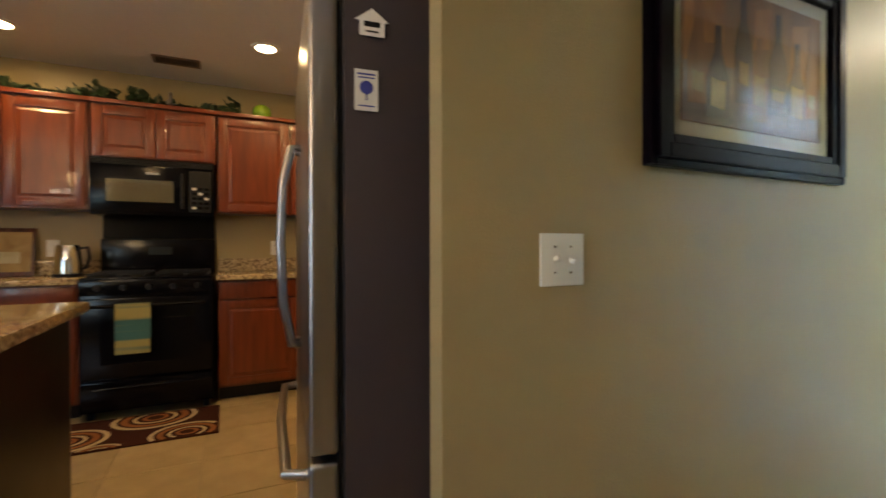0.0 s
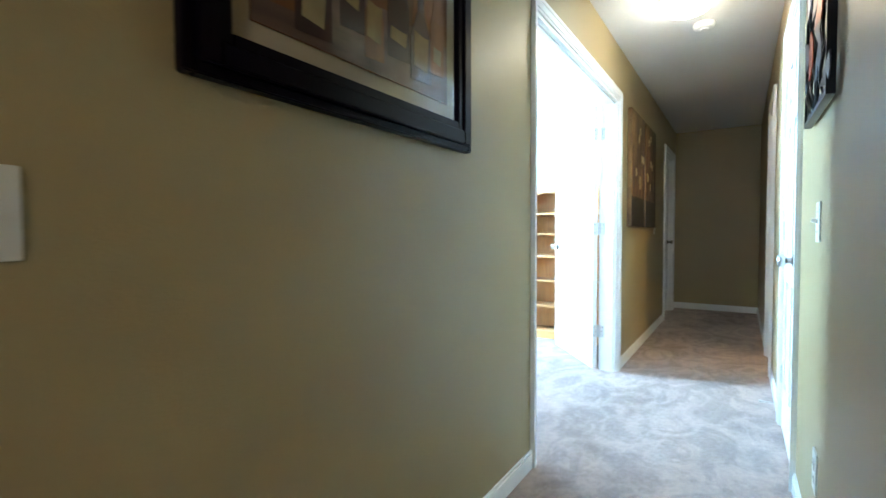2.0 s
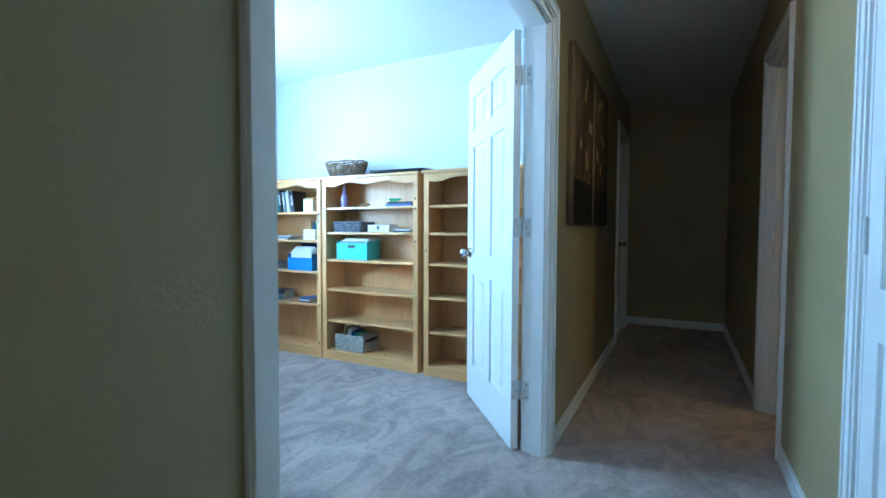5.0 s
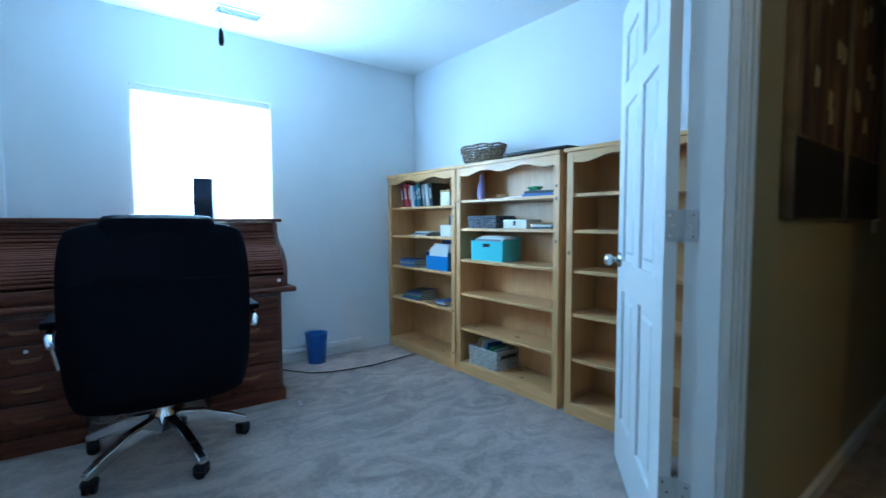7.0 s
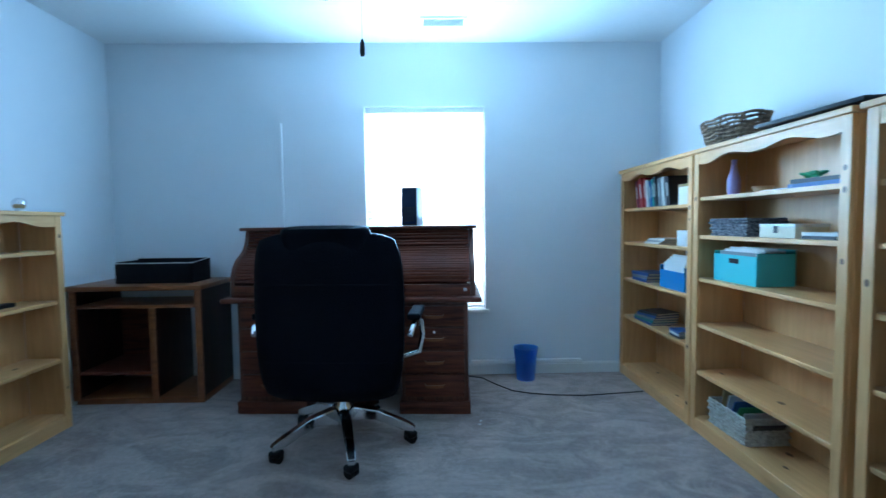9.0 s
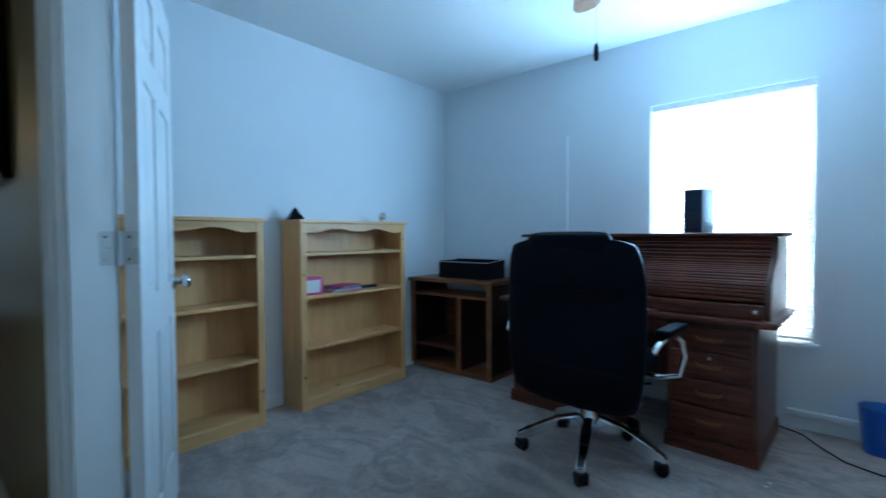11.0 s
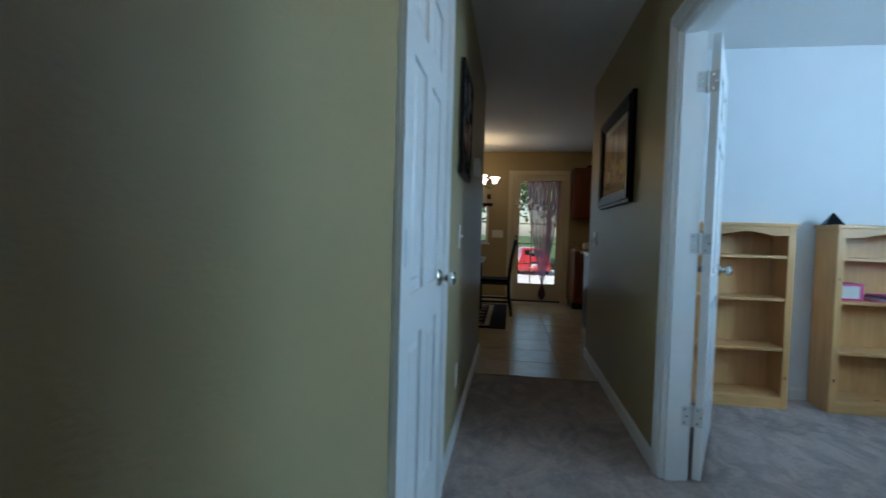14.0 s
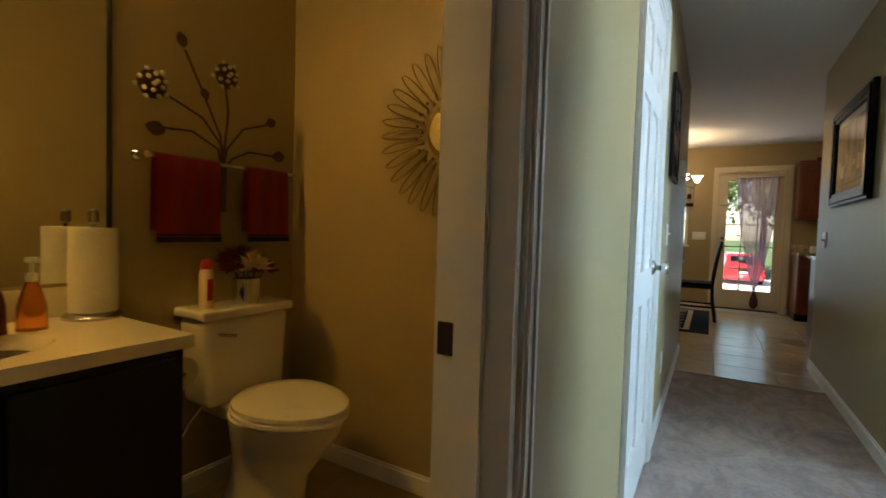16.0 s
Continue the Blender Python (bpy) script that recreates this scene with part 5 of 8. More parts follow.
for k in range(5):
    book(BX + 0.10, 3.86 - 0.012 * k, 0.4455 + 0.0165 * k, 0.25 - 0.02 * k, 0.18, 0.016, BOOK_COLOURS[(4, 3, 6, 4, 5)[k]], flat=True, turn=4 * k)
for k in range(3):
    book(BX + 0.09, 3.44, 0.4455 + 0.0135 * k, 0.12, 0.16, 0.013, BOOK_COLOURS[(5, 2, 4)[k]], flat=True, turn=-3 * k)
# second tall bookcase
vase = bmesh.new()
lathe(vase, [(0, 0), (0.024, 0), (0.03, 0.03), (0.03, 0.08), (0.018, 0.12), (0.011, 0.15), (0.012, 0.175), (0.015, 0.18), (0.010, 0.179), (0.009, 0.15), (0, 0.149)], 24)
single("vase", vase, PURPLE, "slim lilac ceramic vase on the shelf", "vase", pose(BX + 0.11, 3.08, 1.2555))
dish = bmesh.new()
lathe(dish, [(0, 0), (0.03, 0), (0.045, 0.03), (0.047, 0.03), (0.034, 0.004), (0, 0.004)], 24)
single("glass_dish", dish, CHROME, "small silver dish on the shelf", "dish", pose(BX + 0.10, 2.86, 1.2555))
for k in range(2):
    book(BX + 0.10, 2.48, 1.2555 + 0.0165 * k, 0.24 - 0.03 * k, 0.18, 0.016, BOOK_COLOURS[5 if k else 4], flat=True, turn=6 * k)
rib = bmesh.new()
tube(rib, [(0.02 * math.cos(i * 0.6), 0.05 * math.sin(i * 0.9), 0.006 + 0.02 * abs(math.sin(i * 0.7))) for i in range(16)], 0.006, 6)
single("green_ribbon", rib, GREEN, "loop of green ribbon lying on a book", "ribbon", pose(BX + 0.08, 2.56, 1.290))
sheets = thing("paper_stack", "loose white papers on the shelf", "papers", pose(BX + 0.10, 2.70, 1.2555))
for k in range(3):
    part("sheet", boxes((-0.07, 0.07, -0.08 - 0.01 * k, 0.08, 0.002 * k, 0.002 * k + 0.0015)), PLASTIC_W, sheets, smooth=False)


def woven_basket(name, label, m, w, d, h, flare, material, rows=7, posts=22):
    """A rectangular basket of woven rows round upright stakes."""
    b = thing(name, label, "basket", m)

    def ring(z, f, phase, amp):
        pts = []
        n = posts * 2
        for i in range(n):
            t = i / n * 4
            s, q = int(t), t - int(t)
            cx, cy = [(-1 + 2 * q, -1), (1, -1 + 2 * q), (1 - 2 * q, 1), (-1, 1 - 2 * q)][s]
            o = amp * (1 if (i + phase) % 2 else -1)
            pts.append((cx * (w / 2 * f) + o * (1 if abs(cx) == 1 else 0) * cx, cy * (d / 2 * f) + o * (1 if abs(cy) == 1 else 0) * cy, z))
        return pts

    for k in range(rows):
        z = 0.006 + (h - 0.012) * k / (rows - 1)
        bm = bmesh.new()
        tube(bm, ring(z, 1 + flare * z / h, k, 0.003), (h / rows) * 0.5, 6, closed=True)
        part("woven_row", bm, material, b)
    part("liner", boxes((-w / 2 + 0.006, w / 2 - 0.006, -d / 2 + 0.006, d / 2 - 0.006, 0.002, 0.006), (-w / 2 + 0.006, w / 2 - 0.006, -d / 2 + 0.004, -d / 2 + 0.008, 0.006, h - 0.01), (-w / 2 + 0.006, w / 2 - 0.006, d / 2 - 0.008, d / 2 - 0.004, 0.006, h - 0.01), (-w / 2 + 0.004, -w / 2 + 0.008, -d / 2 + 0.008, d / 2 - 0.008, 0.006, h - 0.01), (w / 2 - 0.008, w / 2 - 0.004, -d / 2 + 0.008, d / 2 - 0.008, 0.006, h - 0.01)), material, b, smooth=False)
    return b


woven_basket("woven_basket", "small grey woven basket on the shelf", pose(BX + 0.11, 2.98, 1.0558), 0.17, 0.26, 0.085, 0.08, GREY_WOVEN, 6)
tin = thing("gift_box", "flat cream gift box with a bow", "box", pose(BX + 0.10, 2.68, 1.0555))
part("box", boxes((-0.07, 0.07, -0.10, 0.10, 0, 0.045), bevel=0.002), MATBOARD, tin)
part("lid", boxes((-0.0715, 0.0715, -0.1015, 0.1015, 0.0452, 0.058), bevel=0.002), PLASTIC_W, tin)
part("bow", boxes((-0.074, -0.072, -0.012, 0.012, 0.02, 0.05), bevel=0.0005, seg=1), BOOK_COLOURS[5], tin)
for k in range(2):
    book(BX + 0.10, 2.46, 1.0555 + 0.0135 * k, 0.15, 0.16, 0.013, BOOK_COLOURS[5 if k == 0 else 2], flat=True, turn=3 * k)
tb = thing("turquoise_file_box", "turquoise cardboard file box full of folders", "file box", pose(BX + 0.115, 2.94, 0.8305))
part("box", boxes((-0.09, -0.086, -0.155, 0.155, 0, 0.135), (0.086, 0.09, -0.155, 0.155, 0, 0.165), (-0.086, 0.086, -0.155, -0.151, 0, 0.15), (-0.086, 0.086, 0.151, 0.155, 0, 0.15), (-0.086, 0.086, -0.151, 0.151, 0, 0.004), bevel=0.001, seg=1), TEAL_BOX, tb, smooth=False)
part("hand_slot", boxes((-0.0915, -0.0902, -0.035, 0.035, 0.095, 0.118), bevel=0.0004, seg=1), BLACK_MATTE, tb, smooth=False)
for k in range(8):
    part("folder", boxes((-0.075 + 0.019 * k, -0.073 + 0.019 * k, -0.13, 0.13 - 0.01 * (k % 3), 0.006, 0.15 + 0.01 * (k % 3))), PLASTIC_W if k % 3 else BOOK_COLOURS[6], tb, smooth=False)
woven_basket("woven_basket", "pale wicker basket filled with books and leaflets", pose(BX + 0.13, 2.97, 0.0765), 0.20, 0.27, 0.13, 0.05, PALE_WOVEN, 8)
for k, mt in enumerate((ART_OCHRE, PLASTIC_W, BOOK_COLOURS[4], GREEN, PLASTIC_W, BOOK_COLOURS[5], BOOK_COLOURS[5])):
    mg = single("leaflet", boxes((-0.075, 0.075, -0.004, 0.004, 0, 0.19 - 0.012 * k), bevel=0.0008, seg=1), mt, "bright leaflet standing in the wicker basket", "leaflet", pose(BX + 0.13, 3.07 - 0.032 * k, 0.083, 10 + 4 * k, 0, 0))

# things on top
bowl = thing("wicker_bowl", "open oval wicker bowl of brown twigs", "basket", pose(5.135, 3.02, 1.506) @ Matrix.Diagonal((1.05, 1.28, 0.95, 1)))
for k in range(7):
    r = 0.115 + 0.035 * (k / 6) ** 0.7
    bm = bmesh.new()
    tube(bm, [((r * 0.72 + 0.004 * math.sin(i * 2.7 + k)) * math.cos(2 * math.pi * i / 36), (r + 0.004 * math.sin(i * 1.9 + k * 2)) * math.sin(2 * math.pi * i / 36), 0.006 + k * 0.019 + 0.004 * math.sin(i * 1.3 + k)) for i in range(36)], 0.0075, 6, closed=True)
    part("woven_row", bm, WICKER, bowl)
bm = bmesh.new()
rnd = random.Random(5)
for k in range(60):
    a0, a1 = rnd.uniform(0, 6.28), rnd.uniform(-0.35, 0.35)
    tube(bm, [((0.12 + 0.036 * t) * 0.72 * math.cos(a0 + a1 * t), (0.12 + 0.036 * t) * math.sin(a0 + a1 * t), 0.005 + 0.115 * t) for t in (0, 0.5, 1)], 0.003, 5)
part("twig_weave", bm, WICKER, bowl)
laptop = thing("laptop", "closed dark laptop lying on the bookcase", "laptop", pose(5.135, 2.47, 1.5055, 0, 0, 4))
part("base", boxes((-0.12, 0.12, -0.23, 0.23, 0.004, 0.016), bevel=0.004), BLACK_MATTE, laptop)
bm = boxes((-0.12, 0.12, -0.23, 0.23, 0.0, 0.008), bevel=0.003)
bmesh.ops.transform(bm, matrix=pose(0, 0, 0.0175, 0, -3, 0), verts=bm.verts[:])
part("lid", bm, BOOK_COLOURS[5], laptop)
for s in (-1, 1):
    part("foot", boxes((-0.1, 0.1, s * 0.15 - 0.01, s * 0.15 + 0.01, 0, 0.0042)), BLACK_MATTE, laptop, smooth=False)
pyr = bmesh.new()
bmesh.ops.create_cone(pyr, cap_ends=True, segments=4, radius1=0.075, radius2=0.004, depth=0.085, matrix=Matrix.Translation((0, 0, 0.0425)) @ Matrix.Rotation(radians(30), 4, "Z"))
bmesh.ops.bevel(pyr, geom=pyr.edges[:], offset=0.003, segments=2, affect="EDGES")
single("pyramid_ornament", pyr, BLACK, "small black pyramid ornament on the bookcase", "ornament", pose(1.44, 2.525, 1.2225))
globe = thing("glass_globe", "small clear glass globe on a base", "ornament", pose(1.47, 3.26, 1.2225))
bm = bmesh.new()
lathe(bm, [(0, 0), (0.022, 0), (0.018, 0.012), (0, 0.012)], 20)
part("stand", bm, PLASTIC_W, globe)
bm = bmesh.new()
bmesh.ops.create_uvsphere(bm, u_segments=24, v_segments=16, radius=0.032, matrix=Matrix.Translation((0, 0, 0.043)))
part("globe", bm, CHROME, globe, "shiny glass globe")
pb = thing("pink_box", "pink and white gift box on the shelf", "box", pose(1.46, 2.60, 0.7305))
part("box", boxes((-0.06, 0.06, -0.08, 0.08, 0, 0.11), bevel=0.002), PINK, pb)
part("label_panel", boxes((0.0602, 0.0612, -0.055, 0.055, 0.015, 0.095), bevel=0.0003, seg=1), PLASTIC_W, pb, smooth=False)
for k in range(4):
    book(1.46, 2.86 + 0.01 * k, 0.7305 + 0.0105 * k, 0.26 - 0.02 * k, 0.17, 0.010, (PINK, BOOK_COLOURS[2], BOOK_COLOURS[4], PINK)[k], flat=True, turn=5 * k)
single("phone_handset", boxes((-0.025, 0.025, -0.08, 0.08, 0, 0.022), bevel=0.006), BLACK_MATTE, "black handset lying on the shelf", "phone", pose(1.47, 3.10, 0.7305))
single("yellow_pad", boxes((-0.03, 0.03, -0.05, 0.05, 0, 0.006), bevel=0.001), ART_OCHRE, "small yellow note pad on the shelf", "note pad", pose(1.49, 3.24, 1.0105))
# ==== KITCHEN ====


def panel_door(parent, x0, x1, z0, z1, y, material, name="door", raised=True):
    """A framed cabinet door whose face looks to -y at y."""
    fr = 0.055 if x1 - x0 > 0.25 else 0.045
    d = part(name, boxes((x0, x0 + fr, y, y + 0.019, z0, z1), (x1 - fr, x1, y, y + 0.019, z0, z1), (x0 + fr, x1 - fr, y, y + 0.019, z0, z0 + fr), (x0 + fr, x1 - fr, y, y + 0.019, z1 - fr, z1), bevel=0.003), material, parent)
    bm = boxes((x0 + fr, x1 - fr, y + 0.009, y + 0.017, z0 + fr, z1 - fr))
    vs = box(bm, x0 + fr + 0.012, x1 - fr - 0.012, y + 0.003, y + 0.009, z0 + fr + 0.012, z1 - fr - 0.012)
    for v in vs:
        if v.co.y < y + 0.005:
            v.co.x += 0.018 if v.co.x < (x0 + x1) / 2 else -0.018
            v.co.z += 0.018 if v.co.z < (z0 + z1) / 2 else -0.018
    part("panel", bm, material, d, smooth=False)
    return d


def upper_cabinet(m, w, h, d, doors, label):
    """Origin at the wall, bottom, left end; front towards -y."""
    c = thing("wall_cabinet", label, "cabinet", m, "cherry wall cabinets")
    part("body", boxes((0.0, w, -d + 0.02, 0, 0, h), bevel=0.002, seg=1), CHERRY, c, smooth=False)
    dw = (w - 0.02) / doors
    for k in range(doors):
        panel_door(c, 0.01 + dw * k + 0.004, 0.01 + dw * (k + 1) - 0.004, 0.012, h - 0.02, -d, CHERRY)
    part("crown", boxes((-0.005, w + 0.005, -d - 0.012, 0, h, h + 0.03), bevel=0.006), CHERRY, c)
    return c


def base_cabinet(m, w, d, label):
    c = thing("base_cabinet", label, "cabinet", m, "cherry base cabinets")
    part("body", boxes((0, w, -d + 0.02, 0, 0.10, 0.872), bevel=0.002, seg=1), CHERRY, c, smooth=False)
    part("toe_kick", boxes((0, w, -d + 0.09, -0.01, 0, 0.10)), BLACK_WOOD, c, smooth=False)
    part("drawer", boxes((0.012, w - 0.012, -d, -d + 0.019, 0.74, 0.86), bevel=0.004), CHERRY, c)
    panel_door(c, 0.012, w - 0.012, 0.115, 0.725, -d, CHERRY)
    return c


UT = 2.115
upper_cabinet(pose(-1.20, KY, 1.37), 0.46, UT - 1.37, 0.32, 1, "cherry wall cabinet with one raised-panel door")
upper_cabinet(pose(-1.72, KY, 1.37), 0.51, UT - 1.37, 0.32, 1, "cherry wall cabinet with one raised-panel door")
upper_cabinet(pose(-0.73, KY, 1.735), 0.775, UT - 1.735, 0.32, 2, "short cherry cabinet above the microwave, two doors")
upper_cabinet(pose(0.055, KY, 1.37), 0.53, UT - 1.37, 0.32, 1, "cherry wall cabinet with one raised-panel door")
upper_cabinet(pose(0.595, KY, 1.37), 0.60, UT - 1.37, 0.32, 1, "cherry wall cabinet with one raised-panel door")
base_cabinet(pose(0.06, KY, 0), 0.56, 0.60, "cherry base cabinet with drawer beside the range")
base_cabinet(pose(0.63, KY, 0), 0.58, 0.60, "cherry base cabinet with drawer beside the range")
base_cabinet(pose(-1.28, KY, 0), 0.54, 0.60, "cherry base cabinet with drawer beside the range")
base_cabinet(pose(-1.83, KY, 0), 0.54, 0.60, "cherry base cabinet with drawer beside the range")


def worktop(x0, x1, label):
    t = thing("granite_worktop", label, "worktop", pose(0, 0, 0.8725))
    part("slab", boxes((x0, x1, KY - 0.635, KY, 0, 0.035), bevel=0.006), GRANITE, t)
    part("backsplash", boxes((x0, x1, KY - 0.022, KY, 0.0352, 0.14), bevel=0.003), GRANITE, t)


worktop(0.055, 1.21, "speckled tan granite worktop with backsplash")
worktop(-1.86, -0.735, "speckled tan granite worktop with backsplash")

# range with hood-mounted microwave
rg = thing("kitchen_range", "black gas range with a towel on its oven door", "range", pose(-0.345, KY - 0.01, 0))
part("body", boxes((-0.378, 0.378, -0.63, 0, 0.05, 0.90), bevel=0.006), BLACK, rg)
for sx in (-0.33, 0.33):
    for sy in (-0.58, -0.06):
        part("foot", boxes((sx - 0.02, sx + 0.02, sy - 0.02, sy + 0.02, 0, 0.0505)), BLACK_MATTE, rg, smooth=False)
part("oven_door", boxes((-0.37, 0.37, -0.668, -0.631, 0.27, 0.78), bevel=0.008), BLACK, rg)
part("oven_window", boxes((-0.26, 0.26, -0.6715, -0.6682, 0.36, 0.64), bevel=0.001, seg=1), BLACK, rg, "dark glass oven window")
bm = bmesh.new()
tube(bm, [(-0.32, -0.668, 0.735), (-0.32, -0.71, 0.735), (0.32, -0.71, 0.735), (0.32, -0.668, 0.735)], 0.011, 10)
part("oven_handle", bm, BLACK, rg)
part("drawer", boxes((-0.37, 0.37, -0.665, -0.631, 0.07, 0.25), bevel=0.008), BLACK, rg)
bm = bmesh.new()
tube(bm, [(-0.30, -0.668, 0.21), (-0.30, -0.685, 0.21), (0.30, -0.685, 0.21), (0.30, -0.668, 0.21)], 0.008, 8)
part("drawer_handle", bm, BLACK, rg)
part("control_strip", boxes((-0.375, 0.375, -0.66, -0.631, 0.80, 0.895), bevel=0.006), BLACK, rg)
for k in range(5):
    bm = bmesh.new()
    cyl(bm, (-0.28 + 0.14 * k, -0.66, 0.848), 0.022, 0.028, 0.018, seg=18, rot=Matrix.Rotation(radians(90), 4, "X"))
    part("knob", bm, BLACK_MATTE, rg)
part("cooktop", boxes((-0.38, 0.38, -0.64, -0.06, 0.9005, 0.912), bevel=0.004), BLACK, rg)
for gx in (-0.19, 0.19):
    bm = bmesh.new()
    for k in range(4):
        box(bm, gx - 0.16, gx + 0.16, -0.58 + k * 0.15, -0.568 + k * 0.15, 0.925, 0.938)
    for x in (gx - 0.16, gx, gx + 0.148):
        box(bm, x, x + 0.012, -0.60, -0.10, 0.9125, 0.9245)
    part("grate", bm, BLACK_IRON, rg, smooth=False)
part("back_guard", boxes((-0.38, 0.38, -0.06, 0, 0.9005, 1.17), bevel=0.01), BLACK, rg)
part("display", boxes((-0.08, 0.08, -0.0625, -0.0602, 1.05, 1.11)), mat("dim_display", (0.03, 0.04, 0.05), 0.1), rg, "dim clock display", smooth=False)
part("splash_panel", boxes((-0.375, 0.375, -0.008, 0.004, 1.172, 1.335)), BLACK, rg, "black splash panel", smooth=False)
TOWEL_G = two_tone("striped_kitchen_towel", (0.05, 0.16, 0.16), (0.40, 0.34, 0.12), 3, 0.9, 2, 0.45, 0.55, 0.5, 300, aniso=(0.1, 0.1, 4))
tw = bmesh.new()
for a0, b0, z0, z1 in ((-0.726, -0.722, 0.43, 0.745), (-0.722, -0.698, 0.7465, 0.7495), (-0.698, -0.694, 0.52, 0.745)):
    box(tw, -0.095, 0.095, a0, b0, z0, z1)
bmesh.ops.subdivide_edges(tw, edges=tw.edges[:], cuts=4)
for v in tw.verts:
    v.co.y += 0.002 * math.sin(40 * v.co.x)
single("dish_towel", tw, TOWEL_G, "green and yellow dish towel over the oven handle", "towel", pose(-0.425, KY - 0.01, 0))

mw = thing("microwave", "black over-the-range microwave with steel-framed window", "microwave", pose(-0.345, KY, 1.335))
part("body", boxes((-0.378, 0.378, -0.38, 0, 0, 0.395), bevel=0.006), BLACK, mw)
part("door", boxes((-0.375, 0.20, -0.405, -0.381, 0.02, 0.335), bevel=0.006), BLACK, mw)
part("window", boxes((-0.28, 0.12, -0.408, -0.4055, 0.09, 0.245), bevel=0.001, seg=1), mat("reflective_window", (0.28, 0.27, 0.22), 0.08, 0.85, vary=0.1), mw, "reflective door window")
part("handle", boxes((0.165, 0.185, -0.44, -0.4055, 0.05, 0.30), bevel=0.006), BLACK_MATTE, mw)
part("vent_grille", boxes(*[(-0.37, 0.37, -0.39, -0.381, 0.35 + k * 0.010, 0.356 + k * 0.010) for k in range(4)]), BLACK_MATTE, mw, smooth=False)
part("keypad", boxes((0.215, 0.36, -0.388, -0.381, 0.03, 0.33), bevel=0.003), BLACK_MATTE, mw)
part("badge", boxes((-0.05, 0.03, -0.4085, -0.406, 0.285, 0.30)), CHROME, mw, "small steel badge", smooth=False)
for r in range(5):
    for q in range(3):
        part("button", boxes((0.235 + q * 0.04, 0.262 + q * 0.04, -0.3895, -0.3882, 0.05 + r * 0.035, 0.068 + r * 0.035)), PLASTIC_W if (r + q) % 4 == 0 else BLACK, mw, smooth=False)

wall_plate("outlet", pose(0.50, KY, 1.10), 1, "outlet", "white wall outlet above the worktop")
wall_plate("outlet", pose(-1.02, KY, 1.10), 1, "outlet", "white wall outlet above the worktop")
ket = thing("kettle", "polished steel electric kettle on the worktop", "kettle", pose(-0.86, KY - 0.30, 0.908))
bm = bmesh.new()
lathe(bm, [(0, 0), (0.085, 0), (0.085, 0.02), (0, 0.02)], 28)
part("base", bm, BLACK_MATTE, ket)
bm = bmesh.new()
lathe(bm, [(0, 0.0205), (0.08, 0.0205), (0.078, 0.10), (0.066, 0.20), (0.06, 0.215), (0, 0.225)], 28)
part("body", bm, CHROME, ket)
bm = bmesh.new()
tube(bm, [(0.066, 0, 0.19), (0.11, 0, 0.20), (0.12, 0, 0.13), (0.10, 0, 0.06), (0.075, 0, 0.05)], 0.011, 8)
part("handle", bm, BLACK_MATTE, ket)
cb = thing("recipe_stand", "dark framed tan board leaning on the backsplash", "board", pose(-1.23, KY - 0.10, 0.9085, -10, 0, 0))
part("frame", boxes((-0.13, 0.13, 0, 0.015, 0, 0.34), bevel=0.004), DARKWOOD_V, cb)
part("panel", boxes((-0.11, 0.11, -0.002, -0.0002, 0.03, 0.31)), ART_OCHRE, cb, smooth=False)
part("painted_shape", boxes((-0.06, 0.05, -0.0032, -0.0021, 0.09, 0.17)), ART_CREAM, cb, smooth=False)

# greenery above the cabinets
LEAFG = two_tone("dark_green_leaf", (0.008, 0.02, 0.008), (0.03, 0.06, 0.02), 12, 0.5, 4, 0.35, 0.65, 0.1, 80)


def garland(x0, x1, seed, label):
    g = thing("leaf_garland", label, "garland", pose(0, KY - 0.17, UT + 0.031))
    r = random.Random(seed)
    bm = bmesh.new()
    pts = [(x0 + (x1 - x0) * i / 14, 0.03 * math.sin(i * 1.7), 0.02 + 0.012 * math.sin(i * 2.3)) for i in range(15)]
    tube(bm, pts, 0.006, 6)
    part("vine", bm, LEAFG, g)
    bm = bmesh.new()
    n = int((x1 - x0) * 620)
    for k in range(n):
        x = r.uniform(x0, x1)
        bump = 0.5 + 0.5 * math.sin(x * 9 + seed)
        z = abs(r.gauss(0.015, 0.028)) * (0.5 + bump)
        y = r.uniform(-0.10, 0.08)
        s = r.uniform(0.024, 0.046)
        m = pose(x, y, max(0.004, z), r.uniform(-70, 70), r.uniform(-70, 70), r.uniform(0, 360))
        vs = [bm.verts.new(m @ Vector(p)) for p in ((-s, 0, 0), (-s * 0.3, -s * 0.5, 0.004), (s * 0.5, -s * 0.35, 0.002), (s, 0, 0), (s * 0.5, s * 0.35, 0.002), (-s * 0.3, s * 0.5, 0.004))]
        bm.faces.new(vs)
    part("leaves", bm, LEAFG, g, smooth=False)


garland(-1.65, -0.60, 1, "dark green leafy garland above the cabinets")
garland(-0.52, 0.22, 6, "dark green leafy garland above the cabinets")
apple = thing("green_vase", "round glossy green apple-shaped ornament", "ornament", pose(0.385, KY - 0.17, UT + 0.031))
bm = bmesh.new()
lathe(bm, [(0, 0), (0.04, 0.0), (0.068, 0.03), (0.075, 0.065), (0.066, 0.10), (0.04, 0.12), (0.012, 0.115), (0, 0.11)], 28)
part("body", bm, mat("green_glaze", (0.22, 0.38, 0.03), 0.15, vary=0.1), apple)
bm = bmesh.new()
tube(bm, [(0, 0, 0.11), (0.004, 0, 0.135)], 0.004, 6)
part("stem", bm, DARKWOOD, apple)
silver = bmesh.new()
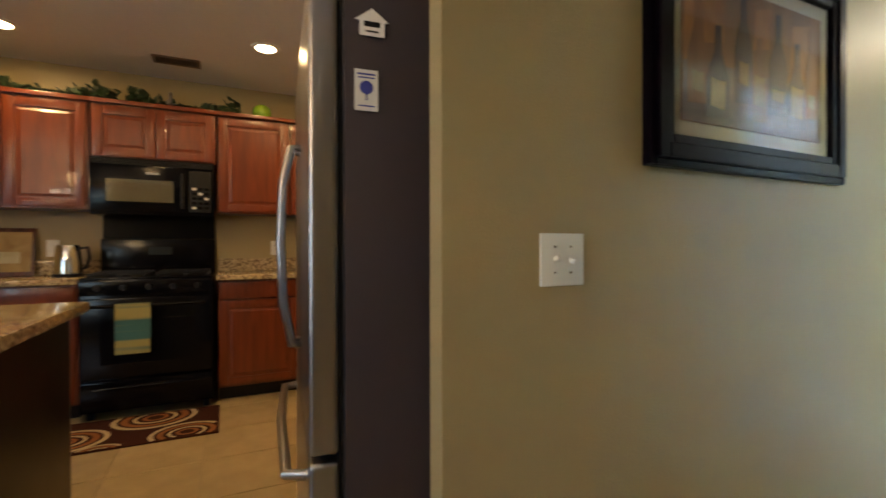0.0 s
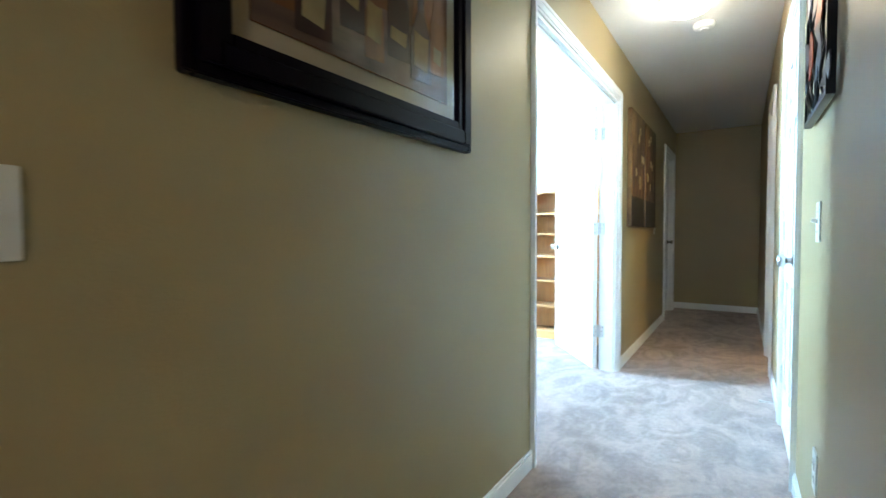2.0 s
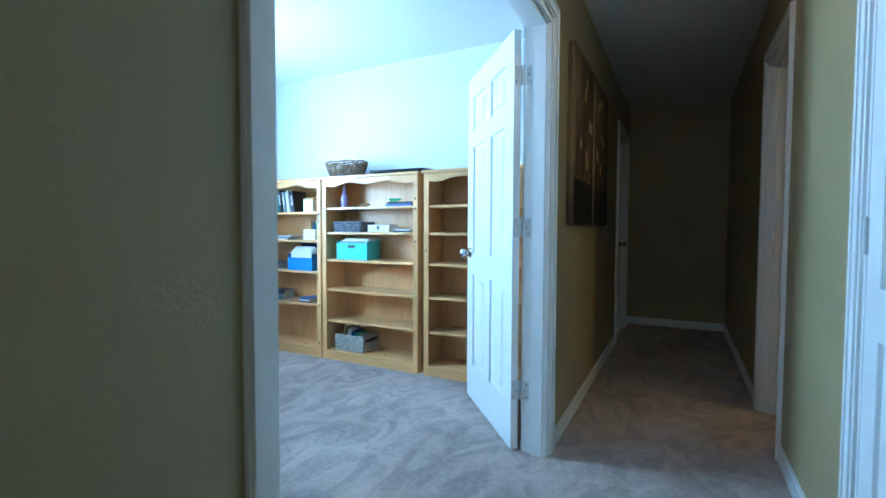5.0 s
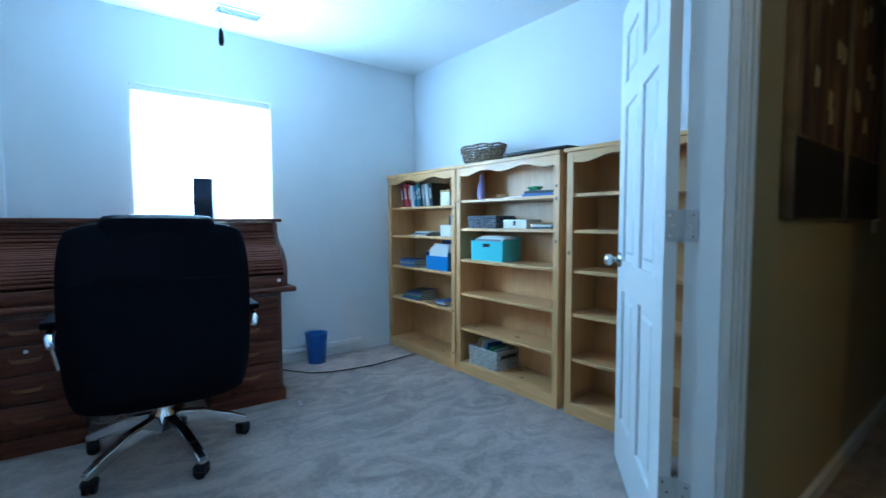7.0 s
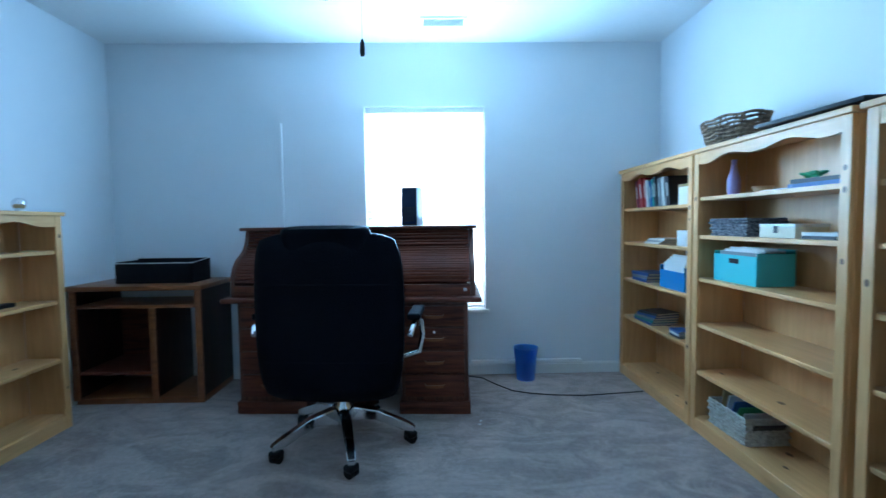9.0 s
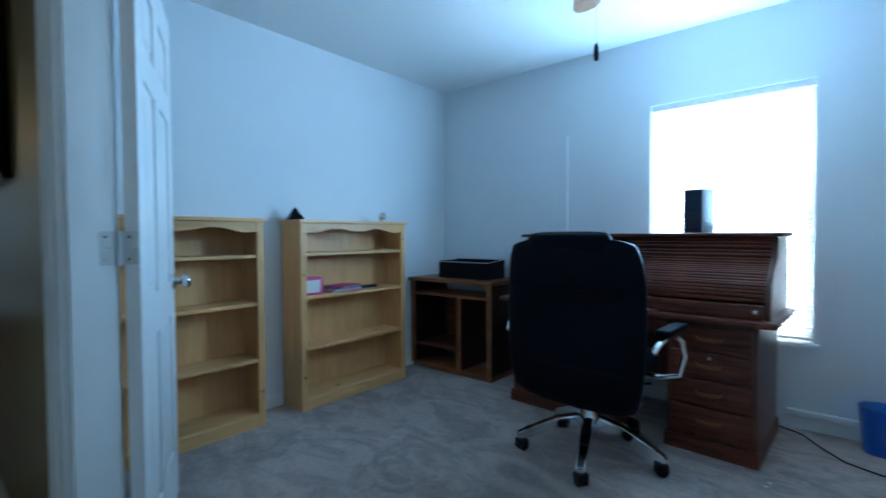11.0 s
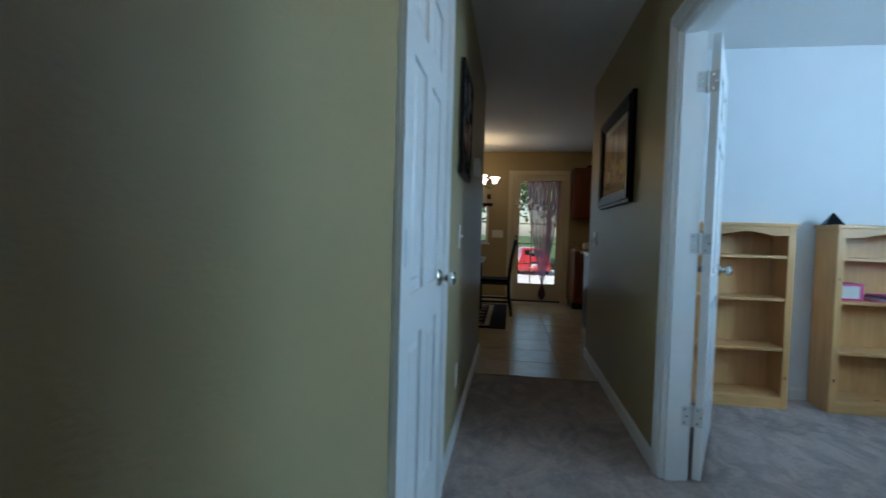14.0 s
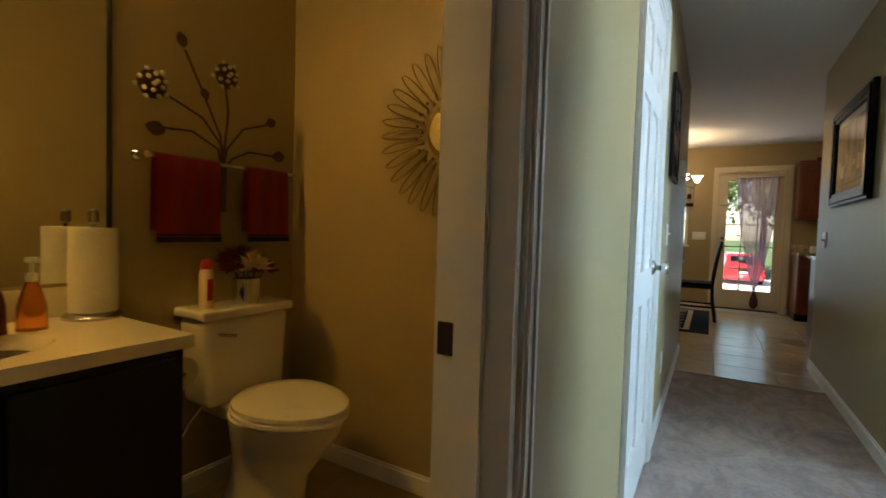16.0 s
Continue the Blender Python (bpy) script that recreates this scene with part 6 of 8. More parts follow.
lathe(silver, [(0, 0), (0.04, 0), (0.05, 0.03), (0.03, 0.06), (0.012, 0.08), (0.012, 0.12), (0.004, 0.135), (0, 0.136)], 24)
single("silver_ornament", silver, CHROME, "small silver lidded ornament above the cabinets", "ornament", pose(-0.26, KY - 0.20, UT + 0.031))

# refrigerator
fr = thing("refrigerator", "stainless steel refrigerator with grey sides and bow handles", "refrigerator", pose(0.345, 1.262, 0, 0, 0, -6))
part("body", boxes((0.0, 0.72, 0, 0.90, 0.03, 1.70), bevel=0.006), FRIDGE_SIDE, fr, "grey textured steel body")
for sx in (0.05, 0.65):
    for sy in (0.05, 0.85):
        part("foot", boxes((sx - 0.025, sx + 0.025, sy - 0.025, sy + 0.025, 0, 0.0305)), BLACK_MATTE, fr, smooth=False)
for y0, y1 in ((0.002, 0.448), (0.452, 0.898)):
    dr = part("door", boxes((-0.075, -0.012, y0, y1, 0.655, 1.715), bevel=0.014, seg=4), STEEL, fr, "brushed stainless door")
    hy = y1 - 0.04 if y0 < 0.1 else y0 + 0.04
    bm = bmesh.new()
    tube(bm, [(-0.072, hy, 1.40), (-0.10, hy, 1.40), (-0.125, hy, 1.30), (-0.132, hy, 1.12), (-0.125, hy, 0.94), (-0.10, hy, 0.82), (-0.072, hy, 0.82)], 0.013, 10)
    part("handle", bm, STEEL, dr, "bowed steel handle")
fz = part("freezer_drawer", boxes((-0.075, -0.012, 0.002, 0.898, 0.06, 0.640), bevel=0.014, seg=4), STEEL, fr, "brushed stainless freezer drawer")
bm = bmesh.new()
tube(bm, [(-0.072, 0.08, 0.585), (-0.12, 0.10, 0.585), (-0.132, 0.45, 0.585), (-0.12, 0.80, 0.585), (-0.072, 0.82, 0.585)], 0.013, 10)
part("handle", bm, STEEL, fz, "bowed steel handle")
part("gasket", boxes((-0.0125, 0.0005, 0.012, 0.888, 0.07, 1.70)), BLACK_MATTE, fr, smooth=False)
part("hinge_cover", boxes((-0.06, 0.06, 0.02, 0.10, 1.7155, 1.735), bevel=0.005), BLACK_MATTE, fr)
WHITE_PAPER = mat("white_sticker", (0.72, 0.71, 0.70), 0.5, vary=0.03)
INK_BLUE = colour("blue_ink", (0.03, 0.04, 0.28))
stk = thing("fridge_magnet", "white magnet printed with a small blue tree", "magnet", pose(0.392, 1.2515, 1.452, 0, 0, -6))
part("card", boxes((-0.026, 0.026, -0.0015, 0, -0.045, 0.045)), WHITE_PAPER, stk, smooth=False)
bm = bmesh.new()
cyl(bm, (0, -0.0016, 0.006), 0.015, 0.0004, seg=14, rot=Matrix.Rotation(radians(90), 4, "X"))
box(bm, -0.002, 0.002, -0.0019, -0.0016, -0.022, -0.006)
part("tree_print", bm, INK_BLUE, stk, smooth=False)
pieces("print_bar", boxes((-0.02, 0.02, -0.0019, -0.0016, 0.033, 0.037), (-0.018, 0.018, -0.0019, -0.0016, 0.026, 0.029), (-0.018, 0.018, -0.0019, -0.0016, -0.036, -0.033)), INK_BLUE, stk, smooth=False)
hs = thing("fridge_magnet", "white house-shaped magnet with dark print", "magnet", pose(0.405, 1.2501, 1.60, 0, 0, -6))
bm = bmesh.new()
prism(bm, [(-0.028, -0.028), (0.028, -0.028), (0.028, 0.005), (0.038, 0.005), (0.0, 0.033), (-0.038, 0.005), (-0.028, 0.005)], -0.0015, 0)
part("card", bm, WHITE_PAPER, hs, smooth=False)
pieces("print_bar", boxes((-0.018, 0.018, -0.0019, -0.0016, -0.008, 0.004), (-0.014, 0.014, -0.0019, -0.0016, -0.02, -0.016)), BLACK_MATTE, hs, smooth=False)
fbag = bmesh.new()
bmesh.ops.create_icosphere(fbag, subdivisions=3, radius=0.1)
for v in fbag.verts:
    n_ = noise.noise(v.co * 14)
    v.co = Vector((v.co.x * 1.3, v.co.y * 1.6, max(v.co.z * 0.55, -0.05))) * (1 + 0.18 * n_)
    v.co.z = max(v.co.z, -0.05)
single("purple_bag", fbag, colour("purple_cloth", (0.06, 0.03, 0.12), 0.7, bump=0.3), "crumpled purple bag on the refrigerator", "bag", pose(0.62, 1.42, 1.752))

# island
isl = thing("kitchen_island", "dark kitchen island with a tan granite top", "island", pose(-0.36, 1.95, 0))
part("base", boxes((-0.78, -0.03, -0.62, 0.36, 0.0, 0.872), bevel=0.004), BLACK_WOOD, isl, "dark espresso base")
part("top", boxes((-0.82, 0.02, -0.66, 0.40, 0.873, 0.91), bevel=0.008), GRANITE, isl, "tan granite top")
part("kick_board", boxes((-0.0298, -0.018, -0.61, 0.35, 0.0, 0.09), bevel=0.003), BLACK_WOOD, isl)
ws = thing("scroll_stand", "small black wrought-iron scroll stand", "stand", pose(-0.62, 2.12, 0.9105))
bm = bmesh.new()
tube(bm, [(0.05 + (0.012 + 0.0022 * i) * math.cos(i * 0.55) - 0.03, 0, 0.06 + (0.012 + 0.0022 * i) * math.sin(i * 0.55)) for i in range(17)], 0.004, 6)
tube(bm, [(0.02, -0.05, 0.004), (0.02, 0.05, 0.004)], 0.004, 6)
tube(bm, [(0.02, 0, 0.004), (0.02, 0, 0.03)], 0.004, 6)
part("scroll", bm, BLACK_IRON, ws)
apl = bmesh.new()
lathe(apl, [(0, 0), (0.02, 0), (0.036, 0.025), (0.034, 0.05), (0.015, 0.066), (0, 0.062)], 20)
single("green_apple", apl, mat("apple_skin", (0.30, 0.42, 0.05), 0.3, vary=0.2), "green apple on the island", "apple", pose(-0.72, 2.2, 0.9105))

RUG_BROWN = mat("rug_dark_brown", (0.045, 0.013, 0.010), 0.95, vary=0.15, scale=80, bump=0.5, bscale=300, spec=0.1)
RUG_CREAM = mat("rug_cream", (0.50, 0.40, 0.26), 0.95, vary=0.12, scale=80, bump=0.5, bscale=300, spec=0.1)
RUG_RUST = mat("rug_rust", (0.28, 0.11, 0.04), 0.95, vary=0.15, scale=80, bump=0.5, bscale=300, spec=0.1)


def ring_rug(m, w, d, rings, label):
    r = thing("rug", label, "rug", m)
    part("base_weave", boxes((-w / 2, w / 2, -d / 2, d / 2, 0, 0.009), bevel=0.003), RUG_BROWN, r)
    for cx, cy, rad in rings:
        for k, (a, b, mt) in enumerate(((1.0, 0.86, RUG_CREAM), (0.78, 0.62, RUG_RUST), (0.52, 0.42, RUG_CREAM), (0.3, 0.2, RUG_RUST))):
            bm = bmesh.new()
            ro, ri, n = rad * a, rad * b, 40
            for i in range(n):
                t0, t1 = 2 * math.pi * i / n, 2 * math.pi * (i + 1) / n
                q = [(cx + rr * math.cos(t), cy + rr * 0.8 * math.sin(t)) for rr, t in ((ri, t0), (ro, t0), (ro, t1), (ri, t1))]
                if all(abs(x) < w / 2 - 0.006 and abs(y) < d / 2 - 0.006 for x, y in q):
                    bm.faces.new([bm.verts.new((x, y, 0.0102 + 0.0003 * k)) for x, y in q])
            if bm.faces:
                part("woven_ring", bm, mt, r, smooth=False)
            else:
                bm.free()
    return r


ring_rug(pose(-0.42, 3.56, 0.0), 0.98, 0.52, ((-0.30, -0.06, 0.22), (0.12, 0.16, 0.24), (0.32, -0.18, 0.20), (-0.1, -0.28, 0.12)), "dark brown kitchen rug with cream and rust rings")

# ---- dining end ----
RUG_DARK = mat("rug_black", (0.012, 0.010, 0.012), 0.95, vary=0.2, scale=80, bump=0.5, bscale=300, spec=0.1)
drug = thing("dining_rug", "black dining rug with a pale scroll border", "rug", pose(-1.38, -0.62, 0))
part("base_weave", boxes((-0.92, 0.92, -1.0, 1.0, 0, 0.009), bevel=0.003), RUG_DARK, drug)
part("border", boxes((-0.80, 0.80, 0.74, 0.80, 0.0095, 0.0105), (-0.80, 0.80, -0.80, -0.74, 0.0095, 0.0105), (-0.80, -0.74, -0.74, 0.74, 0.0095, 0.0105), (0.74, 0.80, -0.74, 0.74, 0.0095, 0.0105)), RUG_CREAM, drug, smooth=False)
for k in range(6):
    bm = bmesh.new()
    tube(bm, [(-0.62 + 0.25 * k + (0.02 + 0.006 * i) * math.cos(i * 0.6), 0.62 + (0.02 + 0.005 * i) * math.sin(i * 0.6), 0.0095) for i in range(14)], 0.008, 5)
    part("scroll", bm, RUG_CREAM, drug)

tbl = thing("dining_table", "dark wood dining table", "table", pose(-1.40, -0.45, 0))
part("tabletop", boxes((-0.55, 0.55, -0.62, 0.50, 0.725, 0.76), bevel=0.008), BLACK_WOOD, tbl)
part("apron", boxes((-0.46, 0.46, -0.53, -0.51, 0.64, 0.7245), (-0.46, 0.46, 0.39, 0.41, 0.64, 0.7245), (-0.46, -0.44, -0.51, 0.39, 0.64, 0.7245), (0.44, 0.46, -0.51, 0.39, 0.64, 0.7245)), BLACK_WOOD, tbl, smooth=False)
for sx in (-0.47, 0.47):
    for sy in (-0.54, 0.42):
        bm = boxes((sx - 0.035, sx + 0.035, sy - 0.035, sy + 0.035, 0.0097, 0.7245), bevel=0.006)
        part("leg", bm, BLACK_WOOD, tbl)


def dining_chair(m):
    c = thing("dining_chair", "tall black wooden dining chair with padded seat", "chair", m, "black dining chairs")
    for s in (-1, 1):
        bm = boxes((s * 0.2 - 0.017, s * 0.2 + 0.017, -0.017, 0.017, 0, 0.45), bevel=0.004)
        bmesh.ops.transform(bm, matrix=Matrix.Translation((0, 0.19, 0)), verts=bm.verts[:])
        part("leg", bm, BLACK_WOOD, c)
        bm = bmesh.new()
        tube(bm, [(s * 0.2, -0.24, 0.012), (s * 0.2, -0.20, 0.25), (s * 0.2, -0.19, 0.46), (s * 0.2, -0.22, 0.75), (s * 0.195, -0.27, 1.02)], 0.02, 8)
        part("back_leg", bm, BLACK_WOOD, c)
    part("seat_frame", boxes((-0.21, 0.21, -0.2, 0.21, 0.42, 0.4495), bevel=0.005), BLACK_WOOD, c)
    part("seat", boxes((-0.205, 0.205, -0.18, 0.205, 0.45, 0.49), bevel=0.014, seg=3), LEATHER, c, "black padded seat")
    for z, y in ((0.97, -0.262), (0.60, -0.205)):
        part("back_rail", boxes((-0.18, 0.18, y - 0.012, y + 0.012, z - 0.035, z + 0.035), bevel=0.005), BLACK_WOOD, c)
    for k in range(4):
        bm = bmesh.new()
        tube(bm, [(-0.12 + 0.08 * k, -0.206, 0.63), (-0.12 + 0.08 * k, -0.232, 0.78), (-0.12 + 0.08 * k, -0.258, 0.94)], 0.01, 6)
        part("spindle", bm, BLACK_WOOD, c)
    for s in (-1, 1):
        part("stretcher", boxes((s * 0.2 - 0.008, s * 0.2 + 0.008, -0.19, 0.175, 0.18, 0.205)), BLACK_WOOD, c, smooth=False)
    return c


ch1 = dining_chair(pose(-1.42, 0.20, 0.0095, 0, 0, 180))
copy_thing(ch1, pose(-0.72, -0.45, 0.0095, 0, 0, 90))
copy_thing(ch1, pose(-2.08, -0.50, 0.0095, 0, 0, -90))
copy_thing(ch1, pose(-1.35, -1.20, 0.0095, 0, 0, 0))
cen = thing("centrepiece", "dark candle holder on the dining table", "candle holder", pose(-1.5, -0.25, 0.7605))
bm = bmesh.new()
lathe(bm, [(0, 0), (0.06, 0), (0.05, 0.015), (0.012, 0.03), (0.012, 0.14), (0.05, 0.16), (0.05, 0.17), (0, 0.17)], 20)
part("holder", bm, BLACK_IRON, cen)

chd = thing("chandelier", "brass chandelier with frosted glass bell shades, lit", "chandelier", pose(-1.80, -0.10, H))
bm = bmesh.new()
lathe(bm, [(0, -0.001), (0.065, -0.001), (0.06, -0.02), (0.02, -0.035), (0, -0.036)], 24)
part("canopy", bm, mat("aged_brass", (0.30, 0.20, 0.09), 0.3, 0.9, vary=0.15), chd)
BRASS = bpy.data.materials["aged_brass"]
bm = bmesh.new()
tube(bm, [(0, 0, -0.03), (0, 0, -0.42)], 0.006, 8)
part("chain", bm, BRASS, chd)
bm = bmesh.new()
lathe(bm, [(0, -0.72), (0.02, -0.71), (0.035, -0.68), (0.02, -0.64), (0.05, -0.60), (0.06, -0.56), (0.025, -0.50), (0.035, -0.46), (0.05, -0.44), (0.02, -0.415), (0, -0.41)], 24)
part("body", bm, BRASS, chd)
for k in range(5):
    a = radians(20 + 72 * k)
    c_, s_ = math.cos(a), math.sin(a)
    bm = bmesh.new()
    tube(bm, [(r * c_, r * s_, z) for r, z in ((0.04, -0.58), (0.11, -0.66), (0.19, -0.69), (0.245, -0.66), (0.25, -0.62))], 0.008, 8)
    arm = part("arm", bm, BRASS, chd)
    bm = bmesh.new()
    lathe(bm, [(0.022, -0.62), (0.03, -0.60), (0.045, -0.56), (0.07, -0.535), (0.075, -0.53), (0.066, -0.535), (0.04, -0.565), (0.02, -0.61)], 20, Matrix.Translation((0.25 * c_, 0.25 * s_, 0)))
    part("shade", bm, LAMP_GLASS, arm, "glowing frosted bell shade")
point("chandelier_lamp", (-1.80, -0.10, H - 0.36), 5.0, WARM, 0.12)

# back door with glass lights
CREAM = mat("cream_door_paint", (0.62, 0.55, 0.40), 0.4, vary=0.04, bump=0.04)
door_6 = thing("door_6", "cream back door with fifteen glass lights and a sheer curtain", "door", pose(0, 0, 0), kind="structure")
GY0, GY1, GZ0, GZ1 = 0.535, 1.125, 0.30, 1.93
dx0, dx1 = KX - 0.075, KX - 0.03
part("leaf", boxes((dx0, dx1, DY0 + 0.018, GY0, 0.02, DDH - 0.02), (dx0, dx1, GY1, DY1 - 0.018, 0.02, DDH - 0.02), (dx0, dx1, GY0, GY1, 0.02, GZ0), (dx0, dx1, GY0, GY1, GZ1, DDH - 0.02)), CREAM, door_6, smooth=False)
mb = bmesh.new()
for k in (1, 2):
    yy = GY0 + (GY1 - GY0) * k / 3
    box(mb, dx0 + 0.008, dx1 + 0.003, yy - 0.008, yy + 0.008, GZ0, GZ1)
for k in range(1, 5):
    zz = GZ0 + (GZ1 - GZ0) * k / 5
    box(mb, dx0 + 0.009, dx1 + 0.002, GY0, GY1, zz - 0.008, zz + 0.008)
part("muntin", mb, CREAM, door_6, smooth=False)
for i in range(3):
    for k in range(5):
        ya, za = GY0 + (GY1 - GY0) * i / 3, GZ0 + (GZ1 - GZ0) * k / 5
        p = part("pane", sheet((dx0 + 0.022, ya + 0.008, za + 0.008), (dx0 + 0.022, ya + (GY1 - GY0) / 3 - 0.008, za + 0.008), (dx0 + 0.022, ya + (GY1 - GY0) / 3 - 0.008, za + (GZ1 - GZ0) / 5 - 0.008), (dx0 + 0.022, ya + 0.008, za + (GZ1 - GZ0) / 5 - 0.008)), PANE, door_6, smooth=False)
        p.visible_shadow = False
bm = bmesh.new()
lathe(bm, [(0.03, 0), (0.03, 0.004), (0.012, 0.012), (0.012, 0.03), (0.026, 0.04), (0.026, 0.055), (0.01, 0.065)], 20, Matrix.Translation((dx1, DY0 + 0.075, 0.94)) @ Matrix.Rotation(radians(90), 4, "Y"))
part("knob", bm, NICKEL, door_6)
bm = bmesh.new()
cyl(bm, (dx1, DY0 + 0.075, 1.07), 0.028, 0.015, seg=20, rot=Matrix.Rotation(radians(90), 4, "Y"))
part("deadbolt", bm, NICKEL, door_6)
part("chain_plate", boxes((dx1, dx1 + 0.012, DY0 + 0.03, DY0 + 0.12, 1.56, 1.575)), NICKEL, door_6)
part("sweep", boxes((dx0 - 0.004, dx1 + 0.012, DY0 + 0.018, DY1 - 0.018, 0.006, 0.03)), BLACK_MATTE, door_6, smooth=False)
bm = bmesh.new()
for a, b, zc in ((DY0 - 0.075, DY0 - 0.004, None), (DY1 + 0.004, DY1 + 0.075, None)):
    box(bm, KX, KX + 0.018, a, b, 0, DDH + 0.004)
box(bm, KX, KX + 0.018, DY0 - 0.075, DY1 + 0.075, DDH + 0.004, DDH + 0.075)
structure("door_trim_back", bm, CREAM, "cream painted door casing", "trim")
structure("door_jamb_back", boxes((KX - 0.12, KX, DY0 - 0.002, DY0 + 0.016, 0, DDH), (KX - 0.12, KX, DY1 - 0.016, DY1 + 0.002, 0, DDH), (KX - 0.12, KX, DY0 + 0.016, DY1 - 0.016, DDH - 0.018, DDH)), CREAM, "cream door jamb", "trim")
SHEER = bpy.data.materials.new("sheer_lilac_curtain")
SHEER.use_nodes = True
_n, _l = SHEER.node_tree.nodes, SHEER.node_tree.links
_t, _d, _tl, _m1, _m2 = _n.new("ShaderNodeBsdfTransparent"), _n.new("ShaderNodeBsdfDiffuse"), _n.new("ShaderNodeBsdfTranslucent"), _n.new("ShaderNodeMixShader"), _n.new("ShaderNodeMixShader")
_d.inputs[0].default_value = _tl.inputs[0].default_value = (0.36, 0.22, 0.27, 1)
_m1.inputs[0].default_value, _m2.inputs[0].default_value = 0.5, 0.74
_l.new(_d.outputs[0], _m1.inputs[1]), _l.new(_tl.outputs[0], _m1.inputs[2])
_l.new(_t.outputs[0], _m2.inputs[1]), _l.new(_m1.outputs[0], _m2.inputs[2]), _l.new(_m2.outputs[0], _n["Material Output"].inputs[0])
cur = thing("sheer_curtain", "sheer lilac curtain gathered and tied at the door's foot", "curtain", pose(KX + 0.015, 0, 0))
bm = bmesh.new()
NU, NV = 60, 30
grid = []
for j in range(NV + 1):
    v = j / NV
    z = 1.96 - v * 1.68
    pinch = max(0.05, 1 - v ** 1.7 * 0.96)
    row = []
    for i in range(NU + 1):
        u = i / NU
        yc = 0.905 + 0.02 * v
        wy = 0.36 * pinch
        row.append(bm.verts.new((0.012 + 0.012 * math.sin(u * 50 + 2 * math.sin(u * 9)) * (1 - 0.4 * v) + 0.01, yc + (u - 0.5) * wy * 1.44, z)))
    grid.append(row)
for j in range(NV):
    for i in range(NU):
        bm.faces.new((grid[j][i], grid[j][i + 1], grid[j + 1][i + 1], grid[j + 1][i]))
part("cloth", bm, SHEER, cur, "thin gathered lilac cloth")
bm = bmesh.new()
lathe(bm, [(0.012, 0.05), (0.05, 0.09), (0.06, 0.14), (0.05, 0.2), (0.03, 0.25), (0.022, 0.30), (0.012, 0.31)], 18, Matrix.Translation((0.035, 0.925, 0)) @ Matrix.Diagonal((0.6, 1, 1, 1)))
part("tassel", bm, mat("plum_cloth", (0.06, 0.02, 0.04), 0.9, vary=0.2), cur, "dark tied curtain end")
bm = bmesh.new()
tube(bm, [(0.02, 0.60, 1.965), (0.02, 1.20, 1.965)], 0.008, 8)
part("rod", bm, NICKEL, cur)

# dining window with valance
window_2 = thing("window_2", "dining window with a dark-edged cream valance", "window", pose(0, 0, 0), kind="structure")
part("window_frame", boxes((KX - 0.09, KX - 0.04, NY0, NY0 + 0.04, NZ0, NZ1), (KX - 0.09, KX - 0.04, NY1 - 0.04, NY1, NZ0, NZ1), (KX - 0.09, KX - 0.04, NY0 + 0.04, NY1 - 0.04, NZ0, NZ0 + 0.04), (KX - 0.09, KX - 0.04, NY0 + 0.04, NY1 - 0.04, NZ1 - 0.04, NZ1), (KX - 0.085, KX - 0.045, NY0 + 0.04, NY1 - 0.04, 1.28, 1.31)), TRIM, window_2, smooth=False)
part("window_sill", boxes((KX - 0.04, KX + 0.03, NY0 - 0.03, NY1 + 0.03, NZ0 - 0.025, NZ0), bevel=0.004), TRIM, window_2)
p = part("pane", sheet((KX - 0.065, NY0 + 0.04, NZ0 + 0.04), (KX - 0.065, NY1 - 0.04, NZ0 + 0.04), (KX - 0.065, NY1 - 0.04, NZ1 - 0.04), (KX - 0.065, NY0 + 0.04, NZ1 - 0.04)), PANE, window_2, smooth=False)
p.visible_shadow = False
val = thing("valance", "cream valance with brown motifs and a dark hem", "curtain", pose(KX + 0.02, (NY0 + NY1) / 2, 0))
bm = bmesh.new()
n = 60
top, bot = [], []
for i in range(n + 1):
    yy = -0.75 + 1.5 * i / n
    xx = 0.02 + 0.012 * math.sin(i * 0.9)
    top.append(bm.verts.new((xx, yy, 2.02))), bot.append(bm.verts.new((xx, yy, 1.56)))
for i in range(n):
    bm.faces.new((top[i], top[i + 1], bot[i + 1], bot[i]))
bmesh.ops.solidify(bm, geom=bm.faces[:], thickness=0.002)
part("cloth", bm, mat("cream_cloth", (0.55, 0.48, 0.34), 0.9, vary=0.08, bump=0.2, bscale=300), val)
bm = bmesh.new()
top, bot = [], []
for i in range(n + 1):
    yy = -0.75 + 1.5 * i / n
    xx = 0.0235 + 0.012 * math.sin(i * 0.9)
    top.append(bm.verts.new((xx, yy, 1.60))), bot.append(bm.verts.new((xx, yy, 1.545)))
for i in range(n):
    bm.faces.new((top[i], top[i + 1], bot[i + 1], bot[i]))
bmesh.ops.solidify(bm, geom=bm.faces[:], thickness=0.002)
part("hem", bm, RUG_BROWN, val, "dark brown hem")
for k in range(7):
    part("motif", boxes((0.036, 0.038, -0.66 + 0.22 * k, -0.60 + 0.22 * k, 1.66, 1.74), bevel=0.0005, seg=1), RUG_BROWN, val, "brown printed motif")
wall_plate("light_switch", pose(KX, 0.185, 1.10, 0, 0, 90), 3, "toggle", "cream triple switch plate on the dining wall")

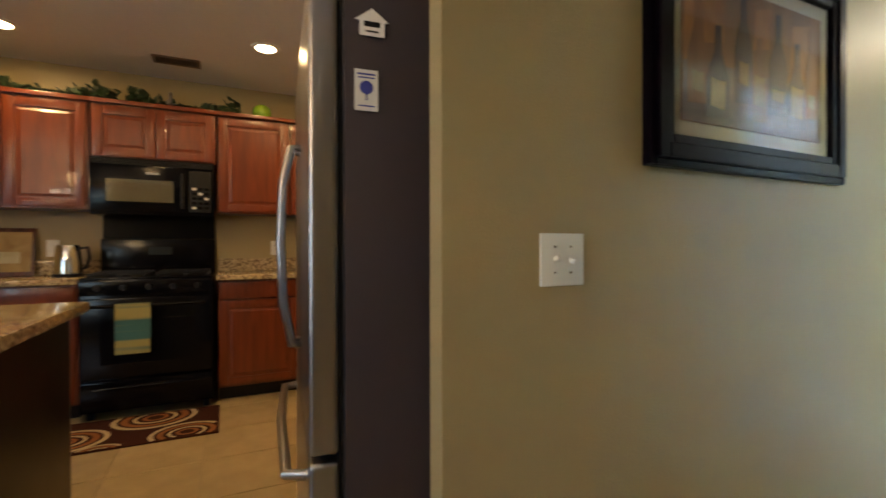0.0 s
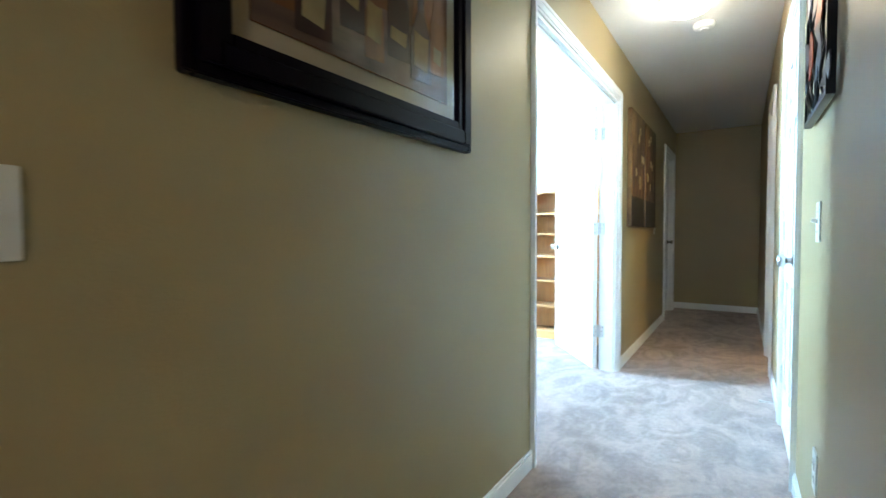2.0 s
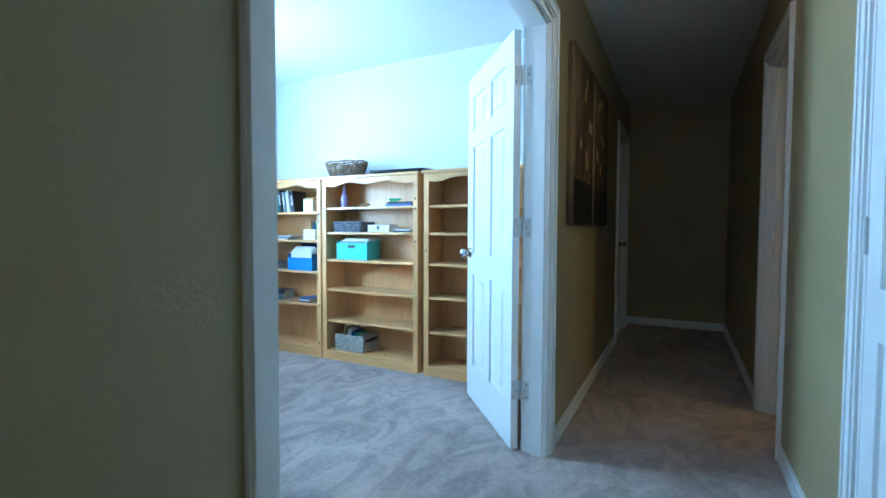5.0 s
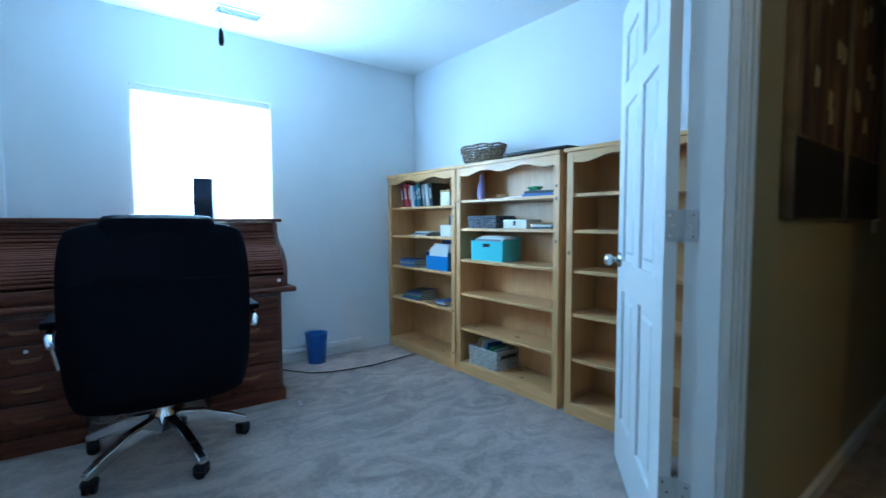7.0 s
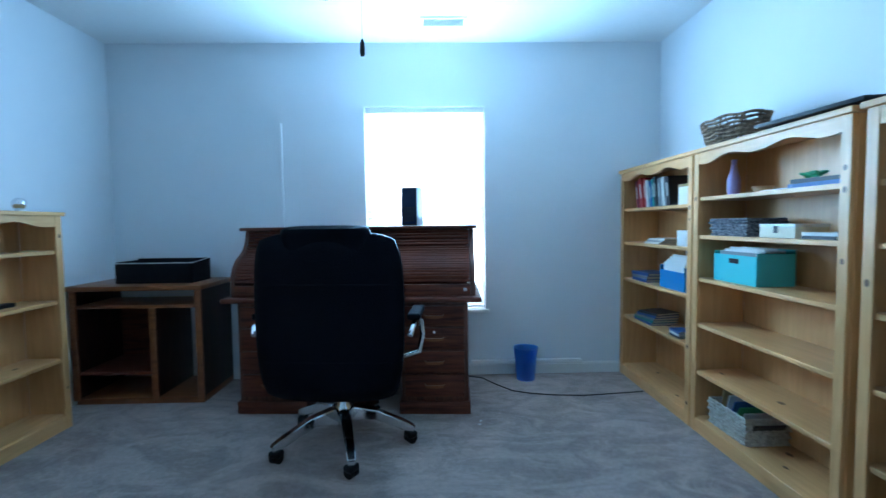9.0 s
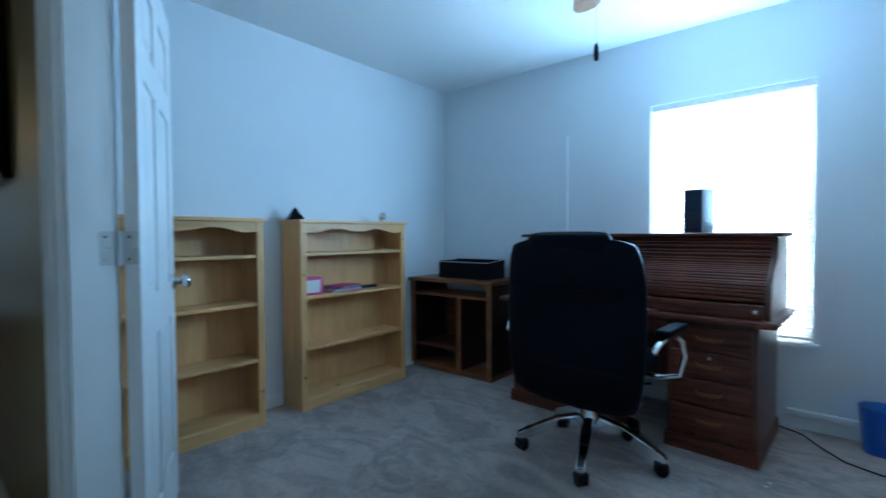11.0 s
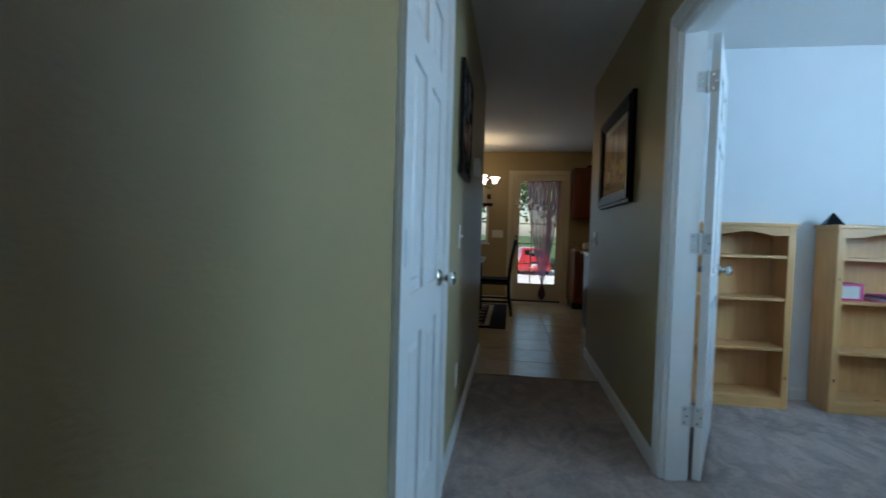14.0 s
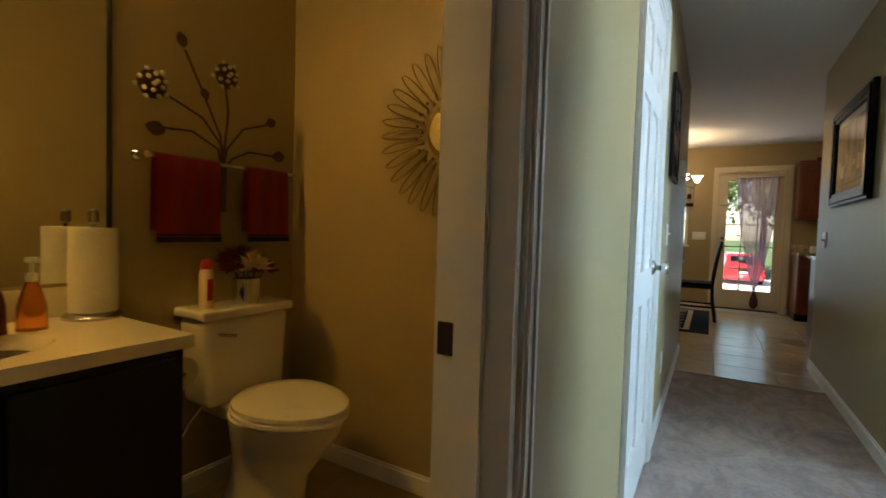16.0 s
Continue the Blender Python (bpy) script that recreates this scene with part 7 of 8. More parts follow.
# cabinets beyond the back door
sb = base_cabinet(pose(KX, 1.345, 0, 0, 0, 90), 0.62, 0.60, "dark cherry base cabinet by the back door")
base_cabinet(pose(KX, 1.975, 0, 0, 0, 90), 0.62, 0.60, "dark cherry base cabinet by the back door")
upper_cabinet(pose(KX, 1.345, 1.37, 0, 0, 90), 0.62, UT - 1.37, 0.32, 2, "cherry wall cabinet by the back door")
swt = thing("granite_worktop", "speckled granite worktop by the back door", "worktop", pose(KX, 1.335, 0.8725))
part("slab", boxes((0, 0.635, 0, 1.3, 0, 0.035), bevel=0.006), GRANITE, swt)
part("backsplash", boxes((0, 0.022, 0, 1.3, 0.0352, 0.14), bevel=0.003), GRANITE, swt)
tis = thing("tissue_box", "white tissue box on the worktop", "tissue box", pose(KX + 0.30, 1.62, 0.908))
part("box", boxes((-0.06, 0.06, -0.11, 0.11, 0, 0.09), bevel=0.003), MATBOARD, tis)
part("tissue", boxes((-0.02, 0.02, -0.03, 0.03, 0.0902, 0.12), bevel=0.008), PLASTIC_W, tis)
plate = bmesh.new()
lathe(plate, [(0, 0), (0.05, 0), (0.085, 0.045), (0.09, 0.047), (0.06, 0.004), (0, 0.004)], 24)
single("bowl", plate, mat("dark_red_glaze", (0.12, 0.02, 0.015), 0.2), "dark red bowl on top of the cabinet", "bowl", pose(KX + 0.16, 1.62, UT + 0.031))
fv = thing("floor_vent", "dark metal floor register", "vent", pose(-0.92, 1.36, 0))
part("frame", boxes((-0.15, 0.15, -0.06, -0.045, 0, 0.006), (-0.15, 0.15, 0.045, 0.06, 0, 0.006), (-0.15, -0.135, -0.045, 0.045, 0, 0.006), (0.135, 0.15, -0.045, 0.045, 0, 0.006)), VENT_BROWN, fv, smooth=False)
vsl = mesh("slat", boxes((-0.135, 0.135, -0.003, 0.003, 0.001, 0.005)), VENT_BROWN)
for k in range(8):
    shared("slat", vsl, fv, pose(0, -0.039 + 0.011 * k, 0))
# ==== BATH ====

vanity = thing("vanity_cabinet", "black bathroom vanity cabinet", "vanity", pose(0, 0, 0))
VX0, VX1, VY1, VZ = 4.645, 5.80, -0.83, 0.77
part("body", boxes((VX0 + 0.015, VX1, BY, VY1 - 0.025, 0.09, VZ - 0.035), bevel=0.003), BLACK_WOOD, vanity)
part("toe_kick", boxes((VX0 + 0.03, VX1, BY, VY1 - 0.09, 0, 0.09)), BLACK_WOOD, vanity, smooth=False)
for k in range(3):
    x0 = VX0 + 0.04 + k * 0.36
    part("door", boxes((x0, x0 + 0.34, VY1 - 0.0248, VY1 - 0.006, 0.12, VZ - 0.06), bevel=0.004), BLACK_WOOD, vanity)
CULTURED = mat("cultured_marble", (0.74, 0.68, 0.55), 0.15, vary=0.05, scale=4, spec=0.5)
vt = thing("bathroom_counter", "cream cultured marble vanity top with a moulded basin", "counter", pose(0, 0, VZ - 0.0345))
bm = bmesh.new()
cxb, cyb, n = 5.12, -1.07, 40
outer = [(VX0, VY1), (VX1, VY1), (VX1, BY), (VX0, BY)]
ring = [(cxb + 0.25 * math.cos(2 * math.pi * k / n), cyb + 0.17 * math.sin(2 * math.pi * k / n)) for k in range(n)]


def on_rect(a):
    c_, s_ = math.cos(a), math.sin(a)
    t = min(((VX1 - cxb) / c_ if c_ > 1e-6 else (VX0 - cxb) / c_ if c_ < -1e-6 else 9), ((VY1 - cyb) / s_ if s_ > 1e-6 else (BY + 0.02 - cyb) / s_ if s_ < -1e-6 else 9))
    return (cxb + t * c_, cyb + t * s_)


angs = sorted([2 * math.pi * k / n for k in range(n)] + [math.atan2(y - cyb, x - cxb) % (2 * math.pi) for x, y in ((VX0, VY1), (VX1, VY1), (VX1, BY + 0.02), (VX0, BY + 0.02))])
levels = []
for f in ("rim0", "rim", 1.0, 0.96, 0.85, 0.6, 0.25, 0.05):
    row = []
    for a in angs:
        if f in ("rim", "rim0"):
            x, y = on_rect(a)
            z = 0.034 if f == "rim" else 0.0
        else:
            x, y = cxb + 0.25 * f * math.cos(a), cyb + 0.17 * f * math.sin(a)
            z = 0.034 - 0.11 * (1 - f ** 2.2) ** 0.8
        row.append(bm.verts.new((x, y, z)))
    levels.append(row)
for a, b in zip(levels, levels[1:]):
    for k in range(len(angs)):
        bm.faces.new((a[k], a[(k + 1) % len(angs)], b[(k + 1) % len(angs)], b[k]))
bm.faces.new(levels[-1])
part("top", bm, CULTURED, vt)
part("backsplash", boxes((VX0, VX1, BY, BY + 0.0195, 0.0, 0.125), bevel=0.004), CULTURED, vt)
bm = bmesh.new()
lathe(bm, [(0, -0.0745), (0.022, -0.0745), (0.02, -0.071), (0, -0.072)], 20, Matrix.Translation((cxb, cyb, 0)))
part("drain", bm, CHROME, vt)
fc = thing("faucet", "brushed nickel basin faucet", "faucet", pose(cxb, -1.285, VZ))
bm = bmesh.new()
lathe(bm, [(0.028, 0), (0.028, 0.008), (0.018, 0.02), (0.016, 0.09), (0, 0.095)], 20)
tube(bm, [(0, 0, 0.07), (0, 0.06, 0.10), (0, 0.11, 0.085)], 0.011, 10)
part("spout", bm, NICKEL, fc)
for s in (-1, 1):
    bm = bmesh.new()
    lathe(bm, [(0.022, 0), (0.022, 0.008), (0.014, 0.02), (0.016, 0.045), (0, 0.05)], 16, Matrix.Translation((s * 0.1, 0, 0)))
    part("tap_handle", bm, NICKEL, fc)
AMBER = glass("amber_soap", (0.75, 0.28, 0.06), 0.1)
for px, py, hgt, mt, lab in ((4.87, -1.20, 0.13, AMBER, "amber liquid soap bottle with cream pump"), (4.955, -1.20, 0.15, DARKWOOD, "brown lotion bottle with cream pump")):
    sp = thing("soap_dispenser", lab, "soap dispenser", pose(px, py, VZ))
    bm = bmesh.new()
    lathe(bm, [(0, 0.0005), (0.034, 0.0005), (0.032, hgt * 0.5), (0.02, hgt * 0.85), (0.012, hgt), (0, hgt)], 22)
    part("bottle", bm, mt, sp)
    bm = bmesh.new()
    lathe(bm, [(0.013, hgt), (0.013, hgt + 0.02), (0.005, hgt + 0.025), (0.005, hgt + 0.05), (0.014, hgt + 0.052), (0.014, hgt + 0.065), (0, hgt + 0.066)], 16)
    box(bm, -0.006, 0.006, -0.006, 0.045, hgt + 0.053, hgt + 0.064)
    part("pump", bm, PLASTIC_W, sp)
ROLL = mat("paper_towel", (0.80, 0.77, 0.70), 0.95, vary=0.04, scale=60, bump=0.4, bscale=140)
pr = thing("paper_towel_holder", "paper towel roll on a brushed metal stand", "paper towel holder", pose(4.70, -1.268, VZ))
bm = bmesh.new()
lathe(bm, [(0, 0), (0.078, 0), (0.078, 0.008), (0.066, 0.018), (0, 0.02)], 32)
part("base", bm, NICKEL, pr)
bm = bmesh.new()
lathe(bm, [(0.02, 0.021), (0.062, 0.021), (0.063, 0.15), (0.062, 0.275), (0.02, 0.275)], 40)
part("paper_roll", bm, ROLL, pr, "white quilted paper roll")
bm = bmesh.new()
lathe(bm, [(0.006, 0.02), (0.006, 0.285), (0.014, 0.292), (0.014, 0.325), (0.006, 0.332), (0, 0.332)], 16)
part("post", bm, NICKEL, pr)

mir = thing("bathroom_mirror", "large frameless wall mirror above the vanity", "mirror", pose(0, 0, 0))
part("glass", boxes((4.625, 5.78, BY + 0.001, BY + 0.006, VZ + 0.10, 1.92)), MIRROR, mir, "silvered mirror glass", smooth=False)
part("edge_strip", boxes((4.607, 4.6245, BY + 0.001, BY + 0.008, VZ + 0.10, 1.92), bevel=0.002), mat("dark_mirror_edge", (0.03, 0.035, 0.04), 0.25, vary=0.2), mir, "dark bevelled mirror edge", smooth=False)

vl = thing("vanity_light", "nickel vanity light bar with three lit glass shades", "wall light", pose(5.15, BY, 2.24))
part("bar", boxes((-0.30, 0.30, 0, 0.025, -0.04, 0.04), bevel=0.008), NICKEL, vl)
for k in (-1, 0, 1):
    bm = bmesh.new()
    lathe(bm, [(0.02, 0.0), (0.035, -0.02), (0.05, -0.08), (0.055, -0.11), (0.048, -0.105), (0.03, -0.02)], 20, Matrix.Translation((0.2 * k, 0.08, 0.02)))
    part("shade", bm, LAMP_WARM, vl, "glowing warm glass shade")
    bm = bmesh.new()
    tube(bm, [(0.2 * k, 0.02, 0.0), (0.2 * k, 0.08, 0.015)], 0.008, 8)
    part("arm", bm, NICKEL, vl)
point("vanity_lamp", (5.15, BY + 0.06, 2.17), 10.2, (1.0, 0.58, 0.08), 0.06)


def toilet(m):
    """Origin on the floor at the wall behind the tank, front towards +y."""
    t = thing("toilet", "white porcelain toilet with closed lid", "toilet", m)
    bm = boxes((-0.19, 0.19, 0.015, 0.185, 0.385, 0.715), bevel=0.03, seg=4)
    for v in bm.verts:
        v.co.x *= 0.88 + 0.12 * (v.co.z - 0.385) / 0.33
    part("tank", bm, PORCELAIN, t)
    part("tank_lid", boxes((-0.202, 0.202, 0.005, 0.20, 0.716, 0.752), bevel=0.014, seg=4), PORCELAIN, t)
    bm = bmesh.new()
    tube(bm, [(0.13, 0.185, 0.66), (0.13, 0.205, 0.66), (0.08, 0.212, 0.65)], 0.007, 8)
    part("flush_handle", bm, NICKEL, t)

    def oval(bm, rows):
        rings = []
        for z, w, y0, y1 in rows:
            cy, ry = (y0 + y1) / 2, (y1 - y0) / 2
            rings.append([bm.verts.new((w * math.cos(a) * (1 - 0.12 * math.sin(a)), cy + ry * math.sin(a), z)) for a in [2 * math.pi * k / 36 for k in range(36)]])
        for a, b in zip(rings, rings[1:]):
            for k in range(36):
                bm.faces.new((a[k], a[(k + 1) % 36], b[(k + 1) % 36], b[k]))
        bm.faces.new(rings[0][::-1]), bm.faces.new(rings[-1])
        return bm

    part("bowl", oval(bmesh.new(), [(0.0, 0.115, 0.10, 0.50), (0.03, 0.115, 0.10, 0.50), (0.06, 0.10, 0.12, 0.48), (0.16, 0.10, 0.14, 0.50), (0.26, 0.14, 0.16, 0.58), (0.34, 0.175, 0.18, 0.635), (0.385, 0.185, 0.185, 0.65), (0.39, 0.18, 0.19, 0.645)]), PORCELAIN, t)
    part("rear_deck", boxes((-0.11, 0.11, 0.03, 0.24, 0.33, 0.3845), bevel=0.015, seg=3), PORCELAIN, t)
    part("seat", oval(bmesh.new(), [(0.391, 0.182, 0.21, 0.655), (0.395, 0.19, 0.205, 0.662), (0.408, 0.19, 0.205, 0.662), (0.413, 0.184, 0.21, 0.655)]), PORCELAIN, t, "white plastic seat")
    part("lid", oval(bmesh.new(), [(0.414, 0.178, 0.215, 0.650), (0.418, 0.187, 0.207, 0.658), (0.432, 0.187, 0.207, 0.658), (0.442, 0.17, 0.22, 0.64), (0.446, 0.12, 0.27, 0.59)]), PORCELAIN, t, "white closed lid")
    for s in (-1, 1):
        bm = bmesh.new()
        lathe(bm, [(0.016, 0.028), (0.014, 0.045), (0, 0.05)], 12, Matrix.Translation((s * 0.09, 0.30, -0.0)))
        part("bolt_cap", bm, PORCELAIN, t)
    return t


toilet(pose(4.205, BY, 0))
spray = thing("spray_can", "red-capped air freshener can on the toilet tank", "spray can", pose(4.345, BY + 0.115, 0.7525))
bm = bmesh.new()
lathe(bm, [(0, 0), (0.024, 0), (0.025, 0.005), (0.025, 0.13), (0.02, 0.145), (0, 0.146)], 20)
part("can", bm, mat("printed_can", (0.62, 0.52, 0.42), 0.3, vary=0.15), spray)
part("print", boxes((-0.012, 0.012, 0.0248, 0.0262, 0.03, 0.11), bevel=0.0004, seg=1), colour("red_print", (0.45, 0.03, 0.02)), spray, "red printed band")
bm = bmesh.new()
lathe(bm, [(0.021, 0.146), (0.02, 0.165), (0.014, 0.18), (0, 0.184)], 20)
part("cap", bm, colour("red_cap", (0.5, 0.02, 0.015), 0.3), spray, "red plastic cap")
fv2 = thing("flower_vase", "polished metal pot with red and cream silk flowers", "flowers", pose(4.175, BY + 0.115, 0.7525))
bm = bmesh.new()
lathe(bm, [(0, 0), (0.052, 0), (0.055, 0.10), (0.051, 0.10), (0.048, 0.008), (0, 0.008)], 28)
part("pot", bm, CHROME, fv2, "polished metal pot")


def bloom(parent, at, r, material, seed, label):
    q = random.Random(seed)
    bm = bmesh.new()
    for k in range(80):
        a, e = q.uniform(0, 6.28), q.uniform(-0.2, 1.4)
        d = Vector((math.cos(a) * math.cos(e), math.sin(a) * math.cos(e), math.sin(e)))
        u = d.orthogonal().normalized()
        w = r * 0.13
        p0, p1, p2 = Vector(at), Vector(at) + d * r * 0.6, Vector(at) + d * r * q.uniform(0.85, 1.1)
        vs = [bm.verts.new(v) for v in (p0, p1 + u * w, p2, p1 - u * w)]
        bm.faces.new(vs)
    return part("bloom", bm, material, parent, label, smooth=False)


CREAM_PETAL = mat("cream_petal", (0.72, 0.55, 0.30), 0.7, vary=0.12)
RED_PETAL = mat("dark_red_petal", (0.16, 0.012, 0.012), 0.7, vary=0.2)
bloom(fv2, (0.015, 0.065, 0.15), 0.078, CREAM_PETAL, 1, "cream chrysanthemum")
for k, p in enumerate(((-0.05, 0.0, 0.15), (0.05, -0.02, 0.17), (-0.01, -0.04, 0.18), (-0.06, 0.035, 0.13), (0.07, 0.02, 0.14))):
    bloom(fv2, p, 0.065, RED_PETAL, k + 3, "dark red silk flower")
bm = bmesh.new()
for k, p in enumerate(((0.012, 0.03, 0.155), (-0.05, 0.0, 0.15), (0.05, -0.02, 0.17), (-0.01, -0.04, 0.18), (-0.06, 0.035, 0.13), (0.07, 0.02, 0.14))):
    tube(bm, [(0, 0, 0.02), p], 0.003, 5)
part("stems", bm, LEAFG, fv2)

# towel bar with red towels
RED_TOWEL = mat("red_terry", (0.42, 0.018, 0.012), 0.95, vary=0.18, scale=90, bump=0.8, bscale=260, spec=0.1, sheen=0.4)
NAVY = mat("navy_terry", (0.015, 0.02, 0.04), 0.95, vary=0.2, bump=0.5, bscale=260, spec=0.1)
bar = thing("towel_bar", "chrome towel bar on the bathroom wall", "towel bar", pose(4.215, BY, 1.30))
bm = bmesh.new()
tube(bm, [(-0.31, 0.06, 0), (0.31, 0.06, 0)], 0.008, 12)
part("rail", bm, CHROME, bar)
for s in (-1, 1):
    bm = bmesh.new()
    lathe(bm, [(0.024, 0), (0.022, 0.01), (0.012, 0.02), (0.012, 0.07), (0, 0.072)], 18, Matrix.Translation((s * 0.315, 0, 0)) @ Matrix.Rotation(radians(-90), 4, "X"))
    part("bracket", bm, CHROME, bar)


def hung_towel(x0, x1, zf, zb):
    t = thing("hand_towel", "folded red towel with navy striped hem on the bar", "towel", pose(0, BY + 0.06, 1.30), "red towels on the bar")
    prof = [(0.022, zf), (0.020, -0.10), (0.015, -0.02), (0.011, 0.006), (0.0, 0.0125), (-0.011, 0.006), (-0.014, -0.02), (-0.017, -0.10), (-0.018, zb)]
    bm = bmesh.new()
    n = 18
    rows = []
    for y, z in prof:
        rows.append([bm.verts.new((x0 + (x1 - x0) * i / n, y + 0.003 * math.sin(i * 1.1 + z * 8) * (1 if y > 0.012 or y < -0.012 else 0.2), z)) for i in range(n + 1)])
    for a, b in zip(rows, rows[1:]):
        for i in range(n):
            bm.faces.new((a[i], a[i + 1], b[i + 1], b[i]))
    bmesh.ops.solidify(bm, geom=bm.faces[:], thickness=0.004)
    part("cloth", bm, RED_TOWEL, t)
    for k, (za, zc, mt) in enumerate(((zf - 0.002, zf + 0.018, NAVY), (zf + 0.022, zf + 0.028, NAVY))):
        bm = bmesh.new()
        for i in range(n):
            xa, xb = x0 + (x1 - x0) * i / n, x0 + (x1 - x0) * (i + 1) / n
            ya = [0.0285 + 0.003 * math.sin(j * 1.1 + za * 8) for j in (i, i + 1)]
            bm.faces.new([bm.verts.new(p) for p in ((xa, ya[0], za), (xb, ya[1], za), (xb, ya[1], zc), (xa, ya[0], zc))])
        part("hem_stripe", bm, mt, t, "navy hem stripe")
    return t


hung_towel(4.265, 4.505, -0.30, -0.26)
hung_towel(3.935, 4.145, -0.30, -0.26)

# metal flower spray above the towels
FLOWER_METAL = mat("bronze_wall_metal", (0.11, 0.07, 0.045), 0.35, 0.8, vary=0.25)
PEARL = mat("pearl_bead", (0.75, 0.68, 0.50), 0.15, 0.3, vary=0.05)
fl = thing("metal_flower_art", "bronze metal flower spray with pearl beads on the wall", "wall art", pose(4.22, BY + 0.012, 1.275))
stems = [((0.0, 0.0), (0.0, 0.10), (0.09, 0.20), (0.28, 0.27)), ((0, 0), (-0.01, 0.12), (-0.02, 0.24), (0.0, 0.37)), ((0, 0), (0.01, 0.14), (0.09, 0.30), (0.16, 0.43)), ((0, 0), (-0.02, 0.10), (-0.09, 0.19), (-0.20, 0.23)), ((0, 0), (0.02, 0.09), (0.13, 0.14), (0.24, 0.13)), ((0, 0), (-0.04, 0.06), (-0.12, 0.10), (-0.24, 0.10))]
for k, st in enumerate(stems):
    bm = bmesh.new()
    tube(bm, [(x, 0.006 + 0.004 * i, z) for i, (x, z) in enumerate(st)], 0.0045, 6)
    part("stem", bm, FLOWER_METAL, fl)
bm = boxes((-0.012, 0.012, -0.008, 0.02, -0.16, 0.02), bevel=0.004)
part("main_stem", bm, FLOWER_METAL, fl)
rnd = random.Random(2)
for cx, cz in ((0.28, 0.27), (0.0, 0.38)):
    for k in range(15):
        a, rr = 2.4 * k, 0.016 * math.sqrt(k)
        bm = bmesh.new()
        bmesh.ops.create_uvsphere(bm, u_segments=12, v_segments=8, radius=0.0085, matrix=Matrix.Translation((cx + rr * math.cos(a), 0.035 + 0.01 * math.cos(rr * 40), cz + rr * math.sin(a))))
        part("bead", bm, PEARL, fl, "pearl bead")
    bm = bmesh.new()
    lathe(bm, [(0.004, -0.022), (0.03, 0.0), (0.05, 0.012), (0.048, 0.014), (0.02, 0.006), (0.002, 0.0)], 16, Matrix.Translation((cx, 0.018, cz)) @ Matrix.Rotation(radians(-90), 4, "X"))
    part("seed_head", bm, FLOWER_METAL, fl)
for cx, cz, s, turn in ((0.17, 0.45, 0.04, 20), (-0.21, 0.24, 0.04, -70), (-0.25, 0.10, 0.05, -80), (0.25, 0.12, 0.05, 80), (0.08, 0.28, 0.035, 30)):
    bm = bmesh.new()
    pts = [(s * 0.5 * math.sin(math.pi * u) ** 0.8, s * 1.4 * (u - 0.3)) for u in [i / 9 for i in range(10)]]
    prism(bm, pts + [(-x, z) for x, z in reversed(pts[1:-1])], -0.001, 0.001)
    for v in bm.verts:
        v.co.y += 8 * v.co.x ** 2
    bmesh.ops.transform(bm, matrix=pose(cx, 0.02, cz, 0, turn, 0), verts=bm.verts[:])
    part("petal", bm, FLOWER_METAL, fl)

# sunburst mirror on the side wall
GOLD_WIRE = mat("gold_wire", (0.33, 0.23, 0.09), 0.3, 0.9, vary=0.15)
sbm = thing("sunburst_mirror", "round mirror with looped gold wire rays and beads", "mirror", pose(BX0 + 0.012, -0.50, 1.445))
for k in range(32):
    a = 2 * math.pi * k / 32
    bm = bmesh.new()
    pts = []
    for i in range(15):
        u = i / 14
        r = 0.135 + 0.195 * math.sin(math.pi * u)
        b = a + 0.085 * math.cos(math.pi * u)
        pts.append((0.004 + 0.004 * (k % 2), r * math.cos(b), r * math.sin(b)))
    tube(bm, pts, 0.0033, 5)
    part("wire_loop", bm, GOLD_WIRE, sbm)
bm = bmesh.new()
lathe(bm, [(0, 0), (0.105, 0), (0.11, 0.006), (0.10, 0.012), (0, 0.012)], 36, Matrix.Rotation(radians(90), 4, "Y"))
part("rim", bm, GOLD_WIRE, sbm)
bm = bmesh.new()
lathe(bm, [(0, 0.0122), (0.092, 0.0122), (0.09, 0.015), (0, 0.016)], 36, Matrix.Rotation(radians(90), 4, "Y"))
part("glass", bm, MIRROR, sbm)
for k in range(40):
    a, r = 2 * math.pi * k / 20 + (0.15 if k >= 20 else 0), 0.128 if k < 20 else 0.155
    bm = bmesh.new()
    bmesh.ops.create_icosphere(bm, subdivisions=1, radius=0.008, matrix=Matrix.Translation((0.012, r * math.cos(a), r * math.sin(a))))
    part("bead", bm, GOLD_WIRE, sbm)
pl = thing("toilet_brush", "dark toilet brush standing against the wall", "toilet brush", pose(BX0 + 0.09, -0.22, 0))
bm = bmesh.new()
lathe(bm, [(0, 0), (0.05, 0), (0.058, 0.05), (0.05, 0.30), (0.03, 0.36), (0, 0.36)], 20)
part("holder", bm, BLACK_WOOD, pl)
bm = bmesh.new()
lathe(bm, [(0.012, 0.36), (0.012, 0.66), (0.045, 0.68), (0.05, 0.70), (0, 0.705)], 16)
part("handle", bm, DARKWOOD_V, pl)
tp = thing("toilet_paper_holder", "paper roll on a bracket beside the vanity", "toilet paper", pose(VX0 + 0.0155, -1.02, 0.62))
bm = bmesh.new()
cyl(bm, (-0.065, -0.05, 0), 0.05, 0.10, seg=28, rot=Matrix.Rotation(radians(-90), 4, "X"))
part("roll", bm, ROLL, tp)
bm = bmesh.new()
tube(bm, [(0, -0.06, 0), (-0.065, -0.06, 0), (-0.065, 0.06, 0)], 0.006, 8)
part("bracket", bm, NICKEL, tp)
hose = bmesh.new()
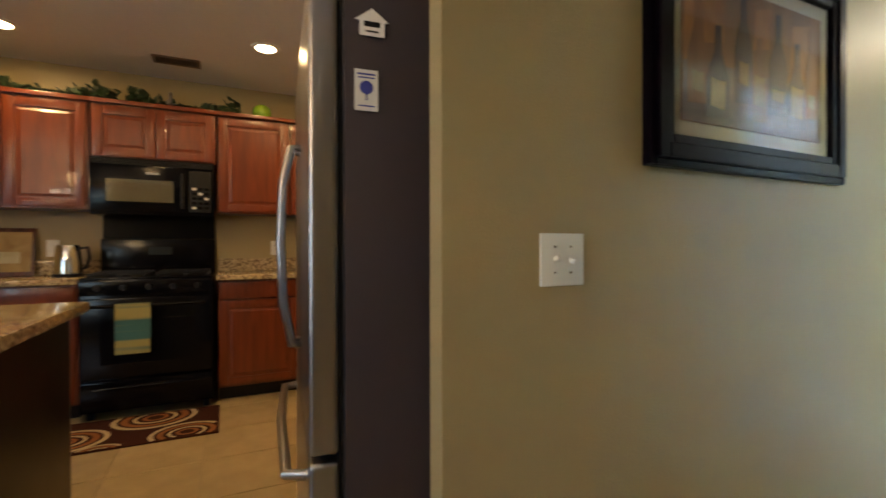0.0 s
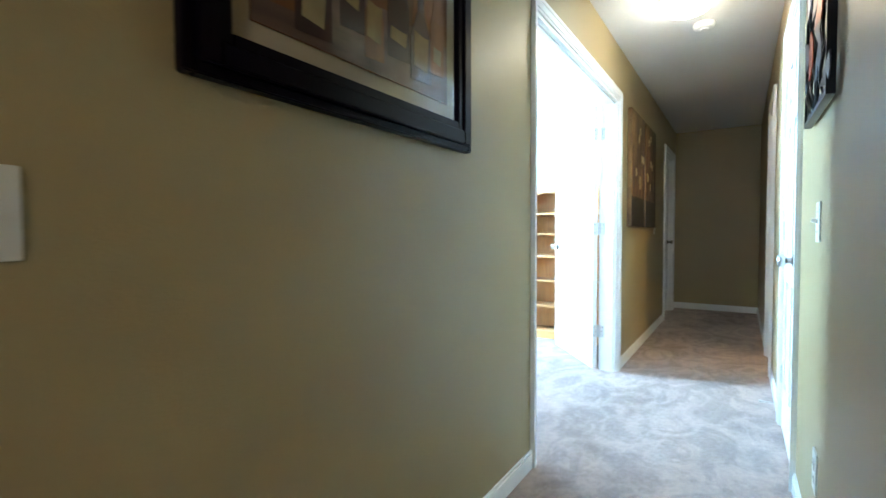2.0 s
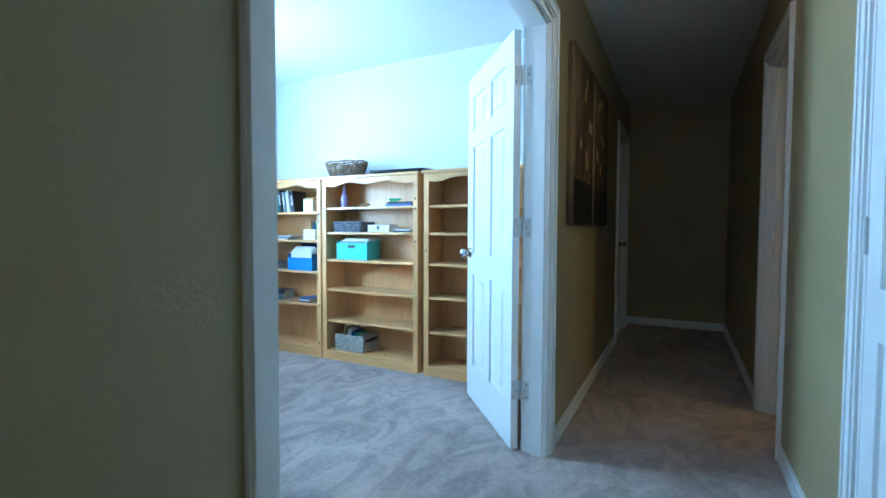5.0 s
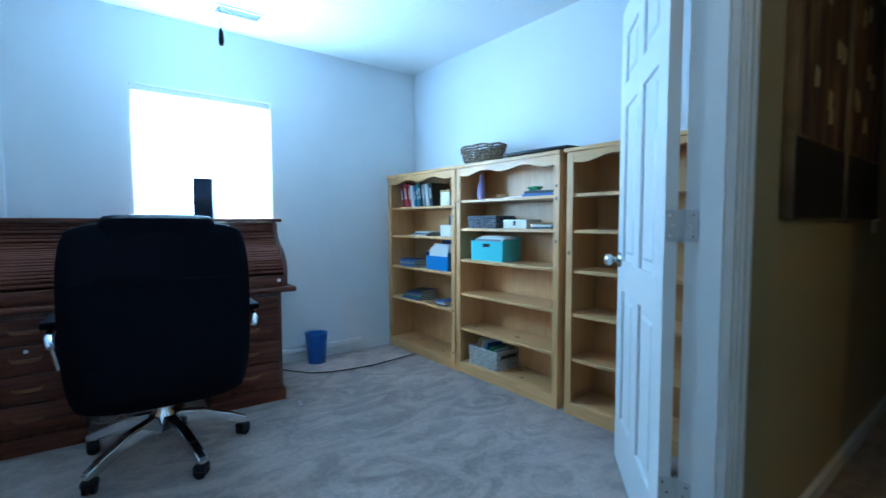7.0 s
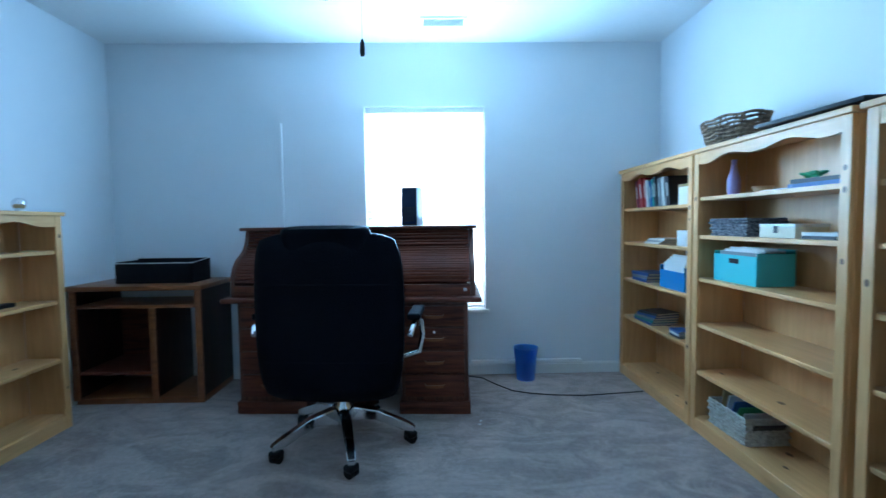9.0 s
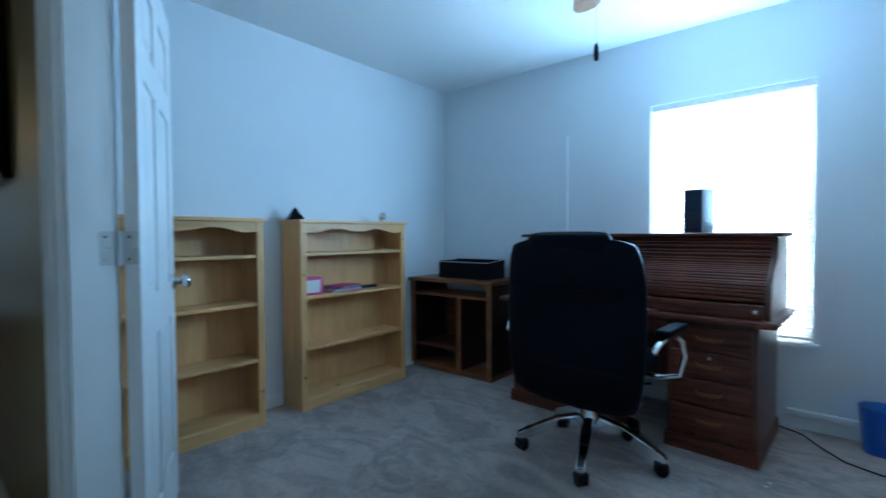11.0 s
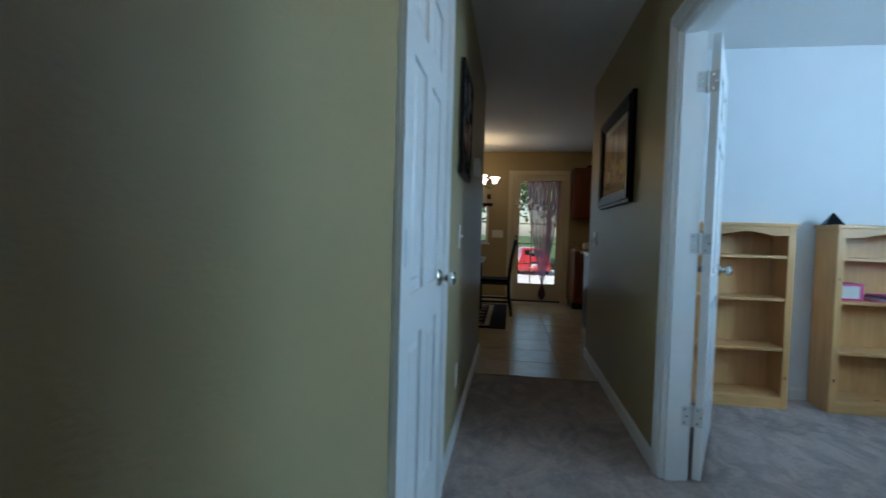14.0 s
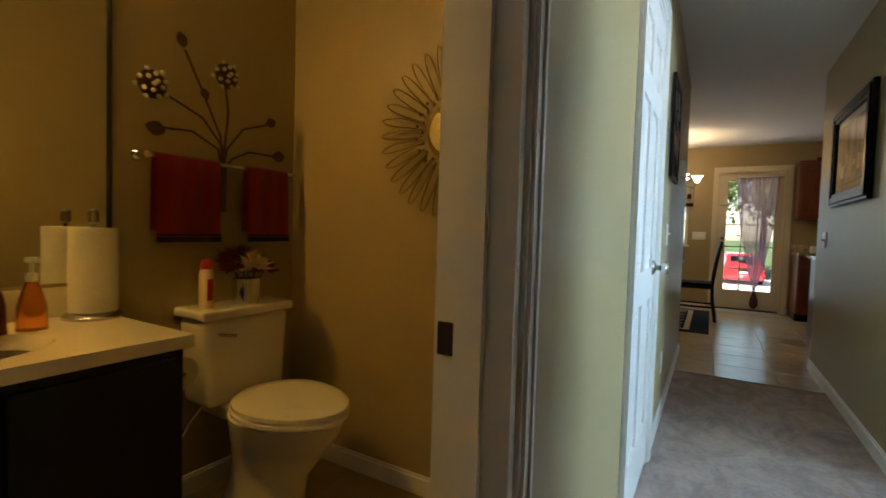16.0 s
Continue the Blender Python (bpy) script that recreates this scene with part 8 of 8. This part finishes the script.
tube(hose, [(4.40, BY + 0.006, 0.18), (4.42, BY + 0.06, 0.18), (4.45, BY + 0.10, 0.24), (4.40, BY + 0.10, 0.33), (4.34, BY + 0.10, 0.384)], 0.006, 8)
single("supply_hose", hose, CHROME, "braided metal water hose behind the toilet", "hose")

# ---- outside the back door ----
GRASS = two_tone("lawn", (0.03, 0.07, 0.02), (0.10, 0.15, 0.04), 6, 0.95, 8, 0.35, 0.65, 0.8, 120)
CONCRETE = two_tone("concrete", (0.52, 0.51, 0.48), (0.64, 0.63, 0.60), 8, 0.9, 8, 0.35, 0.65, 0.3, 90)
structure("ground", boxes((-600, 600, -600, 600, -2.0, -1.15)), GRASS, "mown lawn reaching to the horizon", "ground")
structure("pavement", boxes((-4.2, KX - 0.12, -2.5, 3.5, -1.15, -0.12), (-25.2, -4.9, -5.0, 7.0, -1.149, -1.12)), CONCRETE, "pale concrete patio and drive behind the house", "pavement")
CAR_RED = mat("red_car_paint", (0.38, 0.02, 0.02), 0.25, vary=0.03, coat=0.8)
car = thing("parked_car", "red hatchback car parked on the drive", "car", pose(-22.5, 1.5, -1.119, 0, 0, 6))
bm = bmesh.new()
prism(bm, [(-0.86, 0.22), (0.86, 0.22), (0.88, 0.45), (0.86, 0.72), (0.80, 0.92), (0.72, 1.0), (0.60, 1.40), (0.50, 1.47), (-0.50, 1.47), (-0.60, 1.40), (-0.72, 1.0), (-0.80, 0.92), (-0.86, 0.72), (-0.88, 0.45)], -2.0, 2.0)
for v in bm.verts:
    if v.co.z > 1.1:
        v.co.y *= 0.62
bmesh.ops.bevel(bm, geom=bm.edges[:], offset=0.05, segments=3, affect="EDGES")
bmesh.ops.transform(bm, matrix=pose(0, 0, 0, 0, 0, 90), verts=bm.verts[:])
part("body", bm, CAR_RED, car)
part("rear_window", boxes((1.60, 1.72, -0.50, 0.50, 1.04, 1.36), bevel=0.02), BLACK, car, "dark rear window")
part("bumper", boxes((1.94, 2.06, -0.80, 0.80, 0.28, 0.50), bevel=0.04), CAR_RED, car)
part("number_plate", boxes((2.0605, 2.067, -0.16, 0.16, 0.54, 0.64)), WHITE_PAPER, car, smooth=False)
part("plate_recess", boxes((2.0, 2.03, -0.22, 0.22, 0.66, 0.74), bevel=0.005), BLACK_MATTE, car)
for s in (-1, 1):
    part("tail_light", boxes((1.93, 2.02, s * 0.66 - 0.1, s * 0.66 + 0.1, 0.66, 0.88), bevel=0.02), colour("tail_lens", (0.45, 0.02, 0.02), 0.15), car, "red tail light")
    for x in (-1.25, 1.25):
        bm = bmesh.new()
        cyl(bm, (x, s * 0.80 - 0.1, 0.31), 0.31, 0.2, seg=28, rot=Matrix.Rotation(radians(-90), 4, "X"))
        wl = part("wheel", bm, BLACK_MATTE, car, "black tyre")
        bm = bmesh.new()
        cyl(bm, (x, s * 0.905 - 0.004, 0.31), 0.2, 0.008, seg=24, rot=Matrix.Rotation(radians(-90), 4, "X"))
        part("rim", bm, STEEL, wl)

BARK = two_tone("bark", (0.05, 0.035, 0.025), (0.14, 0.10, 0.07), 14, 0.95, 8, 0.35, 0.65, 0.8, 40, aniso=(1, 1, 0.2))
LEAF_OUT = two_tone("tree_leaf", (0.08, 0.14, 0.035), (0.19, 0.27, 0.08), 2, 0.6, 4, 0.35, 0.65, 0.1, 60)


def tree(x, y, h, seed):
    q = random.Random(seed)
    t = thing("tree", "leafy green broadleaf tree behind the drive", "tree", pose(x, y, -1.15), "trees behind the drive")
    bm = bmesh.new()
    tube(bm, [(0, 0, 0), (0.06, 0.03, h * 0.25), (0.02, -0.05, h * 0.5), (0.1, 0.0, h * 0.75)], 0.16, 10)
    for v in bm.verts:
        f = 1.25 - 0.95 * v.co.z / h
        v.co.x *= f
        v.co.y *= f
    tips = []
    for k in range(9):
        a, z0 = 2.4 * k, h * q.uniform(0.3, 0.7)
        L = h * q.uniform(0.18, 0.32)
        tip = (L * math.cos(a), L * math.sin(a), z0 + L * q.uniform(0.5, 1.0))
        tube(bm, [(0.03, 0, z0), (tip[0] * 0.5, tip[1] * 0.5, z0 + (tip[2] - z0) * 0.35), tip], 0.04, 6)
        tips.append(Vector(tip))
    tips.append(Vector((0.1, 0, h * 0.85)))
    part("trunk", bm, BARK, t)
    verts, faces = [], []
    for p in tips:
        for k in range(700):
            o = Vector((q.gauss(0, 1), q.gauss(0, 1), q.gauss(0, 0.8))) * h * 0.10
            c = p + o
            s = q.uniform(0.12, 0.26)
            m = Euler((q.uniform(-1.2, 1.2), q.uniform(-1.2, 1.2), q.uniform(0, 6.28))).to_matrix()
            b = len(verts)
            for d in ((-s, 0, 0), (0, -s * 0.5, 0), (s, 0, 0), (0, s * 0.5, 0)):
                verts.append(c + m @ Vector(d))
            faces.append((b, b + 1, b + 2, b + 3))
    me = bpy.data.meshes.new("crown")
    me.from_pydata([tuple(v) for v in verts], [], faces)
    me.materials.append(LEAF_OUT)
    cr = new("crown", me)
    cr.parent = t
    return t


for k, (tx, ty, th) in enumerate(((-27, -2.6, 10.5), (-28.5, 3.0, 11.5), (-26.5, 7.0, 10.0), (-31, -7.5, 11.5), (-33, 0.6, 13.0), (-25, -7.0, 9.0), (-34, 8.0, 12.0))):
    tree(tx, ty, th, k + 1)

# ---- floor tiles, laid last ----
def lay_tiles(parent, xs, ys, size, gap, keep, material, z):
    data = mesh("tile", boxes((-size / 2 + gap / 2, size / 2 - gap / 2, -size / 2 + gap / 2, size / 2 - gap / 2, -0.005, 0), bevel=0.0015, seg=1), material)
    rest = bmesh.new()
    n = 0
    for i in range(xs[0], xs[1]):
        for j in range(ys[0], ys[1]):
            cx, cy = (i + 0.5) * size, (j + 0.5) * size
            k = keep(cx, cy)
            if k:
                shared("tile", data, parent, pose(cx, cy, z, 0, 0, 90 * ((i * 7 + j * 3) % 4)))
                n += 1
    rest.free()
    return n


TILE_I = mat("ceramic_floor_tile", (0.46, 0.35, 0.20), 0.22, vary=0.14, scale=9, island=0.07, bump=0.03, bscale=40, big=2.0)
TS = 0.42
x_hi = TILE_END - 0.03


def kitchen_tile(cx, cy):
    h = TS / 2
    if cy - h < -2.1 or cx - h < KX - 0.02 or cy + h > KY + 0.35:
        return False
    if cx + h > x_hi + 0.02:
        return False
    return True


lay_tiles(floor_kitchen, (-7, 4), (-5, 11), TS, 0.006, kitchen_tile, TILE_I, 0.0)
lay_tiles(floor_bath, (11, 19), (-5, 1), 0.32, 0.005, lambda cx, cy: BX0 - 0.1 < cx < BX1 and BY < cy < HS - 0.2, TILE_I, 0.002)
